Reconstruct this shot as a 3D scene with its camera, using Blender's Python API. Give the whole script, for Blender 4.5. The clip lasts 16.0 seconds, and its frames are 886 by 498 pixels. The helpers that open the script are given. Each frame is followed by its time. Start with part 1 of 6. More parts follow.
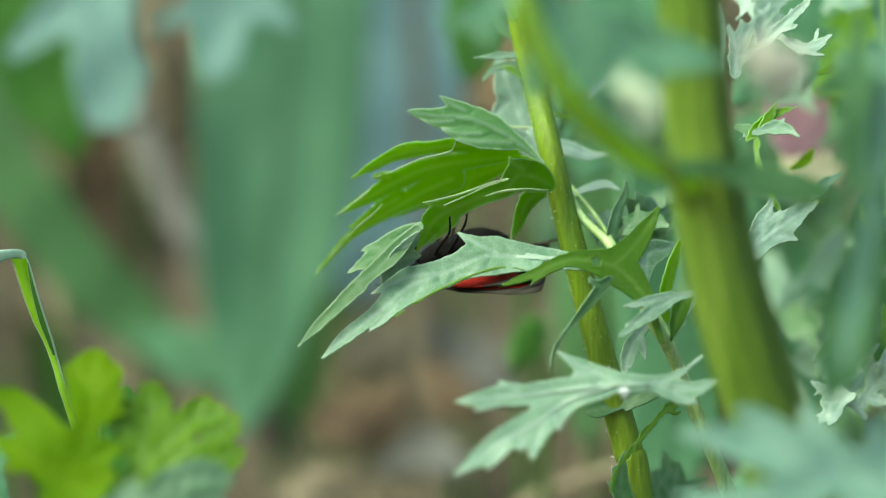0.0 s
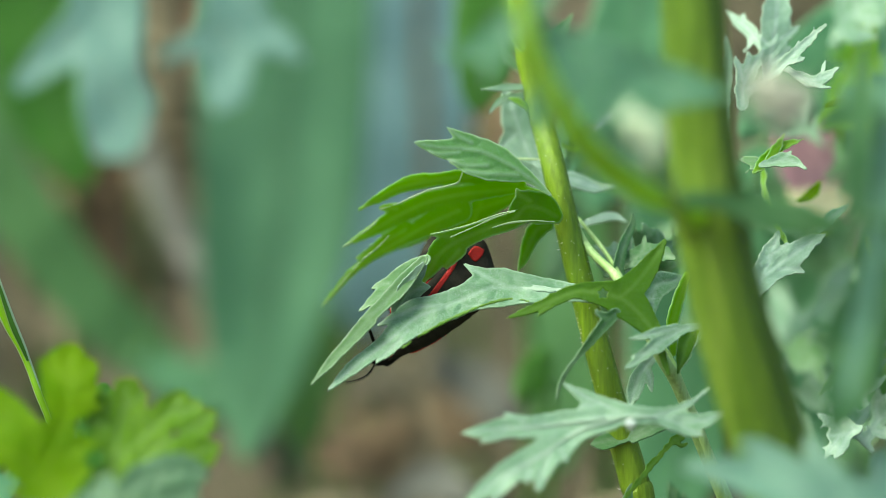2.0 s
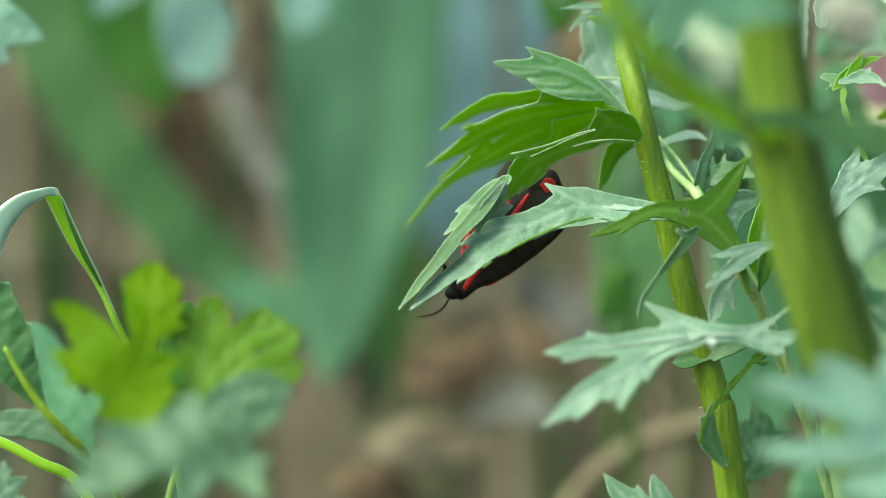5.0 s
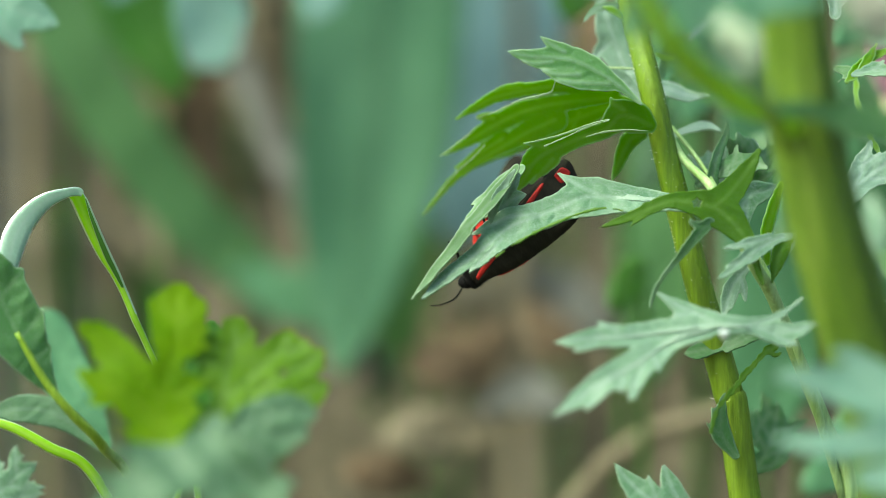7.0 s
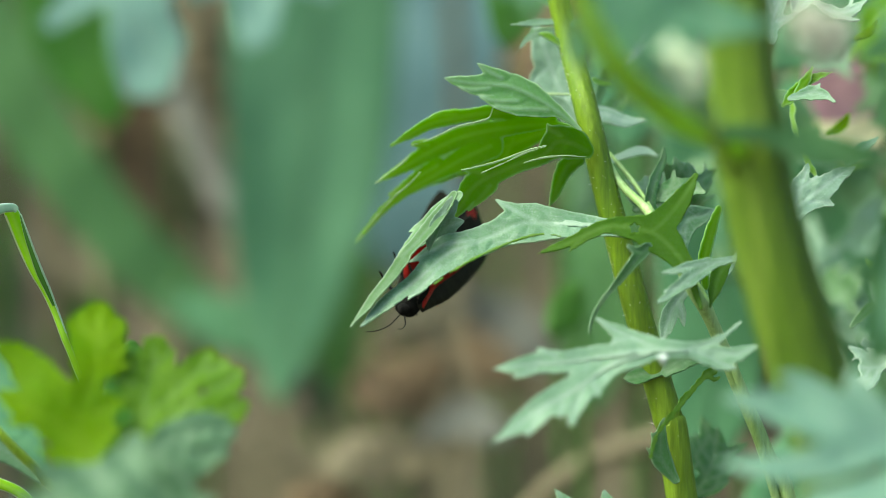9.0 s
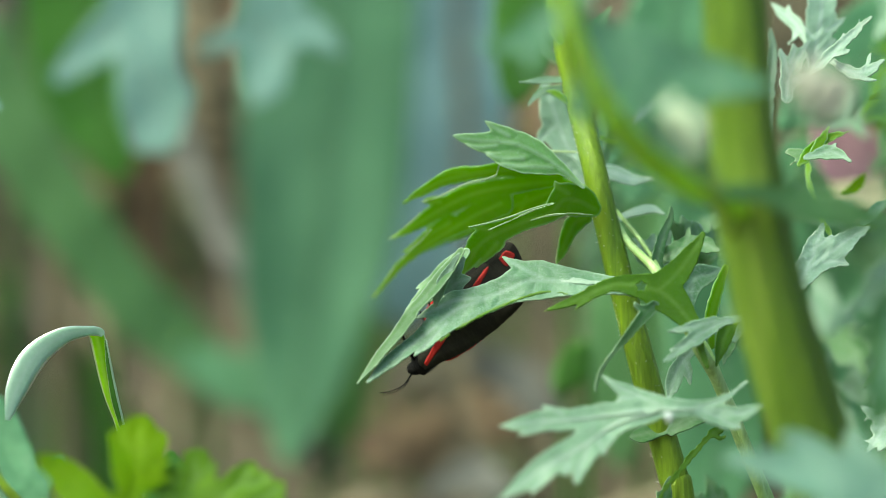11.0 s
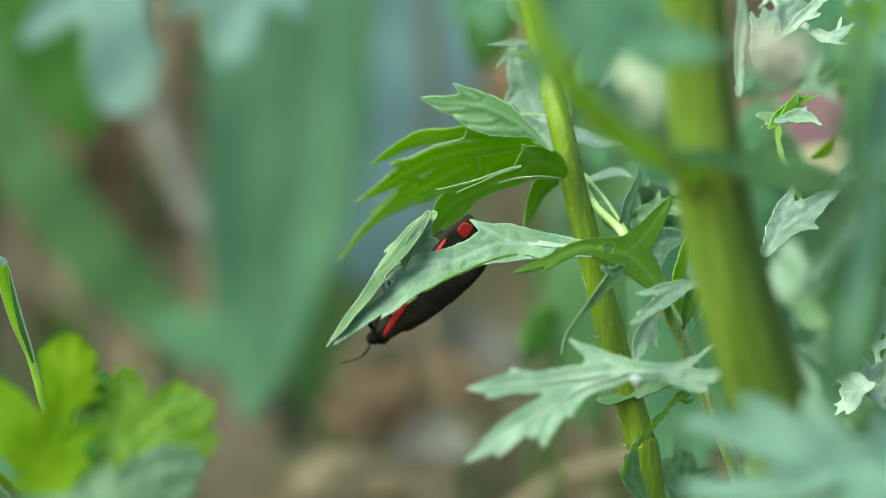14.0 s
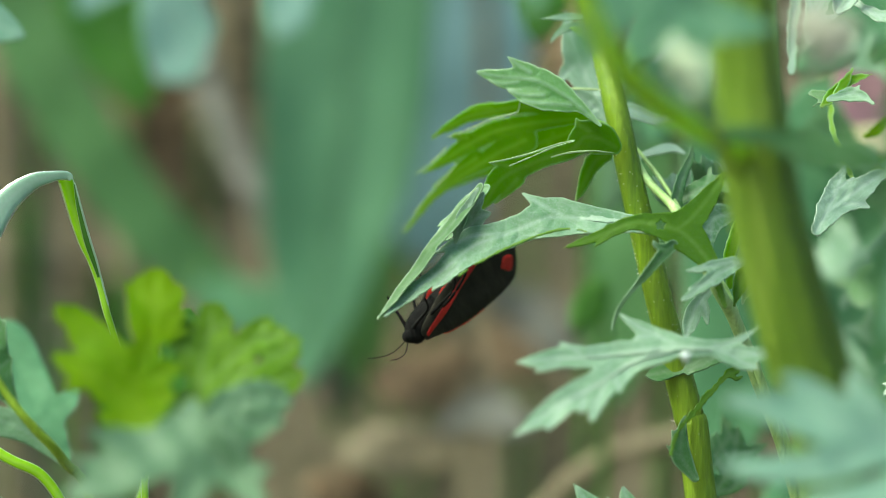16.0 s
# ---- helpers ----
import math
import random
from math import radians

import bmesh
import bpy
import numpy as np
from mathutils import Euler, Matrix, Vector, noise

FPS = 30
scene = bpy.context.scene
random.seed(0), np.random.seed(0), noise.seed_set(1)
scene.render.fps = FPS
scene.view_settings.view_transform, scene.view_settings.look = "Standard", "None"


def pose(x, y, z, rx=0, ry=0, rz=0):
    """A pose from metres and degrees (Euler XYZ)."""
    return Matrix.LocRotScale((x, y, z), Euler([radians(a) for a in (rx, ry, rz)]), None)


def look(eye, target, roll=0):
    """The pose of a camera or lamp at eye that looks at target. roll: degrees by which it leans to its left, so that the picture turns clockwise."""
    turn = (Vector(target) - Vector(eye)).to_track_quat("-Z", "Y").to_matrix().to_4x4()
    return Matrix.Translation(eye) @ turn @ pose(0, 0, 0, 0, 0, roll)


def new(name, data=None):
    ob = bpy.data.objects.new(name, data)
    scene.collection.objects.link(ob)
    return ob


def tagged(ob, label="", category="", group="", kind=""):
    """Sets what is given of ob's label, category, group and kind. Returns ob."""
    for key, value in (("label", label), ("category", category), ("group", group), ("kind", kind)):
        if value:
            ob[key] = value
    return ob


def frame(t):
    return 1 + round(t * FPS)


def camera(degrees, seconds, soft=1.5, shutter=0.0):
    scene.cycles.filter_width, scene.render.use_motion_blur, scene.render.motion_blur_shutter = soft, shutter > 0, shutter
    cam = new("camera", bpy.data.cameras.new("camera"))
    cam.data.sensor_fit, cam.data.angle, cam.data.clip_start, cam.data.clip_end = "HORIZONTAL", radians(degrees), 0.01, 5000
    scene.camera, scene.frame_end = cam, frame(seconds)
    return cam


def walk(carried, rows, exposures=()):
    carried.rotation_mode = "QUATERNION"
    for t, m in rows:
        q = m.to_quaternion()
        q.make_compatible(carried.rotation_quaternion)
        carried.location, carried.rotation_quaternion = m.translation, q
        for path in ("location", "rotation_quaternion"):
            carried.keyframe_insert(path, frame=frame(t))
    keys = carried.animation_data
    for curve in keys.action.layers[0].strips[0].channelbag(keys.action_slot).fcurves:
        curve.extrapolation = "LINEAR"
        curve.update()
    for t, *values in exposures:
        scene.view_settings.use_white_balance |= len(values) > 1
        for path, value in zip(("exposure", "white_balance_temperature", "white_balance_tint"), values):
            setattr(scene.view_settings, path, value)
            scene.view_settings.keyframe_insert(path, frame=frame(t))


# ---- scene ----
CM = 0.01
cam = camera(13.2, 16.0, soft=0.9, shutter=0.2)
cam.data.dof.use_dof = True
cam.data.dof.focus_distance = 0.504
cam.data.dof.aperture_fstop = 7.0
EYE = (0.0, -0.5, 0.0)
# seconds, tilt, roll, pan in degrees
AIM = [
    (0, -0.009, -0.024, 0.002),
    (0.5, -1.020, -0.512, 0.552),
    (1, -0.659, -0.328, 0.737),
    (1.5, 0.245, 0.277, -0.469),
    (2, 0.464, -0.152, 0.103),
    (2.5, -0.738, 0.196, 0.552),
    (3, -0.219, 0.592, 0.807),
    (3.5, 0.295, 0.234, 0.851),
    (4, 0.600, 0.355, 0.960),
    (4.5, -0.173, 0.280, 1.006),
    (4.7, -0.614, 0.302, 1.220),
    (6.8, -0.944, 0.000, 1.476),
    (7, -0.902, -0.236, 1.500),
    (7.5, -0.896, 0.180, 0.877),
    (8, -0.502, 0.811, 0.337),
    (8.5, -0.790, 0.047, 0.510),
    (9, -0.496, 0.292, 0.576),
    (9.5, -0.432, -0.311, 0.185),
    (10, 0.387, -0.459, 0.165),
    (10.2, 0.354, -0.455, 0.397),
    (12.3, 0.354, 0.082, 0.616),
    (12.5, 0.515, 0.259, -0.592),
    (13, -0.220, -0.382, -0.621),
    (13.5, -0.549, -0.195, 0.312),
    (14, -0.205, -0.335, 0.187),
    (14.5, 0.190, -0.213, 0.307),
    (15, -0.530, -0.758, 0.437),
    (15.5, -1.012, -0.713, 0.793),
    (16, -0.622, -1.204, 0.954),
]
walk(cam, [(t, Matrix.Translation(EYE) @ Matrix.Rotation(radians(pan), 4, "Z") @ Matrix.Rotation(radians(tilt), 4, "X") @ Matrix.Rotation(radians(roll), 4, "Y") @ pose(0, 0, 0, 90)) for t, tilt, roll, pan in AIM], exposures=[(0, 1.04, 6900, -17), (16, 1.04, 6900, -17)])

# ---- light ----
world = bpy.data.worlds.new("sky")
scene.world = world
world.use_nodes = True
wt = world.node_tree
sky = wt.nodes.new("ShaderNodeTexSky")
sky.sky_type, sky.sun_disc = "NISHITA", False
sky.sun_elevation, sky.sun_rotation = radians(54), radians(-107)
sky.air_density, sky.dust_density, sky.ozone_density = 1.0, 4.0, 1.0
wt.nodes["Background"].inputs[1].default_value = 0.15
wt.links.new(sky.outputs[0], wt.nodes["Background"].inputs[0])
sun = new("sun", bpy.data.lights.new("sun", "SUN"))
sun.data.energy, sun.data.angle, sun.data.color = 3.2, radians(40), (1.0, 0.95, 0.85)
sun.matrix_world = look((-1.05, -0.32, 1.5), (0, 0, 0))

# ---- materials ----
def tree(name):
    m = bpy.data.materials.new(name)
    m.use_nodes = True
    nt = m.node_tree
    for n in list(nt.nodes):
        nt.nodes.remove(n)
    return m, nt, nt.nodes.new("ShaderNodeOutputMaterial")


def put(nt, kind, **values):
    n = nt.nodes.new(kind)
    for k, v in values.items():
        n.inputs[k.replace("_", " ")].default_value = v
    return n


def noise_of(nt, scale, detail=4.0, rough=0.55, stretch=(1, 1, 1)):
    co = nt.nodes.new("ShaderNodeTexCoord")
    mp = put(nt, "ShaderNodeMapping", Scale=stretch)
    n = put(nt, "ShaderNodeTexNoise", Scale=scale, Detail=detail, Roughness=rough)
    nt.links.new(co.outputs["Object"], mp.inputs["Vector"])
    nt.links.new(mp.outputs["Vector"], n.inputs["Vector"])
    return n.outputs["Fac"]


def ramp(nt, fac, stops):
    r = nt.nodes.new("ShaderNodeValToRGB")
    while len(r.color_ramp.elements) < len(stops):
        r.color_ramp.elements.new(0.5)
    for e, (pos, col) in zip(r.color_ramp.elements, stops):
        e.position, e.color = pos, (*col, 1) if len(col) == 3 else col
    nt.links.new(fac, r.inputs[0])
    return r.outputs[0]


def blend(nt, fac, a, b, mode="MIX"):
    n = nt.nodes.new("ShaderNodeMix")
    n.data_type, n.blend_type = "RGBA", mode
    for sock, v in ((n.inputs[0], fac), (n.inputs[6], a), (n.inputs[7], b)):
        if isinstance(v, bpy.types.NodeSocket):
            nt.links.new(v, sock)
        else:
            sock.default_value = v if isinstance(v, float) else (*v, 1)
    return n.outputs[2]


def relief(nt, height, strength, distance):
    b = put(nt, "ShaderNodeBump", Strength=strength, Distance=distance)
    nt.links.new(height, b.inputs["Height"])
    return b.outputs["Normal"]


def leafy(name, dark, light, glow, vein, trans=0.45, gloss=0.35, rough=0.5, fuzz=0.0, scale=1.0, web=0.3, margin=0.0, stretch=(1, 1, 1)):
    """A thin leaf: mottled green, paler ribs, light shining through, a soft waxy gloss; fuzz: pale hairs."""
    m, nt, out = tree(name)
    big, fine = noise_of(nt, 90 * scale, 3, 0.55, stretch), noise_of(nt, 1500 * scale, 4, 0.7)
    col = ramp(nt, big, [(0.3, dark), (0.72, light)])
    col = blend(nt, ramp(nt, fine, [(0.4, (0, 0, 0)), (0.75, (0.45, 0.45, 0.45))]), col, tuple(1.5 * c for c in light))
    vo = put(nt, "ShaderNodeTexVoronoi", Scale=520.0 * scale)
    vo.feature = "DISTANCE_TO_EDGE"
    co = nt.nodes.new("ShaderNodeTexCoord")
    nt.links.new(co.outputs["Object"], vo.inputs["Vector"])
    net = ramp(nt, vo.outputs["Distance"], [(0.0, (1, 1, 1)), (0.09, (0, 0, 0))])
    rib = nt.nodes.new("ShaderNodeAttribute")
    rib.attribute_name = "rib"
    ribs = ramp(nt, rib.outputs["Fac"], [(0.0, (1, 1, 1)), (0.045, (0, 0, 0))])
    slant = nt.nodes.new("ShaderNodeAttribute")
    slant.attribute_name = "side"
    step = nt.nodes.new("ShaderNodeMath")
    step.operation, step.inputs[1].default_value = "PINGPONG", 0.13
    nt.links.new(slant.outputs["Fac"], step.inputs[0])
    sides = ramp(nt, step.outputs[0], [(0.0, (1, 1, 1)), (0.02, (0, 0, 0))])
    if web:
        ribs = blend(nt, 0.14, ribs, sides, "ADD")
    col = blend(nt, blend(nt, web, (0, 0, 0), net), col, vein)
    col = blend(nt, blend(nt, 0.5, (0, 0, 0), ribs), col, vein)
    # paints a pale rim along the edge in place of light on its hairs
    if margin:
        rim = nt.nodes.new("ShaderNodeAttribute")
        rim.attribute_name = "margin"
        col = blend(nt, ramp(nt, rim.outputs["Fac"], [(0.972, (0, 0, 0)), (0.996, (margin, margin, margin))]), col, (0.62, 0.78, 0.60))
    if fuzz:
        hair = noise_of(nt, 6500 * scale, 2, 0.7)
        dense = noise_of(nt, 330 * scale, 3, 0.6)
        thick = blend(nt, ramp(nt, dense, [(0.50, (0.5, 0.5, 0.5)), (0.68, (1, 1, 1))]), (0, 0, 0), ramp(nt, hair, [(0.52, (0, 0, 0)), (0.64, (fuzz, fuzz, fuzz))]))
        col = blend(nt, thick, col, (0.60, 0.74, 0.66))
    add = nt.nodes.new("ShaderNodeMath")
    add.operation = "ADD"
    nt.links.new(fine, add.inputs[0])
    nt.links.new(vo.outputs["Distance"], add.inputs[1])
    nrm = relief(nt, add.outputs[0], 0.3 if web else 0.1, 0.0004)
    dif, tra = put(nt, "ShaderNodeBsdfDiffuse"), put(nt, "ShaderNodeBsdfTranslucent")
    glo = put(nt, "ShaderNodeBsdfGlossy", Roughness=rough, Color=(0.9, 0.95, 1, 1))
    nt.links.new(col, dif.inputs[0])
    shine = blend(nt, ramp(nt, big, [(0.3, (0, 0, 0)), (0.75, (0.4, 0.4, 0.4))]), glow, tuple(0.45 * c for c in glow))
    shine = blend(nt, blend(nt, web, (0, 0, 0), net), shine, tuple(0.5 * c for c in glow))
    nt.links.new(blend(nt, blend(nt, 0.6, (0, 0, 0), ribs), shine, vein), tra.inputs[0])
    m1, m2 = put(nt, "ShaderNodeMixShader", Fac=trans), put(nt, "ShaderNodeMixShader")
    fr = put(nt, "ShaderNodeFresnel", IOR=1.45)
    mul = nt.nodes.new("ShaderNodeMath")
    mul.operation, mul.inputs[1].default_value = "MULTIPLY", gloss * 3
    nt.links.new(fr.outputs[0], mul.inputs[0])
    for a, b in ((dif.outputs[0], m1.inputs[1]), (tra.outputs[0], m1.inputs[2]), (mul.outputs[0], m2.inputs[0]),
                 (m1.outputs[0], m2.inputs[1]), (glo.outputs[0], m2.inputs[2]), (m2.outputs[0], out.inputs[0])):
        nt.links.new(a, b)
    for n in (dif, glo):
        nt.links.new(nrm, n.inputs["Normal"])
    return m


def solid(name, stops, scale, rough=0.7, bump=0.4, dist=0.0005, stretch=(1, 1, 1), metal=0.0, fine=8.0, spec=0.4):
    """An opaque surface: colours over broad noise, darkened and roughened by a finer one."""
    m, nt, out = tree(name)
    big, small = noise_of(nt, scale, 4, 0.6, stretch), noise_of(nt, scale * fine, 5, 0.7, stretch)
    col = ramp(nt, big, stops)
    col = blend(nt, 0.55, col, ramp(nt, small, [(0.3, (0.45, 0.45, 0.45)), (0.7, (1.25, 1.25, 1.25))]), "MULTIPLY")
    p = put(nt, "ShaderNodeBsdfPrincipled", Roughness=rough, Metallic=metal)
    p.inputs["Specular IOR Level"].default_value = spec
    nt.links.new(col, p.inputs["Base Color"])
    nt.links.new(relief(nt, small, bump, dist), p.inputs["Normal"])
    nt.links.new(p.outputs[0], out.inputs[0])
    return m


RAG = leafy("ragwort_leaf", (0.072, 0.160, 0.085), (0.135, 0.255, 0.165), (0.20, 0.50, 0.07), (0.33, 0.45, 0.37), 0.34, 0.2, 0.45, fuzz=0.45, margin=0.2, web=0.25)
RAGP = leafy("ragwort_leaf_pale", (0.12, 0.22, 0.145), (0.19, 0.31, 0.225), (0.24, 0.50, 0.12), (0.38, 0.50, 0.42), 0.34, 0.22, 0.45, fuzz=0.65, margin=0.2, web=0.2)
RAGM = leafy("ragwort_leaf_mid", (0.0506, 0.138, 0.0414), (0.0782, 0.189, 0.0644), (0.184, 0.46, 0.0368), (0.202, 0.331, 0.166), 0.40, 0.16, 0.45, fuzz=0.2, margin=0.3, web=0.12)
# stronger glow and yellower green put the back light of undersides into the material
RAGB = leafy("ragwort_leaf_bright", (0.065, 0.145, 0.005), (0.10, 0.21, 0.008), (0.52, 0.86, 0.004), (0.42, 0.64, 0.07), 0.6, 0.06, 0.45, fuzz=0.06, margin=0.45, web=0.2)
RAGG = leafy("ragwort_leaf_green", (0.042, 0.11, 0.005), (0.075, 0.17, 0.009), (0.26, 0.50, 0.005), (0.22, 0.38, 0.07), 0.5, 0.10, 0.45, fuzz=0.08, web=0.08)
RAGD = leafy("ragwort_leaf_deep", (0.04, 0.125, 0.03), (0.075, 0.195, 0.06), (0.14, 0.40, 0.03), (0.24, 0.36, 0.2), 0.35, 0.3, 0.42, fuzz=0.2)
FRONT = leafy("near_leaf", (0.06, 0.165, 0.09), (0.125, 0.27, 0.16), (0.16, 0.40, 0.08), (0.2, 0.34, 0.22), 0.35, 0.3, 0.5)
FRONTD = leafy("near_leaf_dark", (0.03, 0.10, 0.03), (0.07, 0.17, 0.06), (0.12, 0.32, 0.04), (0.14, 0.24, 0.12), 0.35, 0.2, 0.5)
DOCKBIG = leafy("broad_leaf_streaked", (0.0427, 0.119, 0.0665), (0.142, 0.285, 0.166), (0.133, 0.342, 0.0855), (0.123, 0.247, 0.123), 0.3, 0.12, 0.6, scale=0.55, stretch=(1, 1, 0.45))
DOCKL = leafy("broad_leaf_leaning", (0.0612, 0.144, 0.0569), (0.149, 0.293, 0.122), (0.14, 0.35, 0.0437), (0.132, 0.262, 0.105), 0.3, 0.12, 0.6, scale=0.5, stretch=(1, 1, 0.4))
DOCKY = leafy("broad_leaf_yellowish", (0.045, 0.13, 0.03), (0.14, 0.29, 0.085), (0.14, 0.36, 0.03), (0.15, 0.29, 0.1), 0.3, 0.15, 0.6, scale=0.5, stretch=(1, 1, 0.4))
SAGE = leafy("soft_green_leaf", (0.08, 0.188, 0.0064), (0.152, 0.28, 0.02), (0.32, 0.528, 0.0064), (0.24, 0.36, 0.12), 0.45, 0.08, 0.5, scale=1.6)
SAGEP = leafy("pale_soft_leaf", (0.0636, 0.143, 0.0711), (0.128, 0.232, 0.135), (0.187, 0.359, 0.0748), (0.224, 0.337, 0.224), 0.4, 0.2, 0.5, scale=1.4)
LIME = leafy("lime_leaf", (0.08, 0.192, 0.0024), (0.176, 0.305, 0.0032), (0.368, 0.576, 0.0016), (0.24, 0.368, 0.024), 0.5, 0.05, 0.5, scale=1.6)
DOCK = leafy("broad_leaf", (0.04, 0.135, 0.065), (0.145, 0.32, 0.17), (0.12, 0.36, 0.08), (0.14, 0.30, 0.15), 0.3, 0.22, 0.6, scale=0.4)
# dark leaf green for the background: its shade is put into the colour
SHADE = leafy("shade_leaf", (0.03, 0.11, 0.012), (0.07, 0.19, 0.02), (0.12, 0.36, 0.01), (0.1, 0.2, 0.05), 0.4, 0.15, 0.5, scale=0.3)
PALE = leafy("glaucous_leaf", (0.15, 0.28, 0.32), (0.26, 0.41, 0.46), (0.24, 0.40, 0.44), (0.3, 0.42, 0.46), 0.3, 0.2, 0.5, scale=0.3)
MINT = leafy("mint_leaf", (0.16, 0.31, 0.24), (0.25, 0.42, 0.33), (0.3, 0.55, 0.3), (0.4, 0.55, 0.46), 0.4, 0.3, 0.5)
MINTN = leafy("near_bluish_leaf", (0.10, 0.22, 0.15), (0.17, 0.32, 0.23), (0.22, 0.45, 0.2), (0.25, 0.4, 0.3), 0.4, 0.2, 0.5)
MINTB = leafy("blue_mint_leaf", (0.13, 0.256, 0.228), (0.205, 0.353, 0.321), (0.233, 0.428, 0.316), (0.298, 0.428, 0.391), 0.4, 0.25, 0.5)
GRASS = leafy("grass_blade", (0.253, 0.483, 0.0069), (0.322, 0.598, 0.0115), (0.575, 0.977, 0.0115), (0.517, 0.747, 0.138), 0.35, 0.25, 0.35, web=0.0)
# darker copy of the blade's green: the fold's shade is put into the colour
GRASSD = leafy("grass_blade_painted_shade", (0.035, 0.12, 0.006), (0.06, 0.17, 0.010), (0.10, 0.28, 0.01), (0.08, 0.2, 0.05), 0.2, 0.2, 0.4, web=0.0)
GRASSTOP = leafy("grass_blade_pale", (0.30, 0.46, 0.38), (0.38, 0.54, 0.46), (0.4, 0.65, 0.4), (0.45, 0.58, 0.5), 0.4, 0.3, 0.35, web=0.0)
STEM = solid("green_stem", [(0.3, (0.11, 0.205, 0.008)), (0.55, (0.18, 0.285, 0.014)), (0.8, (0.24, 0.35, 0.035))], 260, 0.45, 0.4, 0.0006, (1, 1, 0.08))
STEMN = solid("thick_green_stem", [(0.3, (0.07, 0.14, 0.006)), (0.55, (0.125, 0.215, 0.012)), (0.75, (0.21, 0.30, 0.04))], 300, 0.5, 0.6, 0.0008, (1, 1, 0.06))
YSTEM = solid("yellow_green_stem", [(0.3, (0.22, 0.36, 0.02)), (0.7, (0.34, 0.48, 0.05))], 220, 0.5, 0.4, 0.0006, (1, 1, 0.1))
BRANCH = leafy("yellow_green_branch", (0.26, 0.429, 0.0156), (0.39, 0.572, 0.039), (0.65, 0.975, 0.026), (0.455, 0.65, 0.13), 0.4, 0.1, 0.5, web=0.0)
PALESTEM = solid("pale_stem", [(0.3, (0.27, 0.44, 0.13)), (0.7, (0.46, 0.62, 0.29))], 260, 0.5, 0.3, 0.0004, (1, 1, 0.1))
SOIL = solid("soil", [(0.32, (0.03, 0.028, 0.016)), (0.5, (0.105, 0.09, 0.058)), (0.68, (0.23, 0.19, 0.14))], 30, 0.95, 1.0, 0.006)
STRAW = solid("dry_stalk", [(0.3, (0.125, 0.10, 0.062)), (0.7, (0.26, 0.22, 0.155))], 120, 0.8, 0.5, 0.001, (1, 1, 0.2))
GREYSTALK = solid("grey_stalk", [(0.3, (0.11, 0.11, 0.10)), (0.7, (0.23, 0.225, 0.215))], 90, 0.8, 0.5, 0.001, (1, 1, 0.2))
BROWNLEAF = solid("dead_leaf", [(0.3, (0.07, 0.045, 0.025)), (0.7, (0.17, 0.115, 0.07))], 90, 0.85, 0.7, 0.001)
PINK = solid("pink_petal", [(0.3, (0.20, 0.10, 0.14)), (0.7, (0.32, 0.18, 0.24))], 150, 0.6, 0.3, 0.0005)
CREAM = solid("cream_petal", [(0.3, (0.55, 0.5, 0.28)), (0.7, (0.7, 0.66, 0.48))], 150, 0.6, 0.3, 0.0005)
BLACK = solid("black_fur", [(0.3, (0.005, 0.005, 0.006)), (0.7, (0.015, 0.014, 0.015))], 900, 0.9, 1.0, 0.0004, spec=0.12)
def wing_scales(name, dark, light, through_colour, share):
    """Thin scaled wing: nearly opaque, a little light shines through."""
    m, nt, out = tree(name)
    big, fine = noise_of(nt, 700, 4, 0.6, (1, 0.3, 1)), noise_of(nt, 5200, 3, 0.7, (1, 0.4, 1))
    col = blend(nt, 0.5, ramp(nt, big, [(0.3, dark), (0.7, light)]), ramp(nt, fine, [(0.3, (0.5, 0.5, 0.5)), (0.7, (1.3, 1.3, 1.3))]), "MULTIPLY")
    p = put(nt, "ShaderNodeBsdfPrincipled", Roughness=0.75)
    p.inputs["Specular IOR Level"].default_value = 0.15
    tra = put(nt, "ShaderNodeBsdfTranslucent", Color=(*through_colour, 1))
    mix = put(nt, "ShaderNodeMixShader", Fac=share)
    nrm = relief(nt, fine, 0.4, 0.0002)
    for a, b in ((col, p.inputs["Base Color"]), (nrm, p.inputs["Normal"]), (p.outputs[0], mix.inputs[1]), (tra.outputs[0], mix.inputs[2]), (mix.outputs[0], out.inputs[0])):
        nt.links.new(a, b)
    return m


WING = wing_scales("charcoal_wing", (0.017, 0.0155, 0.013), (0.040, 0.036, 0.029), (0.14, 0.13, 0.14), 0.07)
RED = solid("crimson_scales", [(0.3, (0.40, 0.006, 0.008)), (0.7, (0.54, 0.015, 0.014))], 700, 0.55, 0.5, 0.0002)
HIND = wing_scales("red_hindwing", (0.34, 0.010, 0.009), (0.50, 0.03, 0.022), (0.60, 0.06, 0.045), 0.25)
BUD = solid("pale_bud", [(0.3, (0.528, 0.643, 0.436)), (0.7, (0.826, 0.895, 0.734))], 400, 0.7, 0.5, 0.0004)
FOAM = solid("white_foam", [(0.3, (0.66, 0.74, 0.78)), (0.7, (0.82, 0.87, 0.90))], 900, 0.25, 0.5, 0.0003)
DRYBUD = solid("greyish_bud", [(0.3, (0.32, 0.33, 0.27)), (0.7, (0.48, 0.47, 0.41))], 300, 0.8, 0.5, 0.0005)
HAIR = solid("pale_hair", [(0.3, (0.55, 0.6, 0.5)), (0.7, (0.75, 0.78, 0.7))], 400, 0.5, 0.1, 0.0002)
SILVER = leafy("silvery_leaf", (0.14, 0.25, 0.18), (0.22, 0.34, 0.27), (0.25, 0.48, 0.16), (0.42, 0.54, 0.48), 0.34, 0.34, 0.45, fuzz=0.7, margin=0.3, web=0.1)
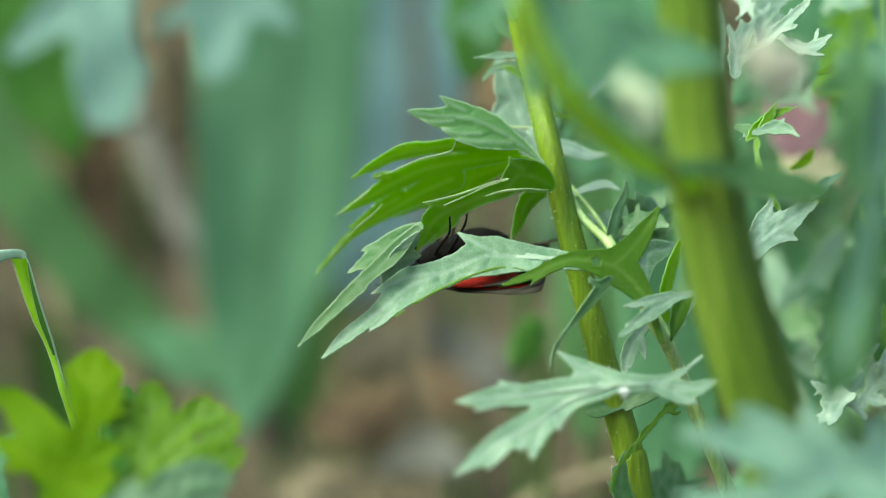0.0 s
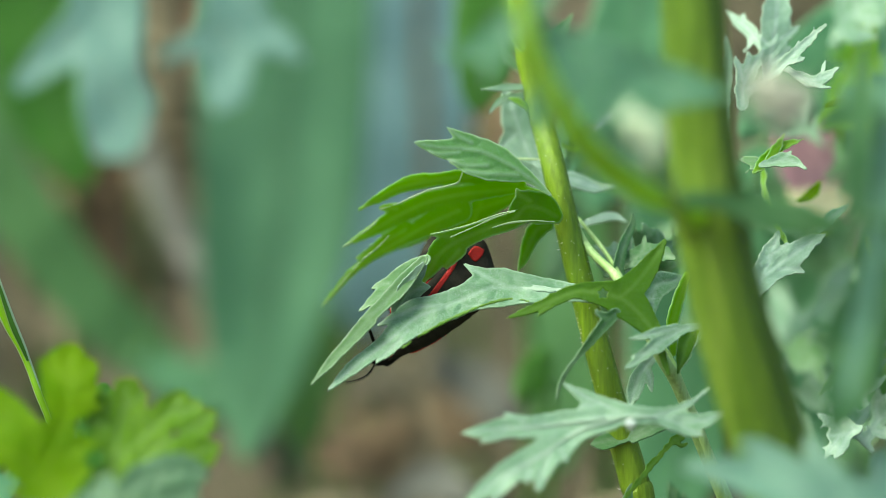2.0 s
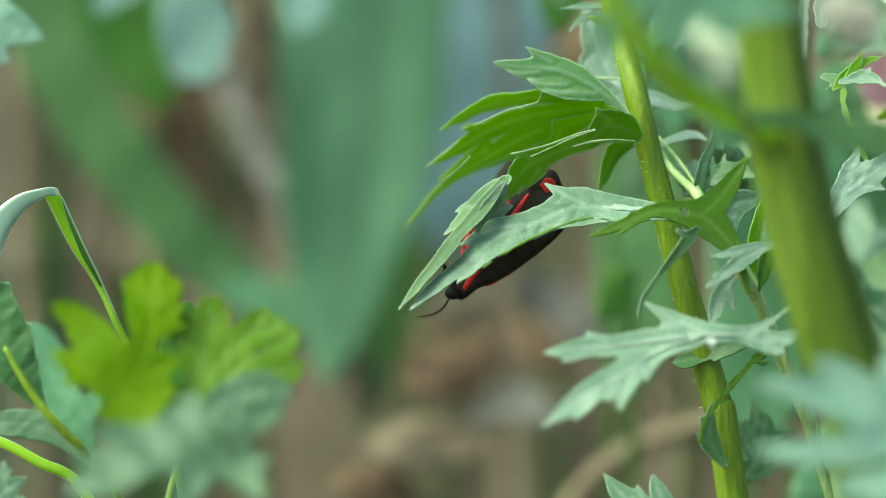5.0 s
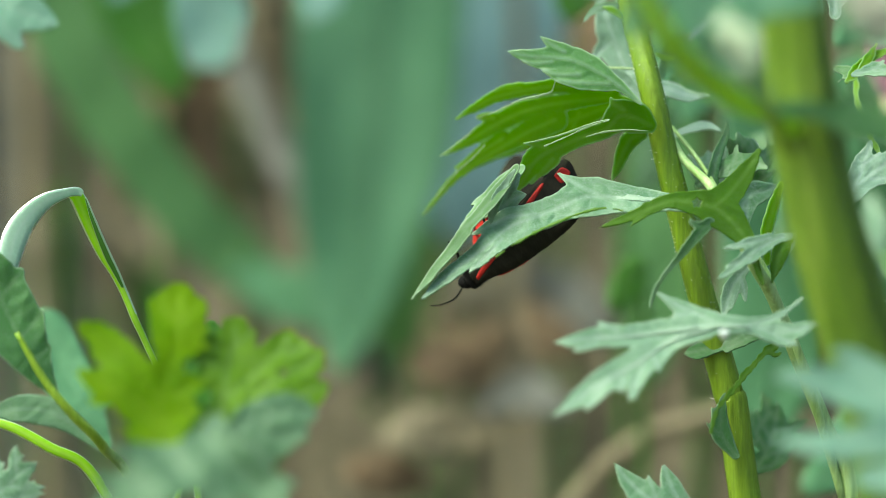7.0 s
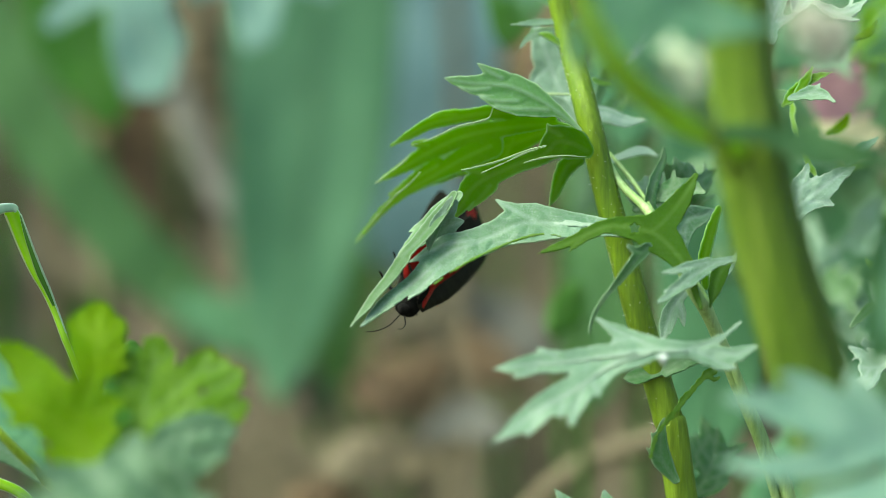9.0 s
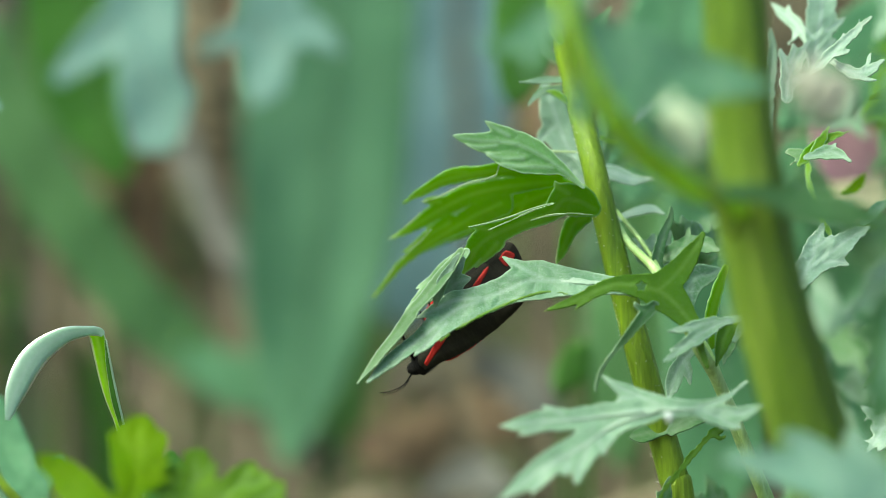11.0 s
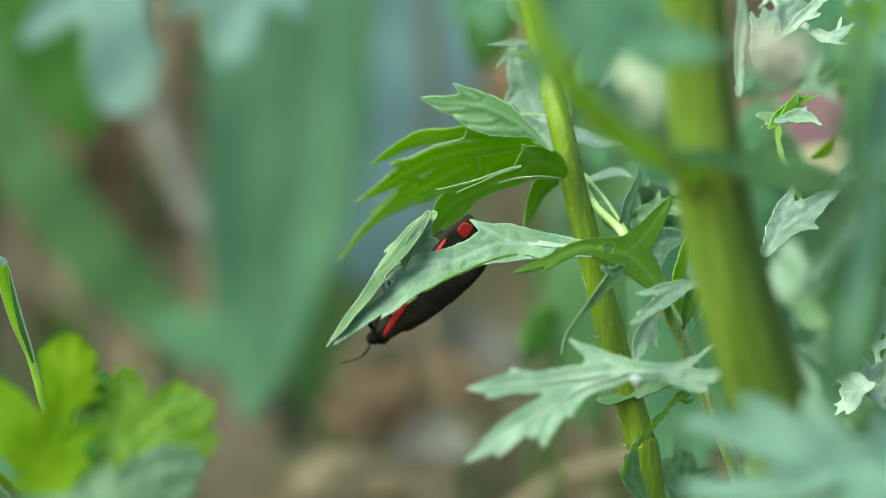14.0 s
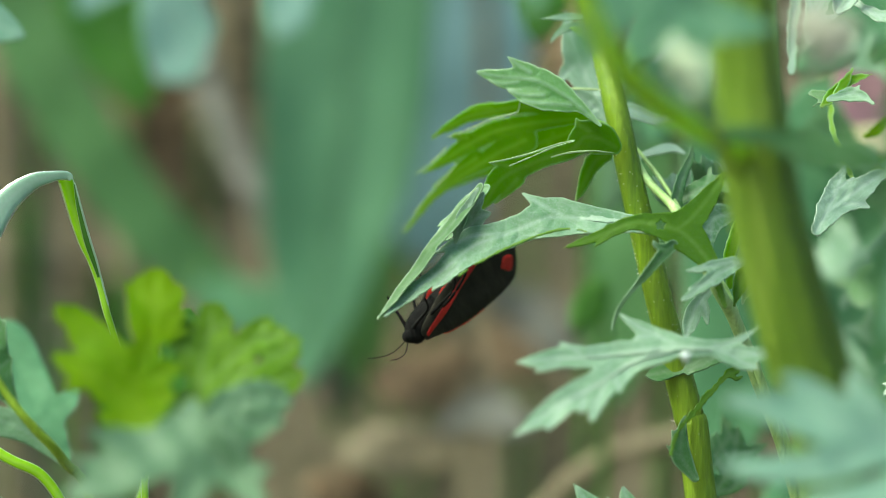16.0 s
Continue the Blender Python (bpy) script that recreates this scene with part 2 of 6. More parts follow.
# lit copy of the leaf green: light through the lobe is put into the colour
RAGL = leafy("ragwort_leaf_painted_lit", (0.055, 0.14, 0.006), (0.09, 0.20, 0.010), (0.42, 0.74, 0.005), (0.32, 0.50, 0.08), 0.55, 0.08, 0.42, fuzz=0.08, margin=0.4, web=0.15)
RAGC = leafy("ragwort_leaf_hanging", (0.036, 0.0945, 0.0306), (0.0585, 0.135, 0.0468), (0.18, 0.414, 0.045), (0.162, 0.27, 0.135), 0.40, 0.10, 0.5, fuzz=0.15, margin=0.3, web=0.12)
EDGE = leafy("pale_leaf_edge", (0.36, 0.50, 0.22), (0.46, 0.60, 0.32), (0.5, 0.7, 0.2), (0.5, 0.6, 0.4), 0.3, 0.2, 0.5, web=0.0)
DOWN = leafy("downy_rib", (0.15, 0.27, 0.18), (0.25, 0.37, 0.28), (0.3, 0.5, 0.2), (0.4, 0.5, 0.42), 0.3, 0.3, 0.5, fuzz=0.5)
RAGT = leafy("ragwort_leaf_top", (0.045, 0.135, 0.035), (0.08, 0.195, 0.07), (0.24, 0.56, 0.02), (0.28, 0.42, 0.28), 0.4, 0.14, 0.45, fuzz=0.12, margin=0.35, web=0.06)

# ---- building kit (plan in centimetres: x across, z up, d behind the moth) ----
def spot(x, z, d):
    """A place in metres; the plan fans out with depth."""
    s = 1 + d / 50
    return Vector((x * s, d, z * s)) * CM


def mesh_object(name, verts, faces, material, parent=None, label="", pivot=None, smooth=True, **layers):
    me = bpy.data.meshes.new(name)
    base = Vector(pivot) if pivot is not None else (parent.matrix_world.translation.copy() if parent else Vector((0, 0, 0)))
    v = np.asarray(verts, float).reshape(-1, 3) - np.array(base)
    me.from_pydata(v.tolist(), [], [tuple(int(i) for i in f) for f in faces])
    if smooth:
        me.polygons.foreach_set("use_smooth", [True] * len(me.polygons))
    for key, values in layers.items():
        me.attributes.new(key, "FLOAT", "POINT").data.foreach_set("value", np.asarray(values, np.float32))
    me.materials.append(material)
    ob = new(name, me)
    if parent:
        ob.parent = parent
        ob.location = base - parent.matrix_world.translation
    else:
        ob.location = base
    if label:
        ob["label"] = label
    return ob


def thing(name, at, label, category, group="", kind=""):
    ob = new(name)
    ob.location, ob.empty_display_size = at, 0.01
    ob.matrix_world = Matrix.Translation(at)
    return tagged(ob, label, category, group, kind)


def blades_field(X, Z, blades):
    """Signed distance to the leaf's edge, the distance from the nearest rib, and the way along that rib."""
    F, R, A = np.full(X.shape, 9e9), np.full(X.shape, 9e9), np.zeros(X.shape)
    for blade in blades:
        best, part_r, part_a, gone = np.full(X.shape, 9e9), np.full(X.shape, 9e9), np.zeros(X.shape), 0.0
        for (ax, az, aw), (bx, bz, bw) in zip(blade, blade[1:]):
            ex, ez = bx - ax, bz - az
            t = np.clip(((X - ax) * ex + (Z - az) * ez) / max(ex * ex + ez * ez, 1e-9), 0, 1)
            dist = np.hypot(X - ax - t * ex, Z - az - t * ez)
            f = dist - (aw + t * (bw - aw))
            best = np.minimum(best, f)
            part_a = np.where(dist < part_r, gone + t * math.hypot(ex, ez), part_a)
            part_r = np.minimum(part_r, dist)
            gone += math.hypot(ex, ez)
        k = 0.035
        h = np.clip(0.5 + 0.5 * (best - F) / k, 0, 1)
        F = best * (1 - h) + F * h - k * h * (1 - h)
        A = np.where(part_r < R, part_a, A)
        R = np.minimum(R, part_r)
    return F, R, A


def smooth_line(pts, n):
    """n points along a soft curve through pts."""
    p = np.array(pts, float)
    if len(p) < 3:
        return [tuple(p[0] + (p[-1] - p[0]) * t) for t in np.linspace(0, 1, n)]
    e = np.vstack([2 * p[0] - p[1], p, 2 * p[-1] - p[-2]])
    out = []
    for s in np.linspace(0, len(p) - 1 - 1e-6, n):
        i, t = int(s), s - int(s)
        a, b, c, d = e[i:i + 4]
        out.append(tuple(0.5 * (2 * b + (c - a) * t + (2 * a - 5 * b + 4 * c - d) * t * t + (3 * b - a - 3 * c + d) * t ** 3)))
    return out


def leaf(name, blades, d, material, parent, tilt=(0, 0), bow=0.0, about=None, cell=0.045, thick=0.014, rag=0.008,
         holes=(), label="", pivot=None, fold=0.1, wave=0.05, seed=0, curl=0.008, quilt=1.0):
    """A lobed leaf. blades: ribs from base to tip as (x, z, half width); tilt: how depth grows along x and z; bow: droop away
    from the middle; fold: how steeply the halves rise from the ribs; quilt: how uneven the surface is."""
    blades = [[(x, z, max(w, 0.006)) for x, z, w in smooth_line(b, 6 * len(b))] for b in blades]
    P = np.array([q for b in blades for q in b])
    lo, hi = (P[:, :2] - P[:, 2:]).min(0) - 2 * cell, (P[:, :2] + P[:, 2:]).max(0) + 2 * cell
    xs, zs = np.arange(lo[0], hi[0], cell), np.arange(lo[1], hi[1], cell)
    X, Z = np.meshgrid(xs, zs)
    F, R, A = blades_field(X, Z, blades)
    # ragged edge
    F = F + rag * (np.sin(X * 11 + 3 * np.sin(Z * 7 + seed)) * np.sin(Z * 13 + 2 * np.sin(X * 5)) + 0.35 * np.sin(X * 41 + Z * 37 + seed)) * np.clip(1 - np.abs(F) / 0.1, 0, 1)
    for hx, hz, hr in holes:
        F = np.maximum(F, hr * (1 + 0.25 * np.sin(5 * np.arctan2(Z - hz, X - hx))) - np.hypot(X - hx, Z - hz))
    nz, nx = X.shape
    idx = np.arange(nz * nx).reshape(nz, nx)
    a, b, c, e = idx[:-1, :-1].ravel(), idx[:-1, 1:].ravel(), idx[1:, 1:].ravel(), idx[1:, :-1].ravel()
    tris = np.vstack([np.stack([a, b, c], 1), np.stack([a, c, e], 1)])
    f, x, z, r, al = F.ravel(), X.ravel(), Z.ravel(), R.ravel(), A.ravel()
    inside = f < 0
    n_in = inside[tris].sum(1)
    faces = tris[n_in == 3].tolist()
    px, pz, pr, pf, pa, cut = x.tolist(), z.tolist(), r.tolist(), f.tolist(), al.tolist(), {}

    def crossing(i, j):
        key = (i, j) if i < j else (j, i)
        if key not in cut:
            t = f[i] / (f[i] - f[j])
            t = min(max(t, 0.02), 0.98)
            cut[key] = len(px)
            px.append(x[i] + t * (x[j] - x[i])), pz.append(z[i] + t * (z[j] - z[i])), pr.append(r[i] + t * (r[j] - r[i])), pf.append(0.0), pa.append(al[i])
        return cut[key]

    for t in tris[(n_in == 1) | (n_in == 2)]:
        t = list(t)
        one = sum(bool(inside[i]) for i in t) == 1
        while bool(inside[t[0]]) != one or (bool(inside[t[1]]) == one):
            t = t[1:] + t[:1]
        p, q = crossing(t[0], t[1]), crossing(t[0], t[2])
        if one:
            faces.append([t[0], p, q])
        else:
            faces += [[p, t[1], t[2]], [p, t[2], q]]
    faces = np.array(faces)
    used, back = np.unique(faces.ravel(), return_inverse=True)
    faces = back.reshape(-1, 3)
    px, pz, pr, pf, pa = np.array(px)[used], np.array(pz)[used], np.array(pr)[used], np.array(pf)[used], np.array(pa)[used]
    side = pa - 1.1 * pr  # side veins leave the rib at a slant
    cx, cz = about if about else (blades[0][0][0], blades[0][0][1])
    u, v = px - cx, pz - cz
    size = max(hi - lo)
    dep = d + tilt[0] * u + tilt[1] * v + bow * (u * u + v * v) / size
    dep = dep - fold * np.minimum(pr, 0.35 if cell < 0.1 else 2.0) + wave * (np.sin(u * 3.1 + seed) * np.cos(v * 3.7 + 2 * seed) + 0.4 * np.sin(u * 8 + v * 7 + seed))
    dep = dep - curl * np.exp(-(pf / (2.2 * cell)) ** 2) * (0.7 + 0.5 * np.sin(u * 6 + seed))
    # sunken side veins, and a quilted surface between them
    dep = dep + 0.0025 * quilt * np.cos(side * 2 * math.pi / 0.26) * np.clip(-pf / 0.08, 0, 1)
    dep = dep + 0.007 * quilt * np.sin(px * 15 + 2.5 * np.sin(pz * 9 + seed)) * np.sin(pz * 17 + 2 * np.sin(px * 8)) * np.clip(-pf / 0.1, 0, 1)
    s = 1 + dep / 50
    V = np.stack([px * s, dep, pz * s], 1) * CM
    N = np.zeros_like(V)
    fn = np.cross(V[faces[:, 1]] - V[faces[:, 0]], V[faces[:, 2]] - V[faces[:, 0]])
    for k in range(3):
        np.add.at(N, faces[:, k], fn)
    N /= np.linalg.norm(N, axis=1, keepdims=True) + 1e-12
    m = len(V)
    edges = np.sort(np.vstack([faces[:, [0, 1]], faces[:, [1, 2]], faces[:, [2, 0]]]), 1)
    raw = np.vstack([faces[:, [0, 1]], faces[:, [1, 2]], faces[:, [2, 0]]])
    _, first, count = np.unique(edges[:, 0] * m + edges[:, 1], return_index=True, return_counts=True)
    rim = raw[first[count == 1]]
    all_faces = np.vstack([faces, faces[:, ::-1] + m, np.stack([rim[:, 1], rim[:, 0], rim[:, 0] + m], 1), np.stack([rim[:, 1], rim[:, 0] + m, rim[:, 1] + m], 1)])
    return mesh_object(name, np.vstack([V, V - N * thick * CM]), all_faces, material, parent, label, pivot, rib=np.concatenate([pr, pr]), side=np.concatenate([side, side]), margin=np.concatenate([1 + pf, 1 + pf]))


def stalk(name, line, material, parent=None, label="", sides=12, ribs=0.0, n=40, pivot=None, knots=(), keel=None, furrows=0):
    """A tapering stem; line: (x, z, half width, d). ribs: depth of the lengthwise grooves; knots: swollen places, 0 to 1."""
    pts = smooth_line(line, n)
    C = np.array([spot(x, z, d) for x, z, _, d in pts])
    W = np.array([w * (1 + d / 50) * CM * (1 + sum(0.07 * math.exp(-((i / n - k) * 26) ** 2) for k in knots)) for i, (_, _, w, d) in enumerate(pts)])
    T = np.gradient(C, axis=0)
    T /= np.linalg.norm(T, axis=1, keepdims=True)
    ref = np.array([0.0, 1.0, 0.05])
    A = np.cross(T, ref)
    A /= np.linalg.norm(A, axis=1, keepdims=True)
    B = np.cross(T, A)
    V = []
    for c, w, a2, b2 in zip(C, W, A, B):
        for k in range(sides):
            g = 2 * math.pi * k / sides
            rr = w * (1 + ribs * math.cos(g * (furrows or max(4, sides // 3))))
            if keel is not None:  # four rounded faces
                rr *= 1.04 / (abs(math.cos(g - keel)) ** 2.7 + abs(math.sin(g - keel)) ** 2.7) ** (1 / 2.7)
            V.append(c + rr * (math.cos(g) * a2 + math.sin(g) * b2))
    faces = [(i * sides + k, i * sides + (k + 1) % sides, (i + 1) * sides + (k + 1) % sides, (i + 1) * sides + k) for i in range(len(C) - 1) for k in range(sides)]
    faces += [tuple(range(sides))[::-1], tuple((len(C) - 1) * sides + k for k in range(sides))]
    return mesh_object(name, V, faces, material, parent, label, pivot)


def ribbon(name, line, material, parent=None, label="", pivot=None, thick=0.012, twist=0.0, crease=0.25):
    """A grass blade; line: (x, z, half width, d). It is creased along the middle."""
    n = 40
    pts = smooth_line(line, n)
    C = np.array([spot(x, z, d) for x, z, _, d in pts])
    T = np.gradient(C, axis=0)
    T /= np.linalg.norm(T, axis=1, keepdims=True)
    V, faces, rib = [], [], []
    for i, (c, t, (_, _, w, d)) in enumerate(zip(C, T, pts)):
        side = np.cross(t, (0, 1, 0))
        side /= np.linalg.norm(side)
        up = np.cross(side, t)
        g = twist * i / n
        side, up = side * math.cos(g) + up * math.sin(g), up * math.cos(g) - side * math.sin(g)
        for j, k in enumerate((-1, -0.5, 0, 0.5, 1)):
            p = c + w * CM * (k * side + crease * abs(k) * up)
            V += [p, p + thick * CM * up]
            rib += [abs(k) * w, abs(k) * w]
    for i in range(n - 1):
        a, b = i * 10, i * 10 + 10
        for j in range(4):
            faces += [(a + 2 * j, a + 2 * j + 2, b + 2 * j + 2, b + 2 * j), (a + 2 * j + 1, b + 2 * j + 1, b + 2 * j + 3, a + 2 * j + 3)]
        faces += [(a, b, b + 1, a + 1), (a + 8, a + 9, b + 9, b + 8)]
    return mesh_object(name, V, faces, material, parent, label, pivot, rib=rib)


def cut_leaf(base, tip, width, lobes=5, bend=0.12, seed=0, teeth=True):
    """Ribs of a deeply cut ragwort leaf from base to tip: alternate forward lobes, the largest past the middle."""
    rnd = random.Random(seed)
    b, t = np.array(base, float), np.array(tip, float)
    along = t - b
    length = float(np.hypot(*along))
    across = np.array((-along[1], along[0]))

    def at(s):
        return b + along * s + across * bend * 4 * s * (1 - s)
    main = [(*at(s), w * width) for s, w in ((0, 0.10), (0.25, 0.14), (0.5, 0.24), (0.7, 0.32), (0.86, 0.20), (1, 0.0))]
    out = [main]
    for i in range(lobes):
        for side in (-1, 1):
            s = 0.18 + 0.66 * (i + 0.5 * (side > 0)) / lobes + rnd.uniform(-0.03, 0.03)
            reach = width * (0.45 + 0.75 * math.sin(math.pi * min(s * 1.05, 1))) * rnd.uniform(0.75, 1.15)
            go = along / length * rnd.uniform(0.55, 0.9) + side * across / length
            go /= np.hypot(*go)
            p0, p1, p2 = at(s), at(s) + go * reach * 0.55, at(s) + go * reach + along / length * 0.15 * reach
            out.append([(*p0, 0.14 * width), (*p1, 0.17 * width), (*p2, 0.0)])
            if teeth:
                go2 = along / length * 1.2 + side * across / length * rnd.uniform(-0.5, 0.2)
                out.append([(*p1, 0.10 * width), (*(p1 + go2 / np.hypot(*go2) * reach * 0.4), 0.0)])
    return out


def ball_cluster(name, at, d, radius, parent, count=26, grain=0.09, mat=None, label="fuzzy pale green flower bud", tall=(1.0, 1.0, 0.0)):
    """A tight head of small pale bracts."""
    rnd = random.Random(9)
    bm = bmesh.new()
    for i in range(count):
        v = Vector((rnd.gauss(0, 1), rnd.gauss(0, 1), rnd.gauss(0, 1))).normalized() * radius * rnd.uniform(0.4, 0.95)
        v = Vector((v.x * tall[0] - tall[2] * v.z, v.y, v.z * tall[1]))
        m = Matrix.Translation(spot(at[0] + v.x, at[1] + v.z, d + v.y)) @ v.to_track_quat("Z", "Y").to_matrix().to_4x4() @ Matrix.Diagonal((0.7, 0.7, 1.3, 1))
        bmesh.ops.create_icosphere(bm, subdivisions=2, radius=grain * CM, matrix=m)
    bm.verts.index_update()
    verts = [v.co[:] for v in bm.verts]
    faces = [[v.index for v in f.verts] for f in bm.faces]
    bm.free()
    return mesh_object(name, verts, faces, mat or BUD, parent, label)


def hairs(name, line, parent, count=190):
    """Short pale hairs standing off a stem."""
    rnd = random.Random(12)
    pts = smooth_line(line, 200)
    V, F = [], []
    for _ in range(count):
        x, z, w, d = pts[rnd.randrange(200)]
        g = rnd.uniform(0, 2 * math.pi)
        out = Vector((math.cos(g), math.sin(g), rnd.uniform(-0.3, 0.5))).normalized()
        c = spot(x, z, d) + Vector((math.cos(g), math.sin(g), 0)) * w * CM
        side = out.orthogonal().normalized() * 0.00007
        up = out.cross(side).normalized() * 0.00007
        n = len(V)
        V += [c - out * 0.0001 + side, c - out * 0.0001 - 0.5 * side + 0.87 * up, c - out * 0.0001 - 0.5 * side - 0.87 * up, c + out * rnd.uniform(0.0002, 0.0007)]
        F += [(n, n + 1, n + 3), (n + 1, n + 2, n + 3), (n + 2, n, n + 3)]
    return mesh_object(name, V, F, HAIR, parent, "fine pale hairs")

# ---- ground and bank ----
def ground_height(x, y):
    """Metres: flat, then a bank behind the plants, then flat to the horizon."""
    t = min(max((y - 0.10) / 0.45, 0), 1)
    h = -0.20 + 0.5 * t * t * (3 - 2 * t)
    near = max(0, 1 - math.hypot(x, y - 0.3) / 0.9)
    return h + near * (0.02 * noise.noise((x * 9, y * 9, 0)) + 0.008 * noise.noise((x * 40, y * 40, 3)))


def build_ground():
    def steps(fine, half):
        a = [i * fine for i in range(int(half / fine) + 1)]
        while a[-1] < 400:
            a.append(a[-1] * 1.5 + fine)
        return [-v for v in a[:0:-1]] + a
    xs, ys = steps(0.012, 0.6), [v + 0.3 for v in steps(0.012, 0.6)]
    verts = [(x, y, ground_height(x, y)) for y in ys for x in xs]
    n = len(xs)
    faces = [(j * n + i, j * n + i + 1, (j + 1) * n + i + 1, (j + 1) * n + i) for j in range(len(ys) - 1) for i in range(n - 1)]
    tagged(mesh_object("ground", verts, faces, SOIL), "brown bare soil bank with dry litter", "ground", kind="structure")


def rooted(x, z, d):
    """The place on the ground below a stem."""
    p = spot(x, z, d)
    return Vector((p.x, p.y, ground_height(p.x, p.y)))


build_ground()

# ---- the ragwort that carries the moth ----
rag = thing("ragwort_plant", rooted(2.996, -7.814, 0.8), "leafy green ragwort stem with deeply cut leaves", "plant")
stalk("stem", [(0.856, 4.14, 0.125, 1.6), (0.967, 3.107, 0.14, 1.5), (1.151, 2.295, 0.148, 1.4), (1.387, 1.336, 0.155, 1), (1.594, 0.45, 0.162, 0.95), (1.815, -0.435, 0.17, 0.9), (2.051, -1.321, 0.177, 0.8), (2.258, -2.059, 0.184, 0.8), (2.42, -2.649, 0.192, 0.8), (2.538, -3.254, 0.199, 0.8), (2.996, -7.814, 0.221, 0.8), (3.291, -21.097, 0.236, 0.8)],
      STEM, rag, "ribbed yellow-green stem", sides=32, ribs=0.02, n=90)
hairs("hair_fringe", [(1.151, 2.295, 0.148, 1.4), (1.387, 1.336, 0.155, 1), (1.594, 0.45, 0.162, 0.95), (1.815, -0.435, 0.17, 0.9), (2.051, -1.321, 0.177, 0.8), (2.258, -2.059, 0.184, 0.8), (2.538, -3.254, 0.199, 0.8)], rag)
stalk("side_stem", [(1.594, 0.819, 0.039, 1.1), (1.815, 0.413, 0.048, 0.9), (2.147, 0.081, 0.057, 0.6), (2.406, -0.288, 0.077, 0.2), (2.59, -0.657, 0.078, -0.1), (2.76, -0.989, 0.08, -0.25), (2.996, -1.395, 0.082, 0.2), (3.328, -2.206, 0.09, 0.6), (3.697, -3.092, 0.095, 0.8), (4.029, -4.125, 0.1, 0.9), (3.808, -7.814, 0.11, 0.9)],
      PALESTEM, rag, "pale green side stem", sides=14, ribs=0.06, n=60)
leaf("leaf", [[(2.258, -0.155, 0.103), (1.948, -0.184, 0.111), (1.483, -0.14, 0.125), (0.996, -0.111, 0.192), (0.568, -0.096, 0.258), (0.266, -0.214, 0.192), (-0.052, -0.345, 0.192), (-0.44, -0.495, 0.207), (-0.694, -0.706, 0.155), (-0.952, -0.908, 0.103), (-1.284, -1.159, 0.089), (-1.587, -1.439, 0.007)],
      [(0.708, -0.066, 0.148), (0.487, 0.037, 0.103), (0.184, 0.214, 0.015)], [(-0.1, -0.33, 0.14), (-0.42, -0.36, 0.125), (-0.68, -0.47, 0.085), (-0.95, -0.60, 0.007)], [(-0.546, -0.657, 0.103), (-0.767, -0.9, 0.066), (-0.981, -1.099, 0.007)]],
      0.0, RAG, rag, tilt=(-0.12, 0.7), bow=0.05, holes=[(2, -0.17, 0.111)], cell=0.025, label="drooping lobed leaf with a small hole", seed=1)
leaf("midrib", [[(1.631, -0.14, 0.007), (1.336, -0.118, 0.022), (0.996, -0.103, 0.022), (0.708, -0.103, 0.015), (0.45, -0.14, 0.007)], [(1.225, -0.111, 0.015), (0.893, -0.052, 0.022), (0.694, -0.037, 0.007)]], -0.045, DOWN, rag, tilt=(-0.12, 0.7), bow=0.05, about=(2.258, -0.155), cell=0.015, thick=0.015, rag=0.012, seed=1, curl=0.0, fold=0.0, label="pale downy midrib")
leaf("leaf_margin", [[(1.04, -0.268, 0.006), (0.79, -0.243, 0.015), (0.487, -0.307, 0.015), (0.03, -0.492, 0.012), (-0.391, -0.724, 0.009), (-0.62, -0.886, 0.005)]], -0.06, RAGG, rag, tilt=(-0.12, 0.7), cell=0.02, label="bright green turned edge", seed=18)
leaf("leaf", [[(2.863, -1.218, 0.03), (2.745, -0.878, 0.066), (2.612, -0.598, 0.133), (2.45, -0.406, 0.199), (2.302, -0.273, 0.229), (2.125, -0.199, 0.192), (1.889, -0.155, 0.14), (1.594, -0.155, 0.096), (1.188, -0.332, 0.066), (0.701, -0.509, 0.007)], [(2.221, -0.229, 0.207), (2.428, -0.037, 0.177), (2.634, 0.229, 0.118), (2.797, 0.509, 0.037)], [(1.358, -0.244, 0.074), (1.144, -0.472, 0.007)]],
      -0.45, RAGG, rag, tilt=(-0.02, 0.3), holes=[(2, -0.17, 0.059)], cell=0.025, label="bright green web at the leaf's base", seed=14, fold=0.03, wave=0.02, quilt=0.25)
leaf("leaf", [[(2.17, -0.421, 0.066), (2.052, -0.539, 0.081), (1.875, -0.753, 0.059), (1.697, -0.967, 0.037), (1.55, -1.159, 0.026), (1.446, -1.358, 0.022), (1.395, -1.579, 0.007)],
      [(2.037, -0.472, 0.059), (1.934, -0.421, 0.03), (1.919, -0.362, 0.007)]], -0.2, RAGM, rag, tilt=(0.4, 0.1), cell=0.02, seed=2, label="narrow curled green leaflet")
C_leaf = leaf("leaf", [[(-0.339, 0.266, 0.052), (-0.531, 0.066, 0.096), (-0.694, -0.111, 0.111), (-0.915, -0.295, 0.096), (-1.21, -0.583, 0.089), (-1.469, -0.841, 0.074), (-1.69, -1.063, 0.052), (-1.889, -1.277, 0.007)],
      [(-0.856, -0.273, 0.066), (-1.004, -0.376, 0.044), (-1.137, -0.435, 0.007)],
      [(-1.063, -0.509, 0.059), (-1.358, -0.768, 0.044), (-1.638, -1.07, 0.007)]],
      0.35, RAGC, rag, tilt=(-0.2, 0.6), cell=0.022, seed=3, pivot=spot(-0.214, 0.413, 0.6), curl=0.008, label="hanging end lobe of the arching leaf")
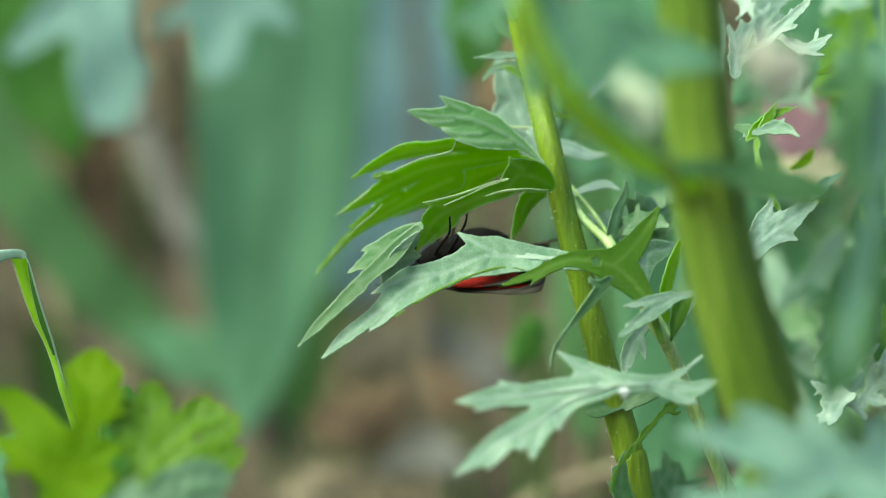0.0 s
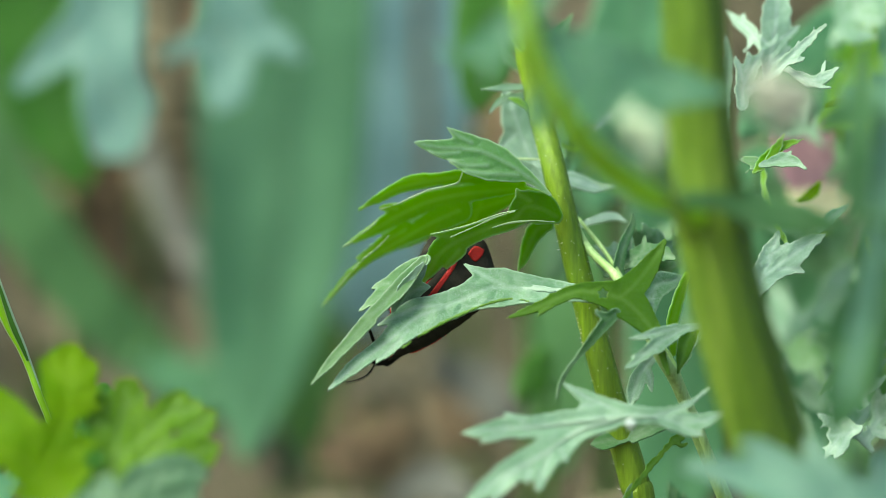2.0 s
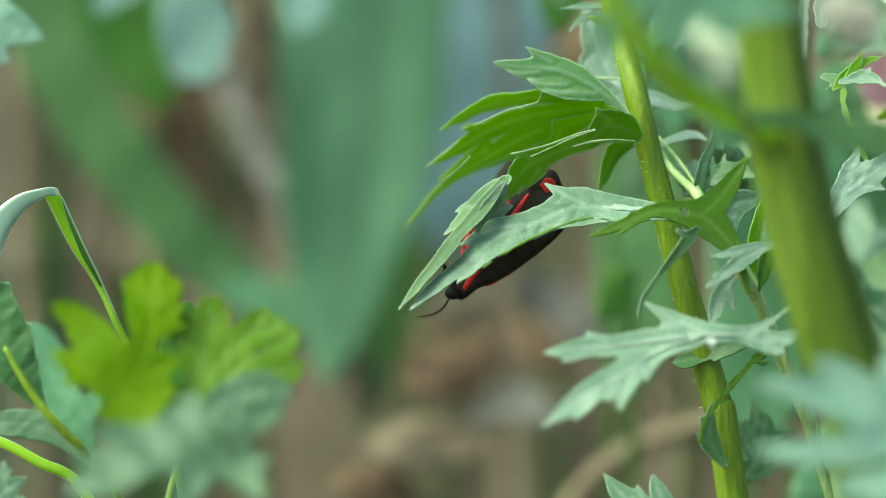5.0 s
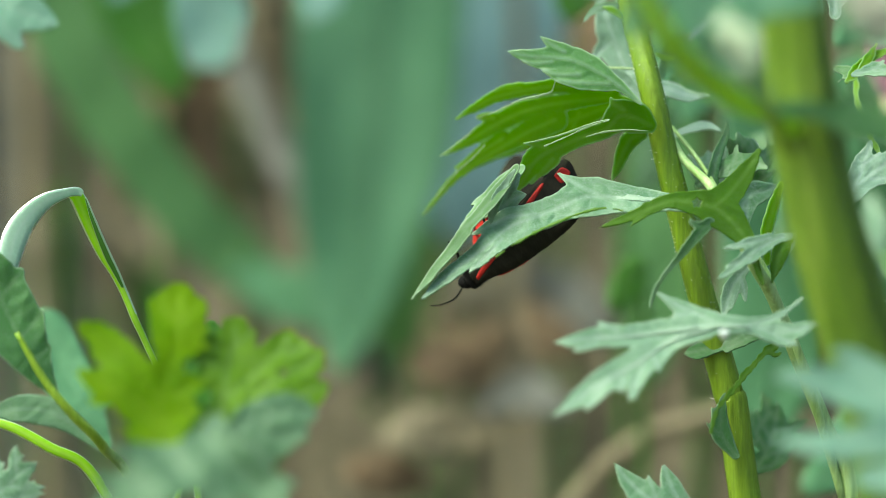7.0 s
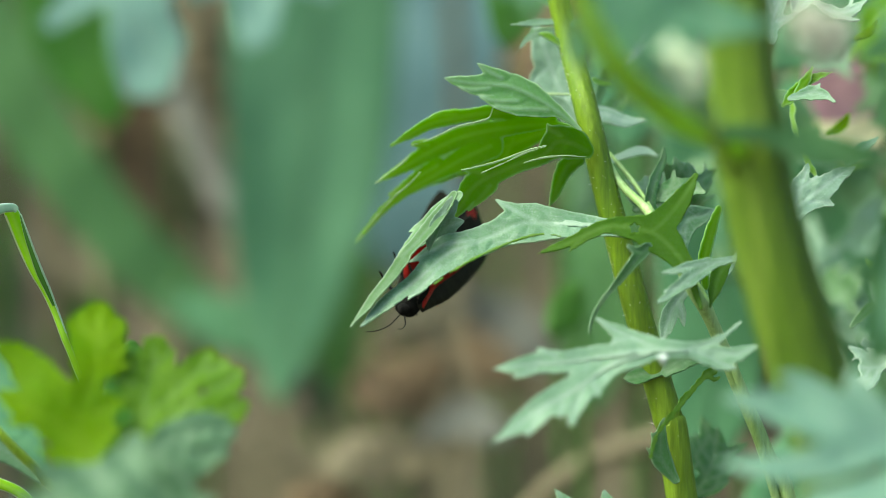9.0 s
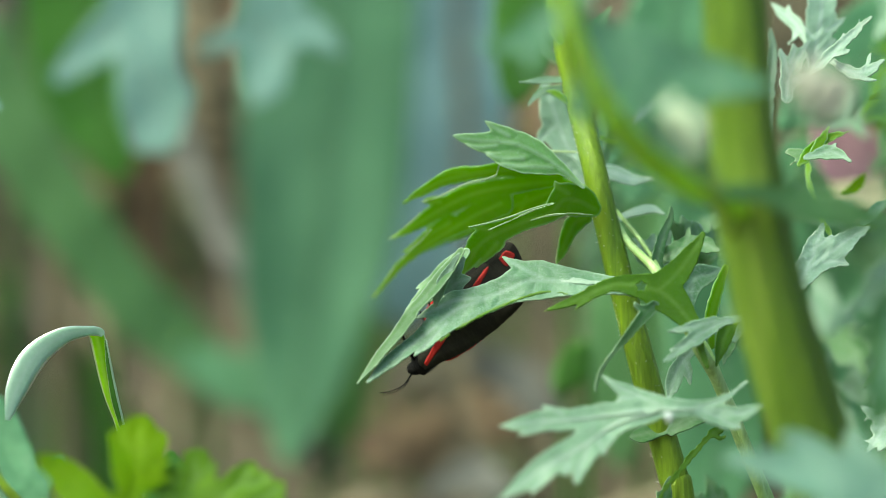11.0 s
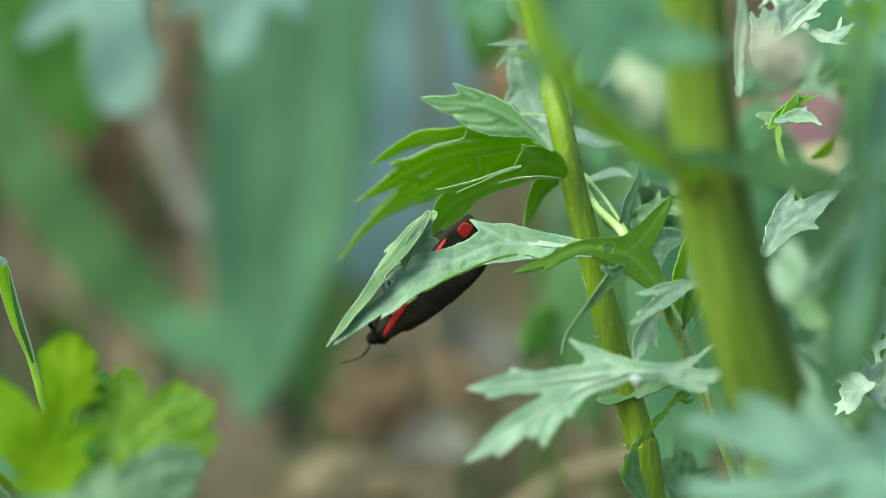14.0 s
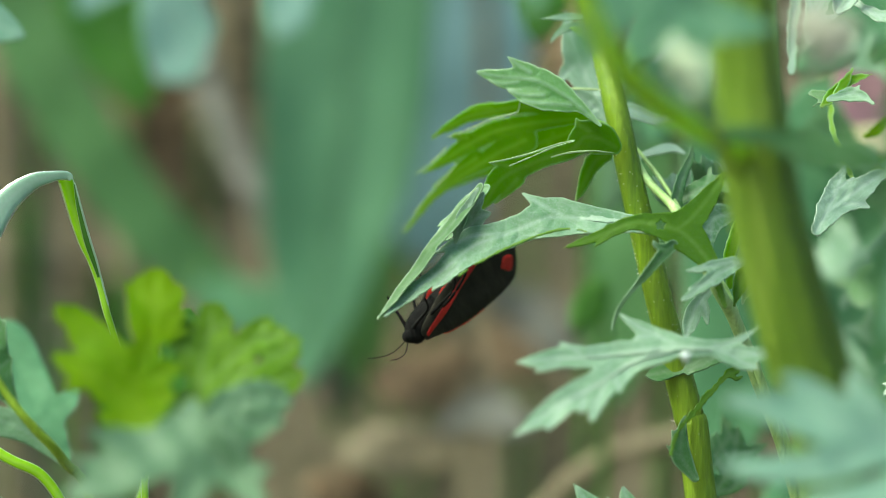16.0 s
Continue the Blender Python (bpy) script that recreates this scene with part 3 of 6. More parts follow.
# lighter green than the lobe it belongs to: sunlight put into the colour
C_flap = leaf("leaf", [[(-0.31, 0.288, 0.059), (-0.509, 0.17, 0.125), (-0.708, 0.037, 0.148), (-0.9, -0.103, 0.111), (-1.077, -0.214, 0.059), (-1.255, -0.332, 0.007)],
      [(-0.827, 0.007, 0.089), (-0.952, 0.007, 0.044), (-1.063, -0.037, 0.007)],
      [(-0.694, -0.066, 0.103), (-0.915, -0.229, 0.059), (-1.063, -0.273, 0.007)]],
      0.62, RAGM, rag, tilt=(-0.2, 0.5), cell=0.022, seed=33, pivot=spot(-0.214, 0.413, 0.6), curl=0.008, fold=0.05, label="sunlit flap of the end lobe")
C_fold = leaf("leaf", [[(-0.339, 0.2, 0.02), (-0.515, 0.023, 0.052), (-0.619, -0.105, 0.074), (-0.70, -0.23, 0.066), (-0.76, -0.33, 0.044), (-0.80, -0.43, 0.01)]], 0.2, RAGP, rag, tilt=(0.187, -0.203), cell=0.02, seed=4, pivot=spot(-0.214, 0.413, 0.6), label="grey-green fold seen edge on")
C_tongue = leaf("leaf", [[(-0.29, -0.10, 0.012), (-0.398, -0.10, 0.07), (-0.533, -0.14, 0.125), (-0.66, -0.24, 0.125), (-0.74, -0.36, 0.075), (-0.79, -0.46, 0.015)],
      [(-0.55, -0.1, 0.1), (-0.45, 0.04, 0.09), (-0.36, 0.12, 0.04), (-0.31, 0.18, 0.01)]], 0.42, RAGP, rag, tilt=(0.188, -0.203), cell=0.02, seed=5, pivot=spot(-0.214, 0.413, 0.6), fold=0.3, label="small lobe turned upwards")
B_pivot = spot(1.299, 1.114, 0.9)
B_top = leaf("leaf", [[(1.314, 1.114, 0.022), (1.077, 1.306, 0.066), (0.819, 1.483, 0.125), (0.576, 1.616, 0.17), (0.339, 1.697, 0.177), (0.118, 1.72, 0.148), (-0.118, 1.727, 0.103), (-0.31, 1.764, 0.066), (-0.48, 1.801, 0.007)],
      [(0.28, 1.793, 0.118), (0.096, 1.897, 0.066), (-0.052, 2.0, 0.007)],
      [(0.487, 1.498, 0.133), (0.207, 1.498, 0.089), (0.015, 1.542, 0.022)],
      [(0.893, 1.38, 0.103), (0.487, 1.395, 0.089), (0.207, 1.424, 0.022)],
      [(0.118, 1.675, 0.103), (-0.103, 1.646, 0.059), (-0.266, 1.668, 0.015)]],
     0.3, RAGT, rag, tilt=(-0.2, 0.2), cell=0.02, pivot=B_pivot, seed=5, curl=0.006, fold=-0.16, quilt=0.5, wave=0.03, label="upper leaf with a pale bloom")
B_main = leaf("leaf", [[(1.284, 1.07, 0.059), (0.93, 1.188, 0.059), (0.487, 1.159, 0.103), (0.118, 1.114, 0.125), (-0.288, 1.018, 0.14), (-0.657, 0.849, 0.125), (-0.952, 0.679, 0.089), (-1.196, 0.539, 0.044), (-1.41, 0.421, 0.007)],
      [(-0.694, 0.93, 0.074), (-0.878, 0.937, 0.037), (-0.93, 0.908, 0.007)],
      [(0.893, 1.262, 0.103), (0.561, 1.321, 0.148), (0.229, 1.351, 0.103), (-0.288, 1.292, 0.089), (-0.657, 1.203, 0.081), (-0.952, 1.055, 0.059), (-1.21, 0.9, 0.007)],
      [(-0.325, 1.321, 0.074), (-0.531, 1.321, 0.037), (-0.664, 1.292, 0.007)],
      [(0.118, 0.908, 0.177), (-0.214, 0.76, 0.162), (-0.583, 0.553, 0.096), (-0.952, 0.339, 0.066), (-1.269, 0.111, 0.052), (-1.491, -0.14, 0.03), (-1.675, -0.354, 0.007)],
      [(-0.583, 0.657, 0.118), (-0.915, 0.465, 0.074), (-1.137, 0.317, 0.03), (-1.225, 0.273, 0.007)]],
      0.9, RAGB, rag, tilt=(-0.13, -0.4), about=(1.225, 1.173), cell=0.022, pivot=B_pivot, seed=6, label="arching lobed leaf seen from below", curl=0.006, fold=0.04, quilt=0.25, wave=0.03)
# the lobe's sunlight comes partly from its brighter leaf colour
B_back = leaf("leaf", [[(0.893, 1.114, 0.074), (0.487, 0.967, 0.148), (0.118, 0.834, 0.207), (-0.214, 0.708, 0.177), (-0.472, 0.583, 0.111), (-0.635, 0.435, 0.03)],
      [(0.413, 1.004, 0.133), (0.325, 0.819, 0.089), (0.28, 0.716, 0.015)],
      [(-0.362, 0.672, 0.148), (-0.768, 0.45, 0.089), (-1.063, 0.273, 0.037), (-1.151, 0.214, 0.007)]],
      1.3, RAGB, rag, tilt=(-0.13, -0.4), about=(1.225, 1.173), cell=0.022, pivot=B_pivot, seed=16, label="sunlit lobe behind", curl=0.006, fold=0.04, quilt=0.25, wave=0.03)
# thin pale strips paint the rim light on the lobes' upper edges
B_fringe = [leaf("leaf_margin", blades, 0.62, EDGE, rag, tilt=(-0.13, -0.4), about=(1.225, 1.173), cell=0.014, thick=0.012, pivot=B_pivot, seed=17, label="pale strip for rim light on the turned edge", curl=0.0, fold=0.0, quilt=0.0, wave=0.02, rag=0.003) for blades in (
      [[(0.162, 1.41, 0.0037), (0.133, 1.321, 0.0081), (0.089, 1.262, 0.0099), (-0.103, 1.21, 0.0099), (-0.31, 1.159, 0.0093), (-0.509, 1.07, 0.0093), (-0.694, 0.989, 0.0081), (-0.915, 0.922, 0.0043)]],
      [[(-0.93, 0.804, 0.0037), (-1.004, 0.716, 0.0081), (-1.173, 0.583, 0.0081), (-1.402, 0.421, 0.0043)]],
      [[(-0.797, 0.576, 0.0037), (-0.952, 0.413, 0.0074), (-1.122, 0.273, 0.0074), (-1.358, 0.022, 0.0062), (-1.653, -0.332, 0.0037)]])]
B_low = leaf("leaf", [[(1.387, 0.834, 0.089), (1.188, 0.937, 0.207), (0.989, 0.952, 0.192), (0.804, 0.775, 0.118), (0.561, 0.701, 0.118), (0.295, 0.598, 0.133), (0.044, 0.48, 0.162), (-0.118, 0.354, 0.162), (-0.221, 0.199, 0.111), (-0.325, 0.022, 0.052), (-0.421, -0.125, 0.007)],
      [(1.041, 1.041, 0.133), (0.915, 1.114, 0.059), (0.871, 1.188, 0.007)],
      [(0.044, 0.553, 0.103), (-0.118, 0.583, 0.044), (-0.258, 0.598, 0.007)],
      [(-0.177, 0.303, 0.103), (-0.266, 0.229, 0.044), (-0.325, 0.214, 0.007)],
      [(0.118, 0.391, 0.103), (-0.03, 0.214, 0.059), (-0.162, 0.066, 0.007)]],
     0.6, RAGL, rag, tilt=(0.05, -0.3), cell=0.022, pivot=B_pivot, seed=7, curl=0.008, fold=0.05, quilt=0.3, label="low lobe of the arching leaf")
# rim light of the low lobe's fold, painted as a pale strip
B_rim = leaf("leaf_margin", [[(0.878, 0.915, 0.0043), (0.708, 0.878, 0.0099), (0.487, 0.804, 0.0099), (0.229, 0.708, 0.0099), (-0.03, 0.642, 0.0081), (-0.251, 0.59, 0.0037)]], 0.33, EDGE, rag, tilt=(0.05, -0.3), about=(1.409, 0.856), cell=0.014, thick=0.012, pivot=B_pivot, seed=8, label="pale strip for rim light on the turned edge", curl=0.0, fold=0.0, rag=0.003)
B_vein = leaf("midrib", [[(1.387, 0.76, 0.0056), (1.077, 0.775, 0.0099), (0.782, 0.745, 0.0093), (0.561, 0.686, 0.0074)],
      [(0.856, 0.9, 0.0043), (0.576, 0.812, 0.0074), (0.303, 0.686, 0.0074), (0.015, 0.561, 0.0037)]], 0.38, EDGE, rag, tilt=(0.05, -0.3), about=(1.409, 0.856), cell=0.014, thick=0.012, pivot=B_pivot, seed=8, label="pale midrib", curl=0.0, fold=0.0, rag=0.003)
leaf("leaf", [[(1.188, 1.321, 0.037), (0.989, 1.742, 0.207), (0.871, 2.074, 0.192), (0.768, 2.369, 0.103), (0.708, 2.553, 0.015)],
      [(0.893, 1.926, 0.148), (0.708, 1.779, 0.066), (0.649, 1.668, 0.007)]], 1.7, SILVER, rag, tilt=(0.1, 0.45), cell=0.025, seed=34, rag=0.015, label="silvery downy leaf behind the stem")
leaf("leaf", [[(1.284, 1.173, 0.03), (1.077, 1.365, 0.118), (0.893, 1.498, 0.089), (0.708, 1.557, 0.015)]], 1.4, SILVER, rag, tilt=(0.1, 0.45), cell=0.025, seed=35, label="silvery downy underside")
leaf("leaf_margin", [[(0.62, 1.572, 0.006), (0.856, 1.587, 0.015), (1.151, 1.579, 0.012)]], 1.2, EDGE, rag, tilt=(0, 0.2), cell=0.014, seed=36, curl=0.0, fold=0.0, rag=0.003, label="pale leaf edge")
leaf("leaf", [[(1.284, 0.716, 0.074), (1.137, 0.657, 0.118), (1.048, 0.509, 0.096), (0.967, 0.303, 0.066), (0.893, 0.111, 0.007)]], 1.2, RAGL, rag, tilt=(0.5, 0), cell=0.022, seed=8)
leaf("leaf", [[(1.299, 1.336, 0.059), (1.594, 1.321, 0.103), (1.889, 1.225, 0.074), (2.169, 1.247, 0.007)]], 1.8, SILVER, rag, tilt=(-0.1, 0.9), cell=0.03, seed=10)
# low leaf
leaf("leaf", [[(3.365, -1.838, 0.059), (2.996, -1.779, 0.074), (2.59, -1.764, 0.103), (2.221, -1.749, 0.148), (1.815, -1.801, 0.14), (1.446, -1.867, 0.155), (1.077, -1.911, 0.14), (0.708, -1.926, 0.125), (0.413, -1.97, 0.089), (0.133, -2.0, 0.007)],
      [(0.967, -1.838, 0.081), (0.841, -1.786, 0.044), (0.723, -1.734, 0.007)],
      [(0.708, -1.985, 0.066), (0.531, -2.059, 0.044), (0.391, -2.118, 0.007)],
      [(2.221, -1.72, 0.125), (1.926, -1.587, 0.103), (1.683, -1.469, 0.066), (1.483, -1.336, 0.007)],
      [(1.889, -1.616, 0.074), (1.742, -1.631, 0.044), (1.683, -1.675, 0.007)],
      [(2.111, -1.823, 0.125), (1.705, -1.941, 0.133), (1.387, -2.162, 0.192), (1.041, -2.369, 0.192), (0.723, -2.539, 0.155), (0.502, -2.708, 0.118), (0.31, -2.841, 0.059), (0.103, -2.974, 0.007)],
      [(0.782, -2.561, 0.111), (0.664, -2.738, 0.066), (0.576, -2.871, 0.007)],
      [(1.314, -2.266, 0.148), (1.21, -2.539, 0.096), (1.166, -2.679, 0.052), (1.151, -2.745, 0.007)],
      [(1.432, -2.17, 0.103), (1.506, -2.295, 0.052), (1.535, -2.369, 0.007)],
      [(1.041, -2.465, 0.118), (1.018, -2.59, 0.052), (1.048, -2.649, 0.007)],
      [(2.701, -1.749, 0.089), (2.996, -1.675, 0.059), (3.232, -1.528, 0.03), (3.38, -1.402, 0.007)],
      [(2.775, -1.793, 0.089), (3.07, -1.852, 0.133), (3.365, -1.808, 0.089), (3.601, -1.712, 0.007)],
      [(2.959, -1.852, 0.096), (3.144, -1.956, 0.081), (3.321, -2.015, 0.015)]],
      -1.0, RAGP, rag, tilt=(0.2, 0.8), bow=0.04, cell=0.025, label="pale green jagged leaf", seed=11, fold=0.12, rag=0.012)
leaf("midrib", [[(2.701, -1.779, 0.007), (2.184, -1.779, 0.019), (1.594, -1.852, 0.015), (1.077, -1.926, 0.012), (0.561, -1.956, 0.007)],
      [(2.184, -1.808, 0.011), (1.668, -1.97, 0.016), (1.299, -2.221, 0.015), (0.856, -2.502, 0.012), (0.413, -2.797, 0.007)]], -1.045, DOWN, rag, tilt=(0.2, 0.8), bow=0.04, about=(3.365, -1.838), cell=0.013, thick=0.012, rag=0.008, seed=11, curl=0.0, fold=0.0, label="pale downy midrib")
leaf("leaf", [[(3.291, -0.583, 0.037), (3.033, -0.642, 0.066), (2.775, -0.79, 0.103), (2.553, -0.952, 0.081), (2.391, -1.085, 0.044), (2.295, -1.137, 0.007)],
      [(2.959, -0.627, 0.066), (2.701, -0.679, 0.066), (2.48, -0.738, 0.037), (2.317, -0.76, 0.007)],
      [(2.701, -0.878, 0.074), (2.48, -0.967, 0.037), (2.354, -1.004, 0.007)]],
      -0.1, RAGP, rag, tilt=(0.3, 0.7), cell=0.022, seed=12, label="grey-green two-pointed leaflet")
leaf("leaf", [[(3.232, -0.62, 0.037), (3.107, -0.768, 0.103), (3.041, -0.989, 0.074), (2.982, -1.203, 0.007)]], 0.25, RAGG, rag, tilt=(0.3, 0.4), cell=0.022, seed=15, label="bright green underside of the leaflet")
leaf("leaf", [[(2.72, -0.95, 0.03), (2.5, -1.2, 0.09), (2.42, -1.42, 0.1), (2.36, -1.62, 0.02)], [(2.55, -1.1, 0.07), (2.62, -1.3, 0.05), (2.64, -1.44, 0.01)]], 0.45, RAGP, rag, tilt=(0.3, 0.5), cell=0.022, seed=331, label="small pale leaflet by the side stem")
leaf("leaf", [[(3.033, -2.044, 0.052), (2.908, -2.118, 0.044), (2.701, -2.339, 0.037), (2.48, -2.613, 0.037), (2.317, -2.812, 0.03), (2.229, -3.018, 0.026), (2.199, -3.166, 0.007)],
      [(2.937, -2.074, 0.044), (3.033, -2.148, 0.037), (3.107, -2.118, 0.007)]], 0.3, RAGG, rag, tilt=(0.3, 0.5), cell=0.022, seed=13, rag=0.02)


leaf("leaf", [[(2.516, -0.214, 0.059), (2.221, 0.081, 0.074), (2.258, 0.413, 0.066), (2.369, 0.708, 0.044), (2.391, 0.893, 0.007)]], 0.9, RAGD, rag, tilt=(0.4, 0.3), cell=0.025, seed=60)
leaf("leaf", cut_leaf((2.479, -0.214), (2.701, 0.708), 0.40, 4, -0.1, 61), 1.1, RAGD, rag, tilt=(0.5, 0.4), cell=0.025, seed=61, wave=0.14)
leaf("leaf", cut_leaf((2.332, -0.066), (2.147, 0.524), 0.30, 3, 0.1, 62), 1.3, RAG, rag, tilt=(0.2, 0.5), cell=0.025, seed=62, wave=0.12)
leaf("leaf", [[(2.553, -0.288, 0.044), (2.701, -0.066, 0.162), (2.922, 0.007, 0.089), (3.033, 0.066, 0.007)], [(2.664, -0.14, 0.118), (2.627, -0.435, 0.059), (2.59, -0.62, 0.007)]], 0.7, RAG, rag, tilt=(0.3, 0.4), cell=0.025, seed=63)
leaf("leaf", [[(2.922, -0.952, 0.044), (2.907, -0.583, 0.074), (2.996, -0.214, 0.074), (3.107, 0.081, 0.037)]], 0.6, RAGB, rag, tilt=(0.4, 0), cell=0.03, seed=64)
leaf("leaf", [[(1.668, 0.708, 0.03), (1.963, 0.819, 0.059), (2.147, 0.834, 0.052), (2.317, 0.767, 0.007)]], 1.4, SILVER, rag, tilt=(0, 0.8), cell=0.025, seed=65)
leaf("leaf", [[(2.406, -2.059, 0.059), (2.811, -1.837, 0.103), (2.479, -1.948, 0.089), (2.037, -2.096, 0.103), (1.852, -2.133, 0.015)]], 0.6, RAGD, rag, tilt=(0, 0.8), cell=0.03, seed=66)
leaf("leaf", [[(2.516, -3.461, 0.059), (2.332, -3.166, 0.133), (2.332, -2.87, 0.074), (2.376, -2.649, 0.007)], [(2.332, -3.203, 0.089), (2.125, -3.033, 0.007)], [(2.332, -3.018, 0.074), (2.184, -2.811, 0.007)]], 0.4, RAGM, rag, tilt=(0.3, 0.2), cell=0.03, seed=67)
leaf("leaf", cut_leaf((2.627, -3.83), (3.07, -2.76), 0.45, 4, -0.1, 68), 1.5, RAGD, rag, tilt=(0.3, 0.4), cell=0.04, seed=68)
leaf("leaf", [[(2.037, -4.199, 0.103), (1.446, -4.051, 0.192), (1.151, -3.83, 0.118), (0.945, -3.579, 0.007)], [(1.483, -4.014, 0.118), (1.387, -3.741, 0.015)], [(1.815, -4.125, 0.148), (1.668, -3.83, 0.118), (1.579, -3.579, 0.015)]], -0.5, RAG, rag, tilt=(0.2, 0.6), cell=0.03, seed=69)
# tip of the stem
def shoot(seed, d, mat, parent, *line, cell=0.022):
    """One narrow leaf along a line."""
    leaf("leaf", [line], d, mat, parent, tilt=(0.2, 0.4), cell=cell, seed=seed)


shoot(70, 1.6, RAG, rag, (1.077, 2.428, 0.03), (0.745, 2.383, 0.052), (0.605, 2.295, 0.037), (0.487, 2.14, 0.007))
shoot(71, 1.9, RAGM, rag, (0.967, 2.723, 0.037), (0.782, 2.87, 0.059), (0.679, 3.003, 0.037), (0.635, 3.166, 0.007))
shoot(72, 1.4, RAG, rag, (1.077, 2.531, 0.03), (0.708, 2.516, 0.044), (0.398, 2.494, 0.007))
shoot(73, 1.3, RAGB, rag, (1.114, 2.184, 0.03), (0.893, 2.339, 0.044), (0.738, 2.383, 0.007))
shoot(74, 1.2, RAGM, rag, (1.21, 2.487, 0.037), (1.387, 2.575, 0.044), (1.461, 2.767, 0.007))
shoot(75, 2.2, SILVER, rag, (1.889, 1.948, 0.015), (2.037, 2.133, 0.059), (2.147, 2.265, 0.044), (2.243, 2.391, 0.007))
shoot(76, 2.4, SILVER, rag, (2.376, 2.553, 0.015), (2.516, 2.664, 0.059), (2.679, 2.819, 0.007))
shoot(77, 1.0, RAGB, rag, (0.945, 3.033, 0.044), (0.856, 3.254, 0.089), (0.782, 3.697, 0.015))
shoot(78, 1.4, RAGD, rag, (1.077, 2.959, 0.044), (1.336, 3.107, 0.118), (1.594, 3.476, 0.015))
shoot(79, 2.4, RAGD, rag, (1.483, 1.114, 0.044), (1.741, 1.409, 0.118), (1.963, 1.594, 0.074), (2.147, 1.69, 0.007))
shoot(80, 1.6, RAGB, rag, (1.483, 1.778, 0.022), (1.594, 1.727, 0.03), (1.697, 1.727, 0.022))
shoot(81, 2.0, RAGM, rag, (1.52, 1.483, 0.037), (1.668, 1.852, 0.089), (1.889, 2.037, 0.022))

# ---- the ragwort beyond ----
far = thing("ragwort_plant", rooted(5.1, -7.814, 2.5), "green ragwort with crowded silvery leaves", "plant")
stalk("stem", [(3.15, 4.6, 0.074, 2.6), (3.25, 2.516, 0.089, 2.6), (3.42, 0.6, 0.089, 2.6), (3.75, -0.8, 0.096, 2.5), (4.1, -2.1, 0.103, 2.5), (4.45, -3.4, 0.11, 2.5), (5.1, -7.814, 0.118, 2.5), (5.21, -20.359, 0.133, 2.5)], PALESTEM, far, "pale green stem", n=60)
stalk("side_stem", [(5.727, 4.14, 0.044, 2.6), (5.786, 2.812, 0.052, 2.6), (5.815, 1.779, 0.059, 2.6), (5.86, 0.819, 0.066, 2.6), (5.934, -0.066, 0.074, 2.6), (6.037, -1.1, 0.081, 2.6), (6.111, -1.764, 0.081, 2.6), (6.243, -3.387, 0.081, 2.6), (6.391, -7.815, 0.081, 2.6), (6.391, -16.671, 0.081, 2.6)], YSTEM, far, n=40)
def far_leaf(base, tip, width, lobes, bend, d, mat, seed):
    """One deeply cut leaf of the plant beyond."""
    leaf("leaf", cut_leaf(base, tip, width, lobes, bend, seed), d + 2.5, mat, far, tilt=(0.25 * (-1) ** seed, 0.5), cell=0.035, seed=seed, wave=0.12)


far_leaf((4.988, 3.107), (5.726, 3.844), 0.6, 3, 0.1, 1.4, RAG, 85)
far_leaf((4.25, -0.878), (4.951, -1.099), 0.4, 3, 0.1, 1.6, RAGM, 93)
far_leaf((4.324, -1.173), (4.841, -0.657), 0.4, 3, 0.1, 1.8, RAG, 94)
far_leaf((4.398, -1.468), (5.062, -1.321), 0.4, 3, -0.1, 1.4, RAG, 95)
far_leaf((5.431, -1.616), (5.527, -0.62), 0.36, 3, 0.1, -1.7, SILVER, 96)
far_leaf((5.357, -1.911), (4.929, -2), 0.35, 2, 0.1, -1.6, SILVER, 97)
far_leaf((5.505, -2.206), (5.21, -1.542), 0.35, 2, 0.1, -1.3, SILVER, 98)
far_leaf((5.431, -2.059), (6.021, -1.542), 0.45, 2, 0.1, -1.3, SILVER, 99)
far_leaf((4.693, -0.435), (5.283, -0.214), 0.5, 3, 0.1, 2.5, RAG, 100)
far_leaf((4.619, -0.731), (4.029, -0.288), 0.5, 3, 0.1, 3.0, RAG, 101)
far_leaf((4.767, -2.206), (4.177, -1.837), 0.5, 3, 0.1, 2.5, RAG, 102)
far_leaf((4.841, -2.502), (5.505, -2.354), 0.6, 3, 0.1, 2.5, RAGD, 103)
far_leaf((4.546, 0.819), (3.808, 1.262), 0.45, 3, 0.1, 3.0, RAGD, 104)
far_leaf((4.841, 2.074), (5.505, 2.442), 0.5, 3, 0.1, 2.8, RAGB, 105)
far_leaf((4.988, 2.959), (5.579, 3.18), 0.5, 3, -0.1, 3.2, RAGB, 106)
far_leaf((4.546, 0.155), (5.283, 0.303), 0.5, 3, 0.1, 3.5, RAGD, 107)
far_leaf((5.948, -0.214), (6.316, 0.45), 0.6, 3, 0.1, 1.4, RAG, 108)
far_leaf((5.948, -1.173), (6.464, -0.583), 0.6, 3, 0.1, 1.6, RAG, 109)
far_leaf((5.136, -3.018), (6.021, -2.649), 0.7, 3, 0.1, 2.0, RAG, 110)
far_leaf((3.512, 0.155), (2.996, 0.819), 0.5, 3, 0.1, 3.2, RAGD, 111)
far_leaf((3.808, -0.878), (3.254, -0.288), 0.5, 3, 0.1, 3.6, RAGD, 112)

def lobed_leaf(d, mat, seed, blades):
    """One lobed leaf of the plant beyond."""
    leaf("leaf", blades, d, mat, far, tilt=(0.25 * (-1) ** seed, 0.5), cell=0.02, seed=seed, rag=0.018)


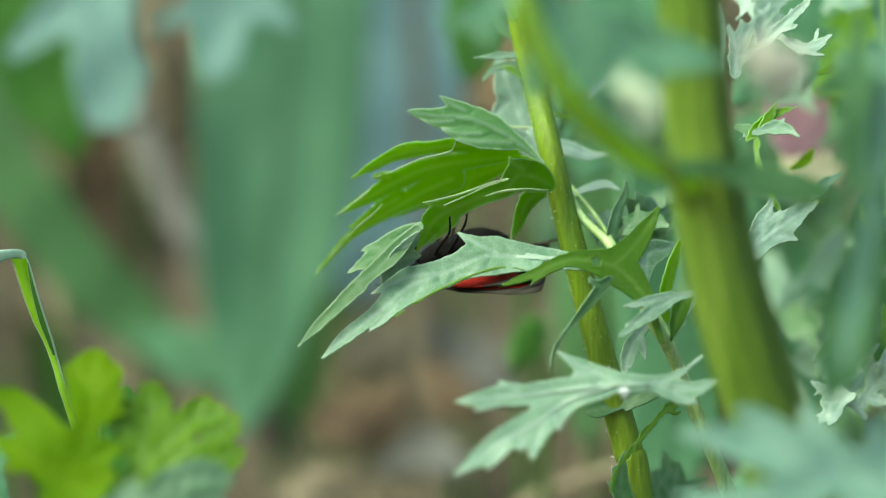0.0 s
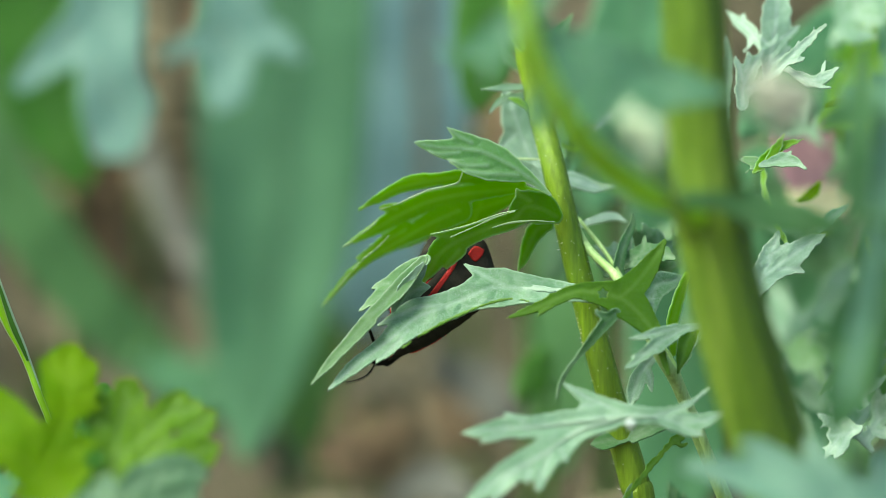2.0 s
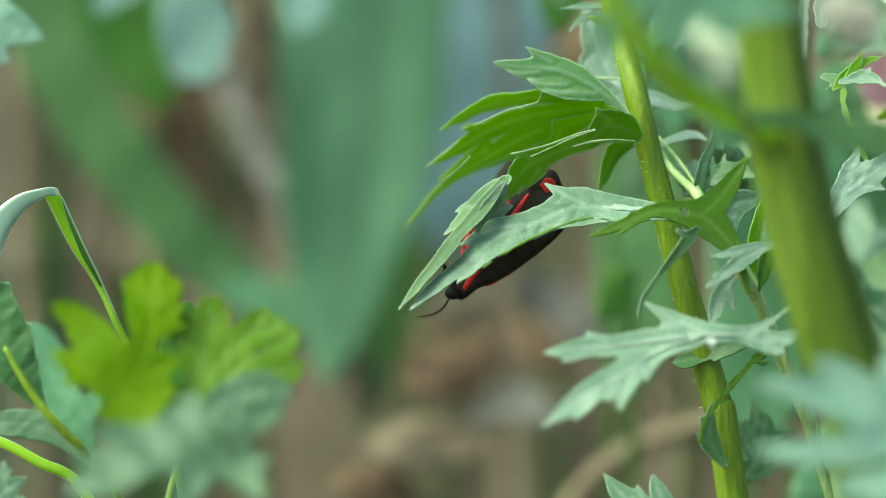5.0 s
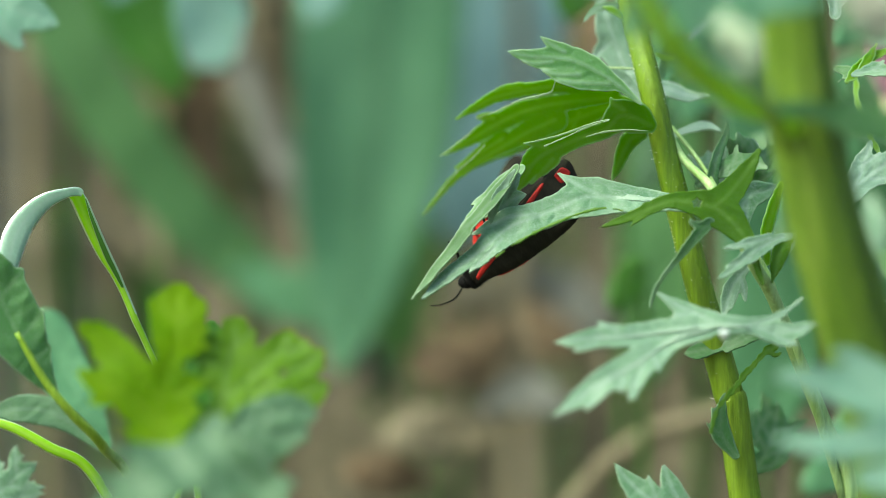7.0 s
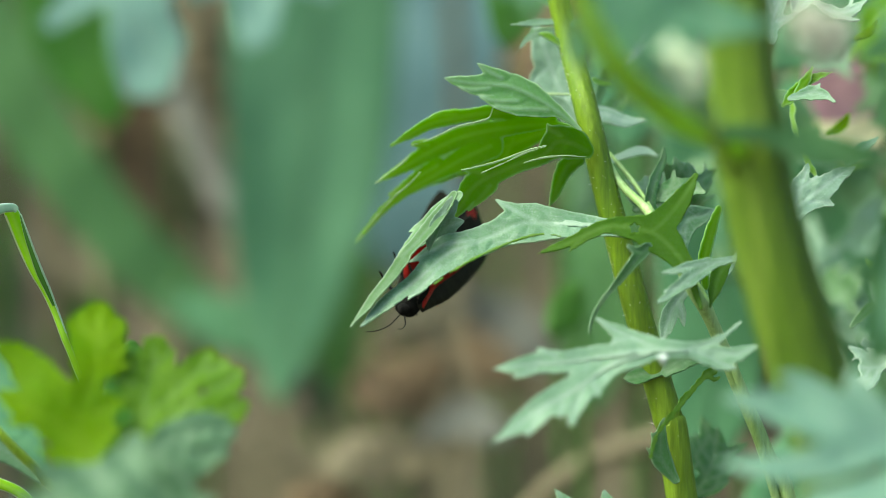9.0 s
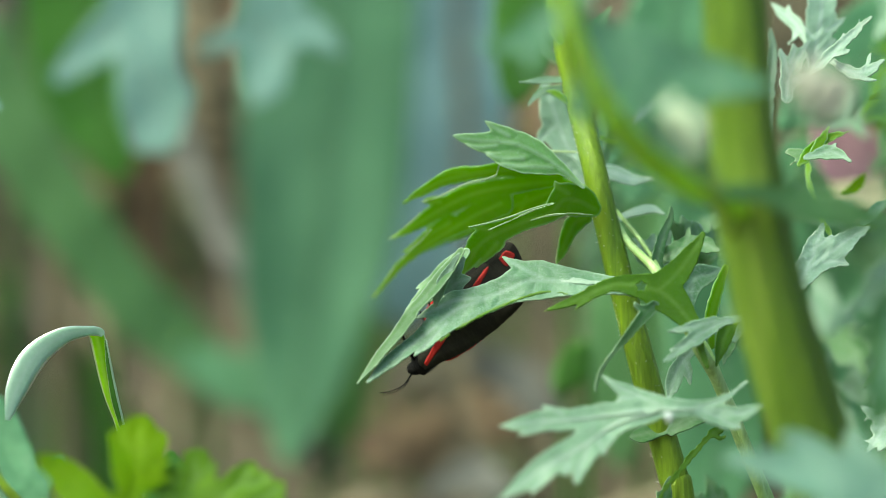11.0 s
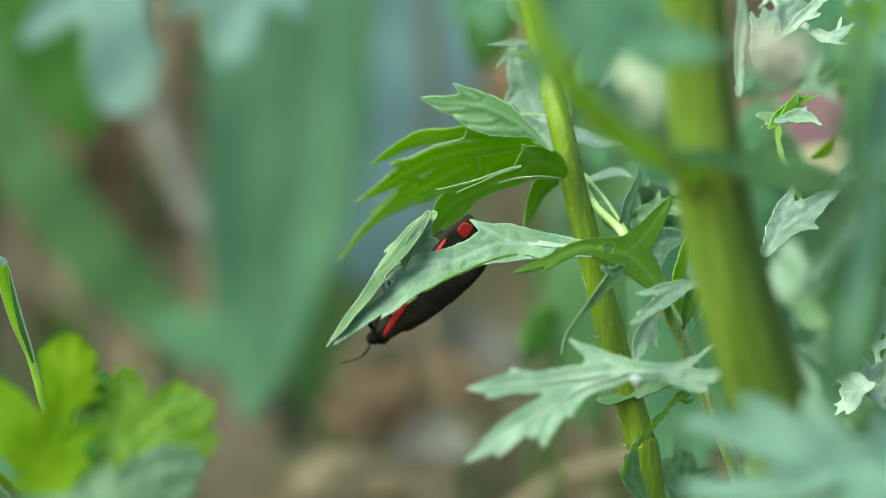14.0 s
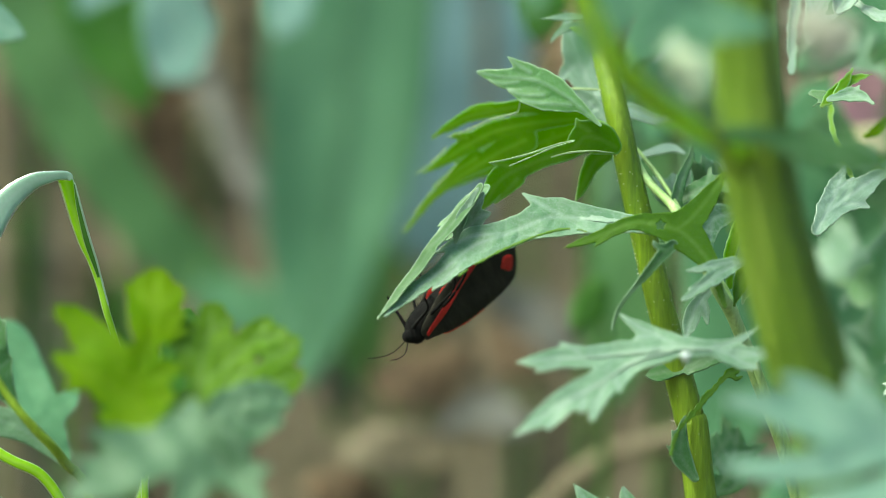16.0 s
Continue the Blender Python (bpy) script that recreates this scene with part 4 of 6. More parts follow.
lobed_leaf(0.9, SILVER, 80, [[(3.808, 2.31, 0.074), (3.838, 2.576, 0.125), (3.97, 2.841, 0.074), (4.089, 3.033, 0.007)],
      [(3.823, 2.627, 0.089), (3.764, 2.797, 0.044), (3.705, 2.959, 0.007)],
      [(3.852, 2.738, 0.074), (3.897, 2.9, 0.037), (3.882, 2.989, 0.007)],
      [(3.882, 2.517, 0.089), (4.066, 2.576, 0.044), (4.177, 2.664, 0.007)]])
lobed_leaf(1.2, SILVER, 82, [[(4.148, 2.679, 0.052), (4.184, 2.945, 0.133), (4.229, 3.24, 0.177), (4.258, 3.55, 0.177), (4.288, 3.919, 0.044)],
      [(4.177, 3.07, 0.074), (4.059, 3.166, 0.037), (3.985, 3.24, 0.007)],
      [(4.31, 3.166, 0.089), (4.458, 3.255, 0.044), (4.561, 3.343, 0.007)],
      [(4.192, 2.849, 0.066), (4.339, 2.959, 0.037), (4.428, 3.048, 0.007)]])
lobed_leaf(0.5, SILVER, 81, [[(4.133, 2.635, 0.037), (4.428, 2.922, 0.074), (4.649, 3.137, 0.059), (4.886, 3.343, 0.007)],
      [(4.487, 2.974, 0.044), (4.531, 3.107, 0.022), (4.546, 3.196, 0.007)],
      [(4.649, 3.122, 0.044), (4.738, 3.24, 0.022), (4.738, 3.328, 0.007)],
      [(4.362, 2.849, 0.044), (4.531, 2.886, 0.022), (4.635, 2.93, 0.007)]])
lobed_leaf(1.4, SILVER, 83, [[(4.103, 2.945, 0.037), (3.941, 3.225, 0.074), (3.749, 3.387, 0.059), (3.557, 3.535, 0.007)],
      [(3.941, 3.225, 0.052), (3.897, 3.077, 0.022), (3.823, 3.004, 0.007)],
      [(3.808, 3.343, 0.044), (3.823, 3.491, 0.007)]])
lobed_leaf(0.7, SILVER, 85, [[(4.384, 2.768, 0.037), (4.664, 2.62, 0.081), (4.9, 2.679, 0.059), (5.077, 2.797, 0.007)],
      [(4.812, 2.649, 0.044), (4.856, 2.768, 0.022), (4.886, 2.871, 0.007)],
      [(4.694, 2.59, 0.052), (4.871, 2.531, 0.022), (4.974, 2.531, 0.007)]])
lobed_leaf(1.4, SILVER, 84, [[(3.557, 1.852, 0.037), (3.571, 2.442, 0.066), (3.601, 2.885, 0.066), (3.571, 3.239, 0.007)]])
lobed_leaf(0.4, RAGB, 86, [[(3.97, 1.432, 0.037), (4.103, 1.572, 0.074), (4.287, 1.741, 0.059), (4.605, 1.852, 0.007)]])
lobed_leaf(0.35, RAG, 87, [[(4.066, 1.513, 0.044), (4.339, 1.587, 0.089), (4.501, 1.55, 0.059), (4.627, 1.476, 0.007)], [(4.339, 1.572, 0.059), (4.457, 1.705, 0.007)]])
lobed_leaf(0.5, RAGB, 88, [[(4.14, 1.594, 0.044), (4.287, 1.778, 0.052), (4.354, 1.919, 0.007)]])
lobed_leaf(0.6, RAGM, 89, [[(4.103, 1.542, 0.044), (3.918, 1.572, 0.066), (3.749, 1.572, 0.007)], [(3.992, 1.52, 0.044), (3.844, 1.409, 0.007)]])
lobed_leaf(0.5, RAGB, 93, [[(4.546, 0.155, 0.022), (4.14, 1.04, 0.03), (4.073, 1.483, 0.037)]])
lobed_leaf(0.2, SILVER, 90, [[(3.94, -0.214, 0.059), (4.088, 0.081, 0.162), (4.191, 0.339, 0.133), (4.295, 0.694, 0.007)], [(4.066, 0.044, 0.133), (4.435, 0.317, 0.148), (4.693, 0.509, 0.096), (4.892, 0.612, 0.007)], [(4.287, 0.155, 0.103), (4.509, 0.155, 0.059), (4.634, 0.118, 0.007)], [(4.14, 0.303, 0.074), (4.413, 0.509, 0.007)]])
lobed_leaf(0.4, RAG, 92, [[(4.811, 0.671, 0.044), (5.003, 0.849, 0.074), (5.195, 0.996, 0.007)]])
lobed_leaf(0.8, RAGM, 94, [[(3.107, -0.62, 0.044), (3.084, -0.878, 0.096), (2.996, -1.195, 0.015)]])
lobed_leaf(1.0, RAGD, 95, [[(2.037, 0.081, 0.044), (2.406, 0.303, 0.118), (2.701, 0.376, 0.118), (2.922, 0.303, 0.022)], [(2.479, 0.303, 0.074), (2.553, 0.598, 0.007)]])

rnd = random.Random(77)
for n_ in range(26):
    x, z, dd = rnd.uniform(4.0, 6.4), rnd.uniform(-3.6, 3.3), rnd.uniform(4.5, 9.0)
    g, long = rnd.uniform(-0.6, 2.6), rnd.uniform(0.5, 1.1)
    leaf("leaf", cut_leaf((x, z), (x + long * math.cos(g), z + long * math.sin(g)), rnd.uniform(0.22, 0.4), 2, rnd.uniform(-0.15, 0.15), n_), dd, rnd.choice((RAG, RAG, RAGM, RAGD, RAGB)), far, tilt=(rnd.uniform(-0.4, 0.4), rnd.uniform(0.3, 0.8)), cell=0.04, seed=200 + n_)
stalk("side_stem", [(1.668, 0.819, 0.022, 1.3), (2, 0.413, 0.03, 1), (2.258, 0.007, 0.03, 0.8), (2.479, -0.435, 0.037, 0.6), (2.885, -1.026, 0.044, 0.4), (3.07, -1.468, 0.044, 0.3), (3.232, -1.837, 0.052, 0.4), (3.439, -2.428, 0.059, 0.5), (3.734, -3.387, 0.059, 0.8), (3.955, -4.125, 0.059, 0.9)], PALESTEM, rag, n=24)

shoot(300, 0.7, LIME, far, (5.726, 0.155, 0.03), (5.542, 0.339, 0.066), (5.431, 0.598, 0.007), cell=0.03)
shoot(301, 0.6, RAGB, far, (5.77, 0.45, 0.03), (5.948, 0.671, 0.066), (6.021, 0.893, 0.007), cell=0.03)
shoot(302, 0.9, RAGB, far, (5.431, -0.878, 0.037), (5.21, -0.767, 0.066), (5.025, -0.583, 0.007), cell=0.03)
shoot(303, 0.8, RAG, far, (5.542, -0.435, 0.03), (5.763, -0.288, 0.074), (5.948, -0.214, 0.007), cell=0.03)
shoot(304, 1.2, LIME, far, (4.914, 2.295, 0.03), (5.099, 2.369, 0.059), (5.21, 2.553, 0.007), cell=0.03)
shoot(305, 0.8, RAGB, far, (6.007, -1.173, 0.03), (5.8, -0.952, 0.066), (5.726, -0.694, 0.007), cell=0.03)
shoot(306, 1.0, RAGM, far, (4.841, -1.468, 0.03), (5.062, -1.247, 0.074), (5.247, -1.173, 0.007), cell=0.03)
shoot(307, 2.0, LIME, far, (4.546, 1.04, 0.03), (4.73, 1.151, 0.066), (4.841, 1.321, 0.007), cell=0.03)
shoot(308, 0.9, RAG, far, (5.962, -1.837, 0.03), (6.206, -1.616, 0.074), (6.316, -1.395, 0.007), cell=0.03)
shoot(309, 0.5, RAG, far, (3.143, -0.878, 0.03), (3.254, -0.694, 0.059), (3.365, -0.472, 0.007), cell=0.03)

# ---- the near plant ----
near = thing("ragwort_plant", rooted(5.136, -7.814, -4), "thick-stemmed ragwort plant close by", "plant")
stalk("stem", [(3.129, 4.731, 0.369, -4), (3.196, 3.255, 0.384, -4), (3.306, 1.779, 0.399, -4), (3.483, 0.45, 0.428, -4), (3.808, -0.878, 0.458, -4), (4.221, -2.207, 0.487, -4), (4.576, -3.387, 0.517, -4), (5.136, -7.815, 0.553, -4), (5.432, -21.099, 0.553, -4)],
      STEMN, near, "thick ribbed green stem", sides=96, ribs=0.028, n=80, knots=(0.32,), keel=0.35, furrows=11)
stalk("side_stem", [(3.4, 0.75, 0.12, -4.2), (3.0, 0.98, 0.14, -4.8), (2.6, 1.15, 0.16, -5.4), (2.25, 1.36, 0.17, -5.9), (1.9, 1.66, 0.17, -6.4), (1.58, 2.05, 0.16, -6.9), (1.28, 2.6, 0.14, -7.2), (1.0, 3.4, 0.12, -7.4), (0.8, 4.6, 0.1, -7.4)], BRANCH, near, "yellow-green side branch", sides=16, ribs=0.05)
leaf("leaf", [[(3.549, 2.442, 0.089), (2.996, 2.531, 0.266), (2.406, 2.723, 0.31), (1.815, 2.959, 0.28), (1.225, 3.195, 0.177), (0.708, 3.476, 0.074)], [(2.406, 2.59, 0.221), (2.074, 2.295, 0.177), (1.852, 2.184, 0.044)], [(2.996, 2.516, 0.192), (2.775, 2.221, 0.074)], [(1.815, 2.885, 0.251), (1.483, 2.627, 0.266), (1.225, 2.31, 0.207), (1.114, 1.963, 0.074)], [(2.037, 2.885, 0.221), (1.594, 2.442, 0.162), (1.483, 2.221, 0.037)]],
     -6.2, FRONT, near, tilt=(0.2, 0.4), cell=0.06, seed=20)
leaf("leaf", [[(1.299, 3.697, 0.103), (0.782, 3.328, 0.207), (0.413, 3.033, 0.177), (0.044, 2.959, 0.074), (-0.177, 3.033, 0.03)], [(0.708, 3.254, 0.177), (0.561, 2.811, 0.103), (0.487, 2.59, 0.03)]], -6.4, FRONT, near, tilt=(0.2, 0.4), cell=0.06, seed=29)
leaf("leaf", [[(2.75, 1.02, 0.03), (3.15, 1.06, 0.1), (3.55, 1.041, 0.12), (3.882, 0.952, 0.177), (4.325, 0.834, 0.207), (4.804, 0.775, 0.162), (5.1, 0.657, 0.059)],
      [(4.029, 0.93, 0.133), (4.177, 1.114, 0.059), (4.266, 1.203, 0.015)],
      [(4.546, 0.782, 0.133), (4.694, 0.583, 0.059), (4.723, 0.494, 0.015)]], -5.2, FRONTD, near, tilt=(0.15, 0.4), cell=0.05, seed=21, label="dark green leaf across the stem")
leaf("leaf", [[(6.907, -3.756, 0.118), (6.021, -3.239, 0.295), (5.136, -2.87, 0.325), (4.398, -2.649, 0.325), (3.734, -2.502, 0.221), (3.107, -2.413, 0.059)], [(5.283, -2.944, 0.266), (4.841, -2.354, 0.162), (4.693, -2.059, 0.044)], [(4.693, -2.723, 0.266), (4.103, -2.206, 0.133), (3.808, -2.096, 0.037)], [(5.136, -2.944, 0.266), (4.398, -3.239, 0.236), (3.66, -3.313, 0.162), (3.07, -3.239, 0.044)], [(6.021, -3.239, 0.266), (5.726, -2.649, 0.177), (5.615, -2.28, 0.044)], [(6.021, -3.387, 0.295), (5.136, -3.682, 0.295), (4.25, -3.756, 0.148)]],
     -5.6, MINT, near, tilt=(0.2, 0.6), cell=0.06, seed=22)
leaf("leaf", [[(5.432, 3.107, 0.059), (5.38, 2.443, 0.148), (5.358, 1.779, 0.17), (5.328, 1.041, 0.155), (5.225, 0.627, 0.089), (5.122, 0.376, 0.015)],
      [(5.343, 1.336, 0.118), (5.136, 1.41, 0.059), (5.033, 1.498, 0.015)],
      [(5.343, 1.926, 0.118), (5.579, 2.148, 0.074), (5.727, 2.295, 0.022)],
      [(5.328, 0.967, 0.118), (5.579, 0.819, 0.074), (5.771, 0.76, 0.022)]], -5.6, FRONTD, near, tilt=(0.2, 0.5), cell=0.05, seed=320, label="dark green leaf close by")
leaf("leaf", [[(5.432, 0.007, 0.074), (5.284, -0.583, 0.339), (5.284, -1.1, 0.339), (5.196, -1.506, 0.28), (5.048, -1.838, 0.118), (4.952, -2.022, 0.022)],
      [(5.136, -0.878, 0.221), (4.878, -0.768, 0.089), (4.753, -0.657, 0.022)]], -4.6, FRONTD, near, tilt=(0.2, 0.5), cell=0.05, seed=321, label="dark green leaf close by")
leaf("leaf", [[(5.697, 0.45, 0.044), (5.668, -0.362, 0.125), (5.631, -1.1, 0.111), (5.579, -1.469, 0.044)]], -4.0, FRONTD, near, tilt=(0.2, 0.5), cell=0.05, seed=322, label="dark green leaf close by")
leaf("leaf", [[(6.316, 2.074, 0.295), (5.726, 2.295, 0.325), (5.283, 2.442, 0.177), (5.136, 2.516, 0.044)]], -5.4, FRONT, near, tilt=(0.2, 0.6), cell=0.06, seed=25)
leaf("leaf", [[(4.841, 2.0, 0.037), (5.063, 2.148, 0.148), (5.321, 2.221, 0.162), (5.616, 2.148, 0.089), (5.838, 2.074, 0.022)]], -5.0, FRONTD, near, tilt=(0.2, 0.5), cell=0.05, seed=27)
leaf("leaf", [[(6.05, 4.3, 0.10), (5.98, 3.8, 0.15), (5.86, 3.0, 0.17), (5.74, 1.8, 0.18), (5.62, 0.8, 0.17), (5.45, -0.3, 0.15), (5.28, -1.1, 0.10), (5.19, -1.65, 0.02)],
      [(5.72, 1.7, 0.12), (5.55, 1.45, 0.05), (5.47, 1.3, 0.01)], [(5.6, 0.6, 0.12), (5.78, 0.35, 0.06), (5.85, 0.2, 0.01)]], -5.2, MINTN, near, tilt=(0.1, 0.3), cell=0.05, seed=323, label="long bluish-green leaf hanging close by")
ball_cluster("flower_bud", (2.54, 1.92), -7.4, 0.32, near, 60, 0.07, tall=(0.75, 1.25, 0.35))
stalk("bud_stalk", [(2.62, 1.75, 0.06, -7.2), (2.85, 1.2, 0.07, -6.2), (3.2, 0.5, 0.08, -4.8)], YSTEM, near, n=16)
ball_cluster("flower_bud", (4.3, 2.36), -7.4, 0.40, near, 44, 0.12, DRYBUD, "greyish fading flower bud")
leaf("leaf", [[(2.95, 1.15, 0.04), (2.72, 1.42, 0.15), (2.5, 1.66, 0.2), (2.2, 1.86, 0.12), (2.0, 1.95, 0.02)]], -6.6, SAGEP, near, tilt=(0.2, 0.5), cell=0.05, seed=24, label="pale bract below the bud")

# ---- hanging leaf above, near ----
top = thing("ragwort_plant", rooted(-8.589, -7.814, -6), "tall ragwort with pale bluish leaves hanging over", "plant")
stalk("stem", [(-8.22, 6.206, 0.221, -6), (-8.368, 1.778, 0.251, -6), (-8.589, -7.814, 0.295, -6), (-8.663, -21.097, 0.31, -6)], STEM, top)
stalk("side_stem", [(-8.257, 5.099, 0.118, -6), (-6.523, 5.689, 0.111, -6), (-4.309, 5.468, 0.096, -6), (-2.686, 5.173, 0.066, -6.5)], STEM, top)
leaf("leaf", [[(-4.383, 5.394, 0.089), (-4.457, 4.361, 0.369), (-4.494, 3.549, 0.487), (-4.457, 2.811, 0.413), (-4.383, 2.221, 0.458), (-4.368, 1.926, 0.384)], [(-4.678, 3.328, 0.369), (-5.195, 2.922, 0.251), (-5.601, 2.553, 0.118)], [(-4.309, 2.516, 0.295), (-3.94, 2.295, 0.103)], [(-4.383, 2.074, 0.295), (-4.568, 1.668, 0.103)], [(-4.346, 2.074, 0.295), (-4.199, 1.69, 0.103)]], -6, MINTB, top, tilt=(0.1, 0.3), cell=0.06, seed=30, fold=0.06, wave=0.04)
leaf("leaf", [[(-2.76, 5.136, 0.074), (-2.797, 4.287, 0.295), (-2.834, 3.476, 0.413), (-2.893, 2.885, 0.339), (-2.922, 2.516, 0.28)], [(-2.834, 3.254, 0.295), (-3.35, 3.07, 0.162), (-3.756, 2.885, 0.059)], [(-2.76, 3.328, 0.325), (-2.243, 3.107, 0.192), (-1.948, 2.885, 0.059)], [(-2.907, 2.59, 0.207), (-3.04, 2.221, 0.074)]], -6.4, MINTB, top, tilt=(0.1, 0.3), cell=0.06, seed=31, fold=0.06, wave=0.04)
leaf("leaf", [[(-8.331, 2.811, 0.089), (-7.63, 2.59, 0.295), (-7.04, 2.369, 0.325), (-6.597, 2.221, 0.162), (-6.405, 2.147, 0.044)], [(-7.261, 2.442, 0.221), (-6.892, 2.738, 0.118), (-6.671, 2.811, 0.03)], [(-7.261, 2.369, 0.221), (-6.966, 1.963, 0.118), (-6.818, 1.852, 0.03)]], -2.2, MINT, top, tilt=(0.2, 0.5), cell=0.05, seed=45)

# ---- lime leaf and grass ----
lime_at = spot(-4.309, -4.494, -3.4)
lime = thing("young_leaf", lime_at, "bright lime green young lobed leaf", "leaf")
leaf("leaf_blade", [[(-4.679, -3.395, 0.103), (-4.767, -3.063, 0.251), (-4.841, -2.768, 0.413), (-4.797, -2.472, 0.325), (-4.708, -2.214, 0.199), (-4.649, -1.956, 0.28), (-4.635, -1.697, 0.339), (-4.642, -1.476, 0.325), (-4.649, -1.358, 0.221)],
      [(-4.679, -1.624, 0.295), (-4.886, -1.439, 0.133), (-4.93, -1.358, 0.044)],
      [(-4.59, -1.624, 0.295), (-4.398, -1.439, 0.148), (-4.339, -1.373, 0.044)],
      [(-4.494, -1.771, 0.221), (-4.325, -1.712, 0.089), (-4.251, -1.697, 0.03)],
      [(-4.568, -1.919, 0.207), (-4.347, -1.948, 0.089), (-4.236, -1.963, 0.037)],
      [(-4.863, -2.657, 0.295), (-5.159, -2.325, 0.236), (-5.417, -2.066, 0.221), (-5.653, -1.845, 0.192), (-5.823, -1.742, 0.125), (-5.934, -1.697, 0.037)],
      [(-5.38, -2.066, 0.207), (-5.624, -2.103, 0.103), (-5.727, -2.081, 0.037)],
      [(-4.937, -2.841, 0.28), (-5.232, -2.657, 0.177), (-5.528, -2.509, 0.177), (-5.749, -2.391, 0.133), (-5.919, -2.317, 0.037)],
      [(-5.491, -2.553, 0.162), (-5.675, -2.657, 0.081), (-5.749, -2.672, 0.03)],
      [(-4.915, -2.989, 0.236), (-5.159, -2.915, 0.103), (-5.343, -2.79, 0.089), (-5.446, -2.701, 0.03)],
      [(-4.9, -3.137, 0.207), (-5.122, -3.173, 0.103), (-5.255, -3.114, 0.074), (-5.358, -3.041, 0.03)],
      [(-4.679, -2.583, 0.251), (-4.421, -2.45, 0.103), (-4.295, -2.421, 0.037)],
      [(-4.642, -2.804, 0.221), (-4.458, -2.819, 0.103), (-4.369, -2.804, 0.037)]],
     -3.8, LIME, lime, tilt=(0.1, 0.5), holes=[(-4.465, -2.214, 0.096), (-4.266, -2.635, 0.118), (-4.148, -1.675, 0.103)], cell=0.03, label="lime green blade", seed=40, wave=0.05, rag=0.025, fold=0.12, quilt=1.2)
leaf("leaf_blade", [[(-4.347, -3.395, 0.118), (-4.177, -2.952, 0.148), (-4.029, -2.657, 0.221), (-4.0, -2.325, 0.325), (-3.926, -2.03, 0.31), (-3.882, -1.845, 0.266), (-3.882, -1.727, 0.162)],
      [(-4.089, -2.214, 0.251), (-4.295, -2.155, 0.103), (-4.354, -2.125, 0.037)],
      [(-4.148, -1.993, 0.192), (-4.295, -1.889, 0.103), (-4.384, -1.86, 0.037)],
      [(-3.941, -1.993, 0.251), (-3.72, -1.83, 0.118), (-3.646, -1.771, 0.037)],
      [(-3.941, -2.583, 0.251), (-3.646, -2.325, 0.266), (-3.38, -2.081, 0.221), (-3.218, -1.934, 0.192), (-3.203, -1.83, 0.103)],
      [(-3.72, -2.583, 0.295), (-3.277, -2.362, 0.325), (-2.945, -2.177, 0.221), (-2.775, -2.052, 0.074)],
      [(-3.203, -2.03, 0.177), (-2.996, -1.934, 0.081), (-2.937, -1.889, 0.03)],
      [(-3.72, -2.731, 0.31), (-3.203, -2.62, 0.325), (-2.871, -2.524, 0.192), (-2.716, -2.45, 0.052)],
      [(-4.089, -2.804, 0.192), (-3.793, -2.915, 0.251), (-3.646, -3.026, 0.162)]],
     -3.6, SAGE, lime, tilt=(0.1, 0.5), holes=[(-4.465, -2.214, 0.096), (-4.266, -2.635, 0.118), (-4.148, -1.675, 0.103), (-3.255, -2.288, 0.044)], cell=0.03, label="soft green toothed blade", seed=46, wave=0.05, rag=0.025, fold=0.12, quilt=1.2)
leaf("leaf_blade", [[(-3.941, -3.173, 0.148), (-3.646, -2.952, 0.251), (-3.277, -2.819, 0.266), (-2.982, -2.819, 0.162), (-2.834, -2.863, 0.044)],
      [(-3.646, -3.026, 0.266), (-3.351, -3.137, 0.251), (-3.092, -3.085, 0.148), (-2.945, -3.07, 0.037)],
      [(-3.72, -3.173, 0.221), (-3.535, -3.395, 0.177), (-3.424, -3.557, 0.044)]],
     -4.0, SAGEP, lime, tilt=(0.1, 0.5), cell=0.035, label="pale worn part of the blade", seed=47, wave=0.06, rag=0.03, fold=0.2, quilt=2.5)
leaf("leaf_blade", [[(-4.125, -3.018, 0.162), (-4.273, -3.387, 0.325), (-4.753, -3.646, 0.325), (-5.269, -3.941, 0.251), (-5.712, -4.125, 0.074)],
      [(-4.162, -3.387, 0.325), (-4.089, -3.904, 0.266), (-4.273, -4.273, 0.089)],
      [(-4.015, -3.387, 0.266), (-3.572, -3.793, 0.251), (-3.24, -4.125, 0.118)],
      [(-4.679, -3.498, 0.236), (-5.159, -3.387, 0.148), (-5.491, -3.328, 0.037)],
      [(-5.048, -3.756, 0.221), (-5.417, -3.72, 0.118), (-5.712, -3.668, 0.03)],
      [(-3.572, -3.756, 0.207), (-3.277, -3.756, 0.103), (-3.092, -3.742, 0.022)]],
     -4.6, SAGEP, lime, tilt=(0.1, 0.7), cell=0.045, label="pale grey-green blade below", seed=41, wave=0.12, rag=0.03, quilt=2.0)
# added blade: its dark colour makes the gaps between the lobes look shaded
leaf("leaf_blade", [[(-4.384, -3.609, 0.148), (-4.273, -3.092, 0.369), (-4.2, -2.502, 0.384), (-4.2, -2.059, 0.28), (-4.2, -1.7, 0.08)],
      [(-4.089, -2.354, 0.221), (-3.72, -2.207, 0.148), (-3.498, -2.17, 0.03)]], -1.4, SHADE, lime, tilt=(0.1, 0.4), cell=0.06, label="dark blade added behind the gaps as painted shade", seed=49)
stalk("leaf_stalk", [(-4.051, -4.568, 0.103, -3.6), (-3.94, -6.339, 0.103, -3.4), (-3.94, -11.504, 0.111, -3), (-3.94, -19.621, 0.118, -2.6)], STEM, lime)
grass_at = spot(-4.531, -4.125, 0.6)
grass = thing("grass_blade", grass_at, "bent green blade of grass", "grass")
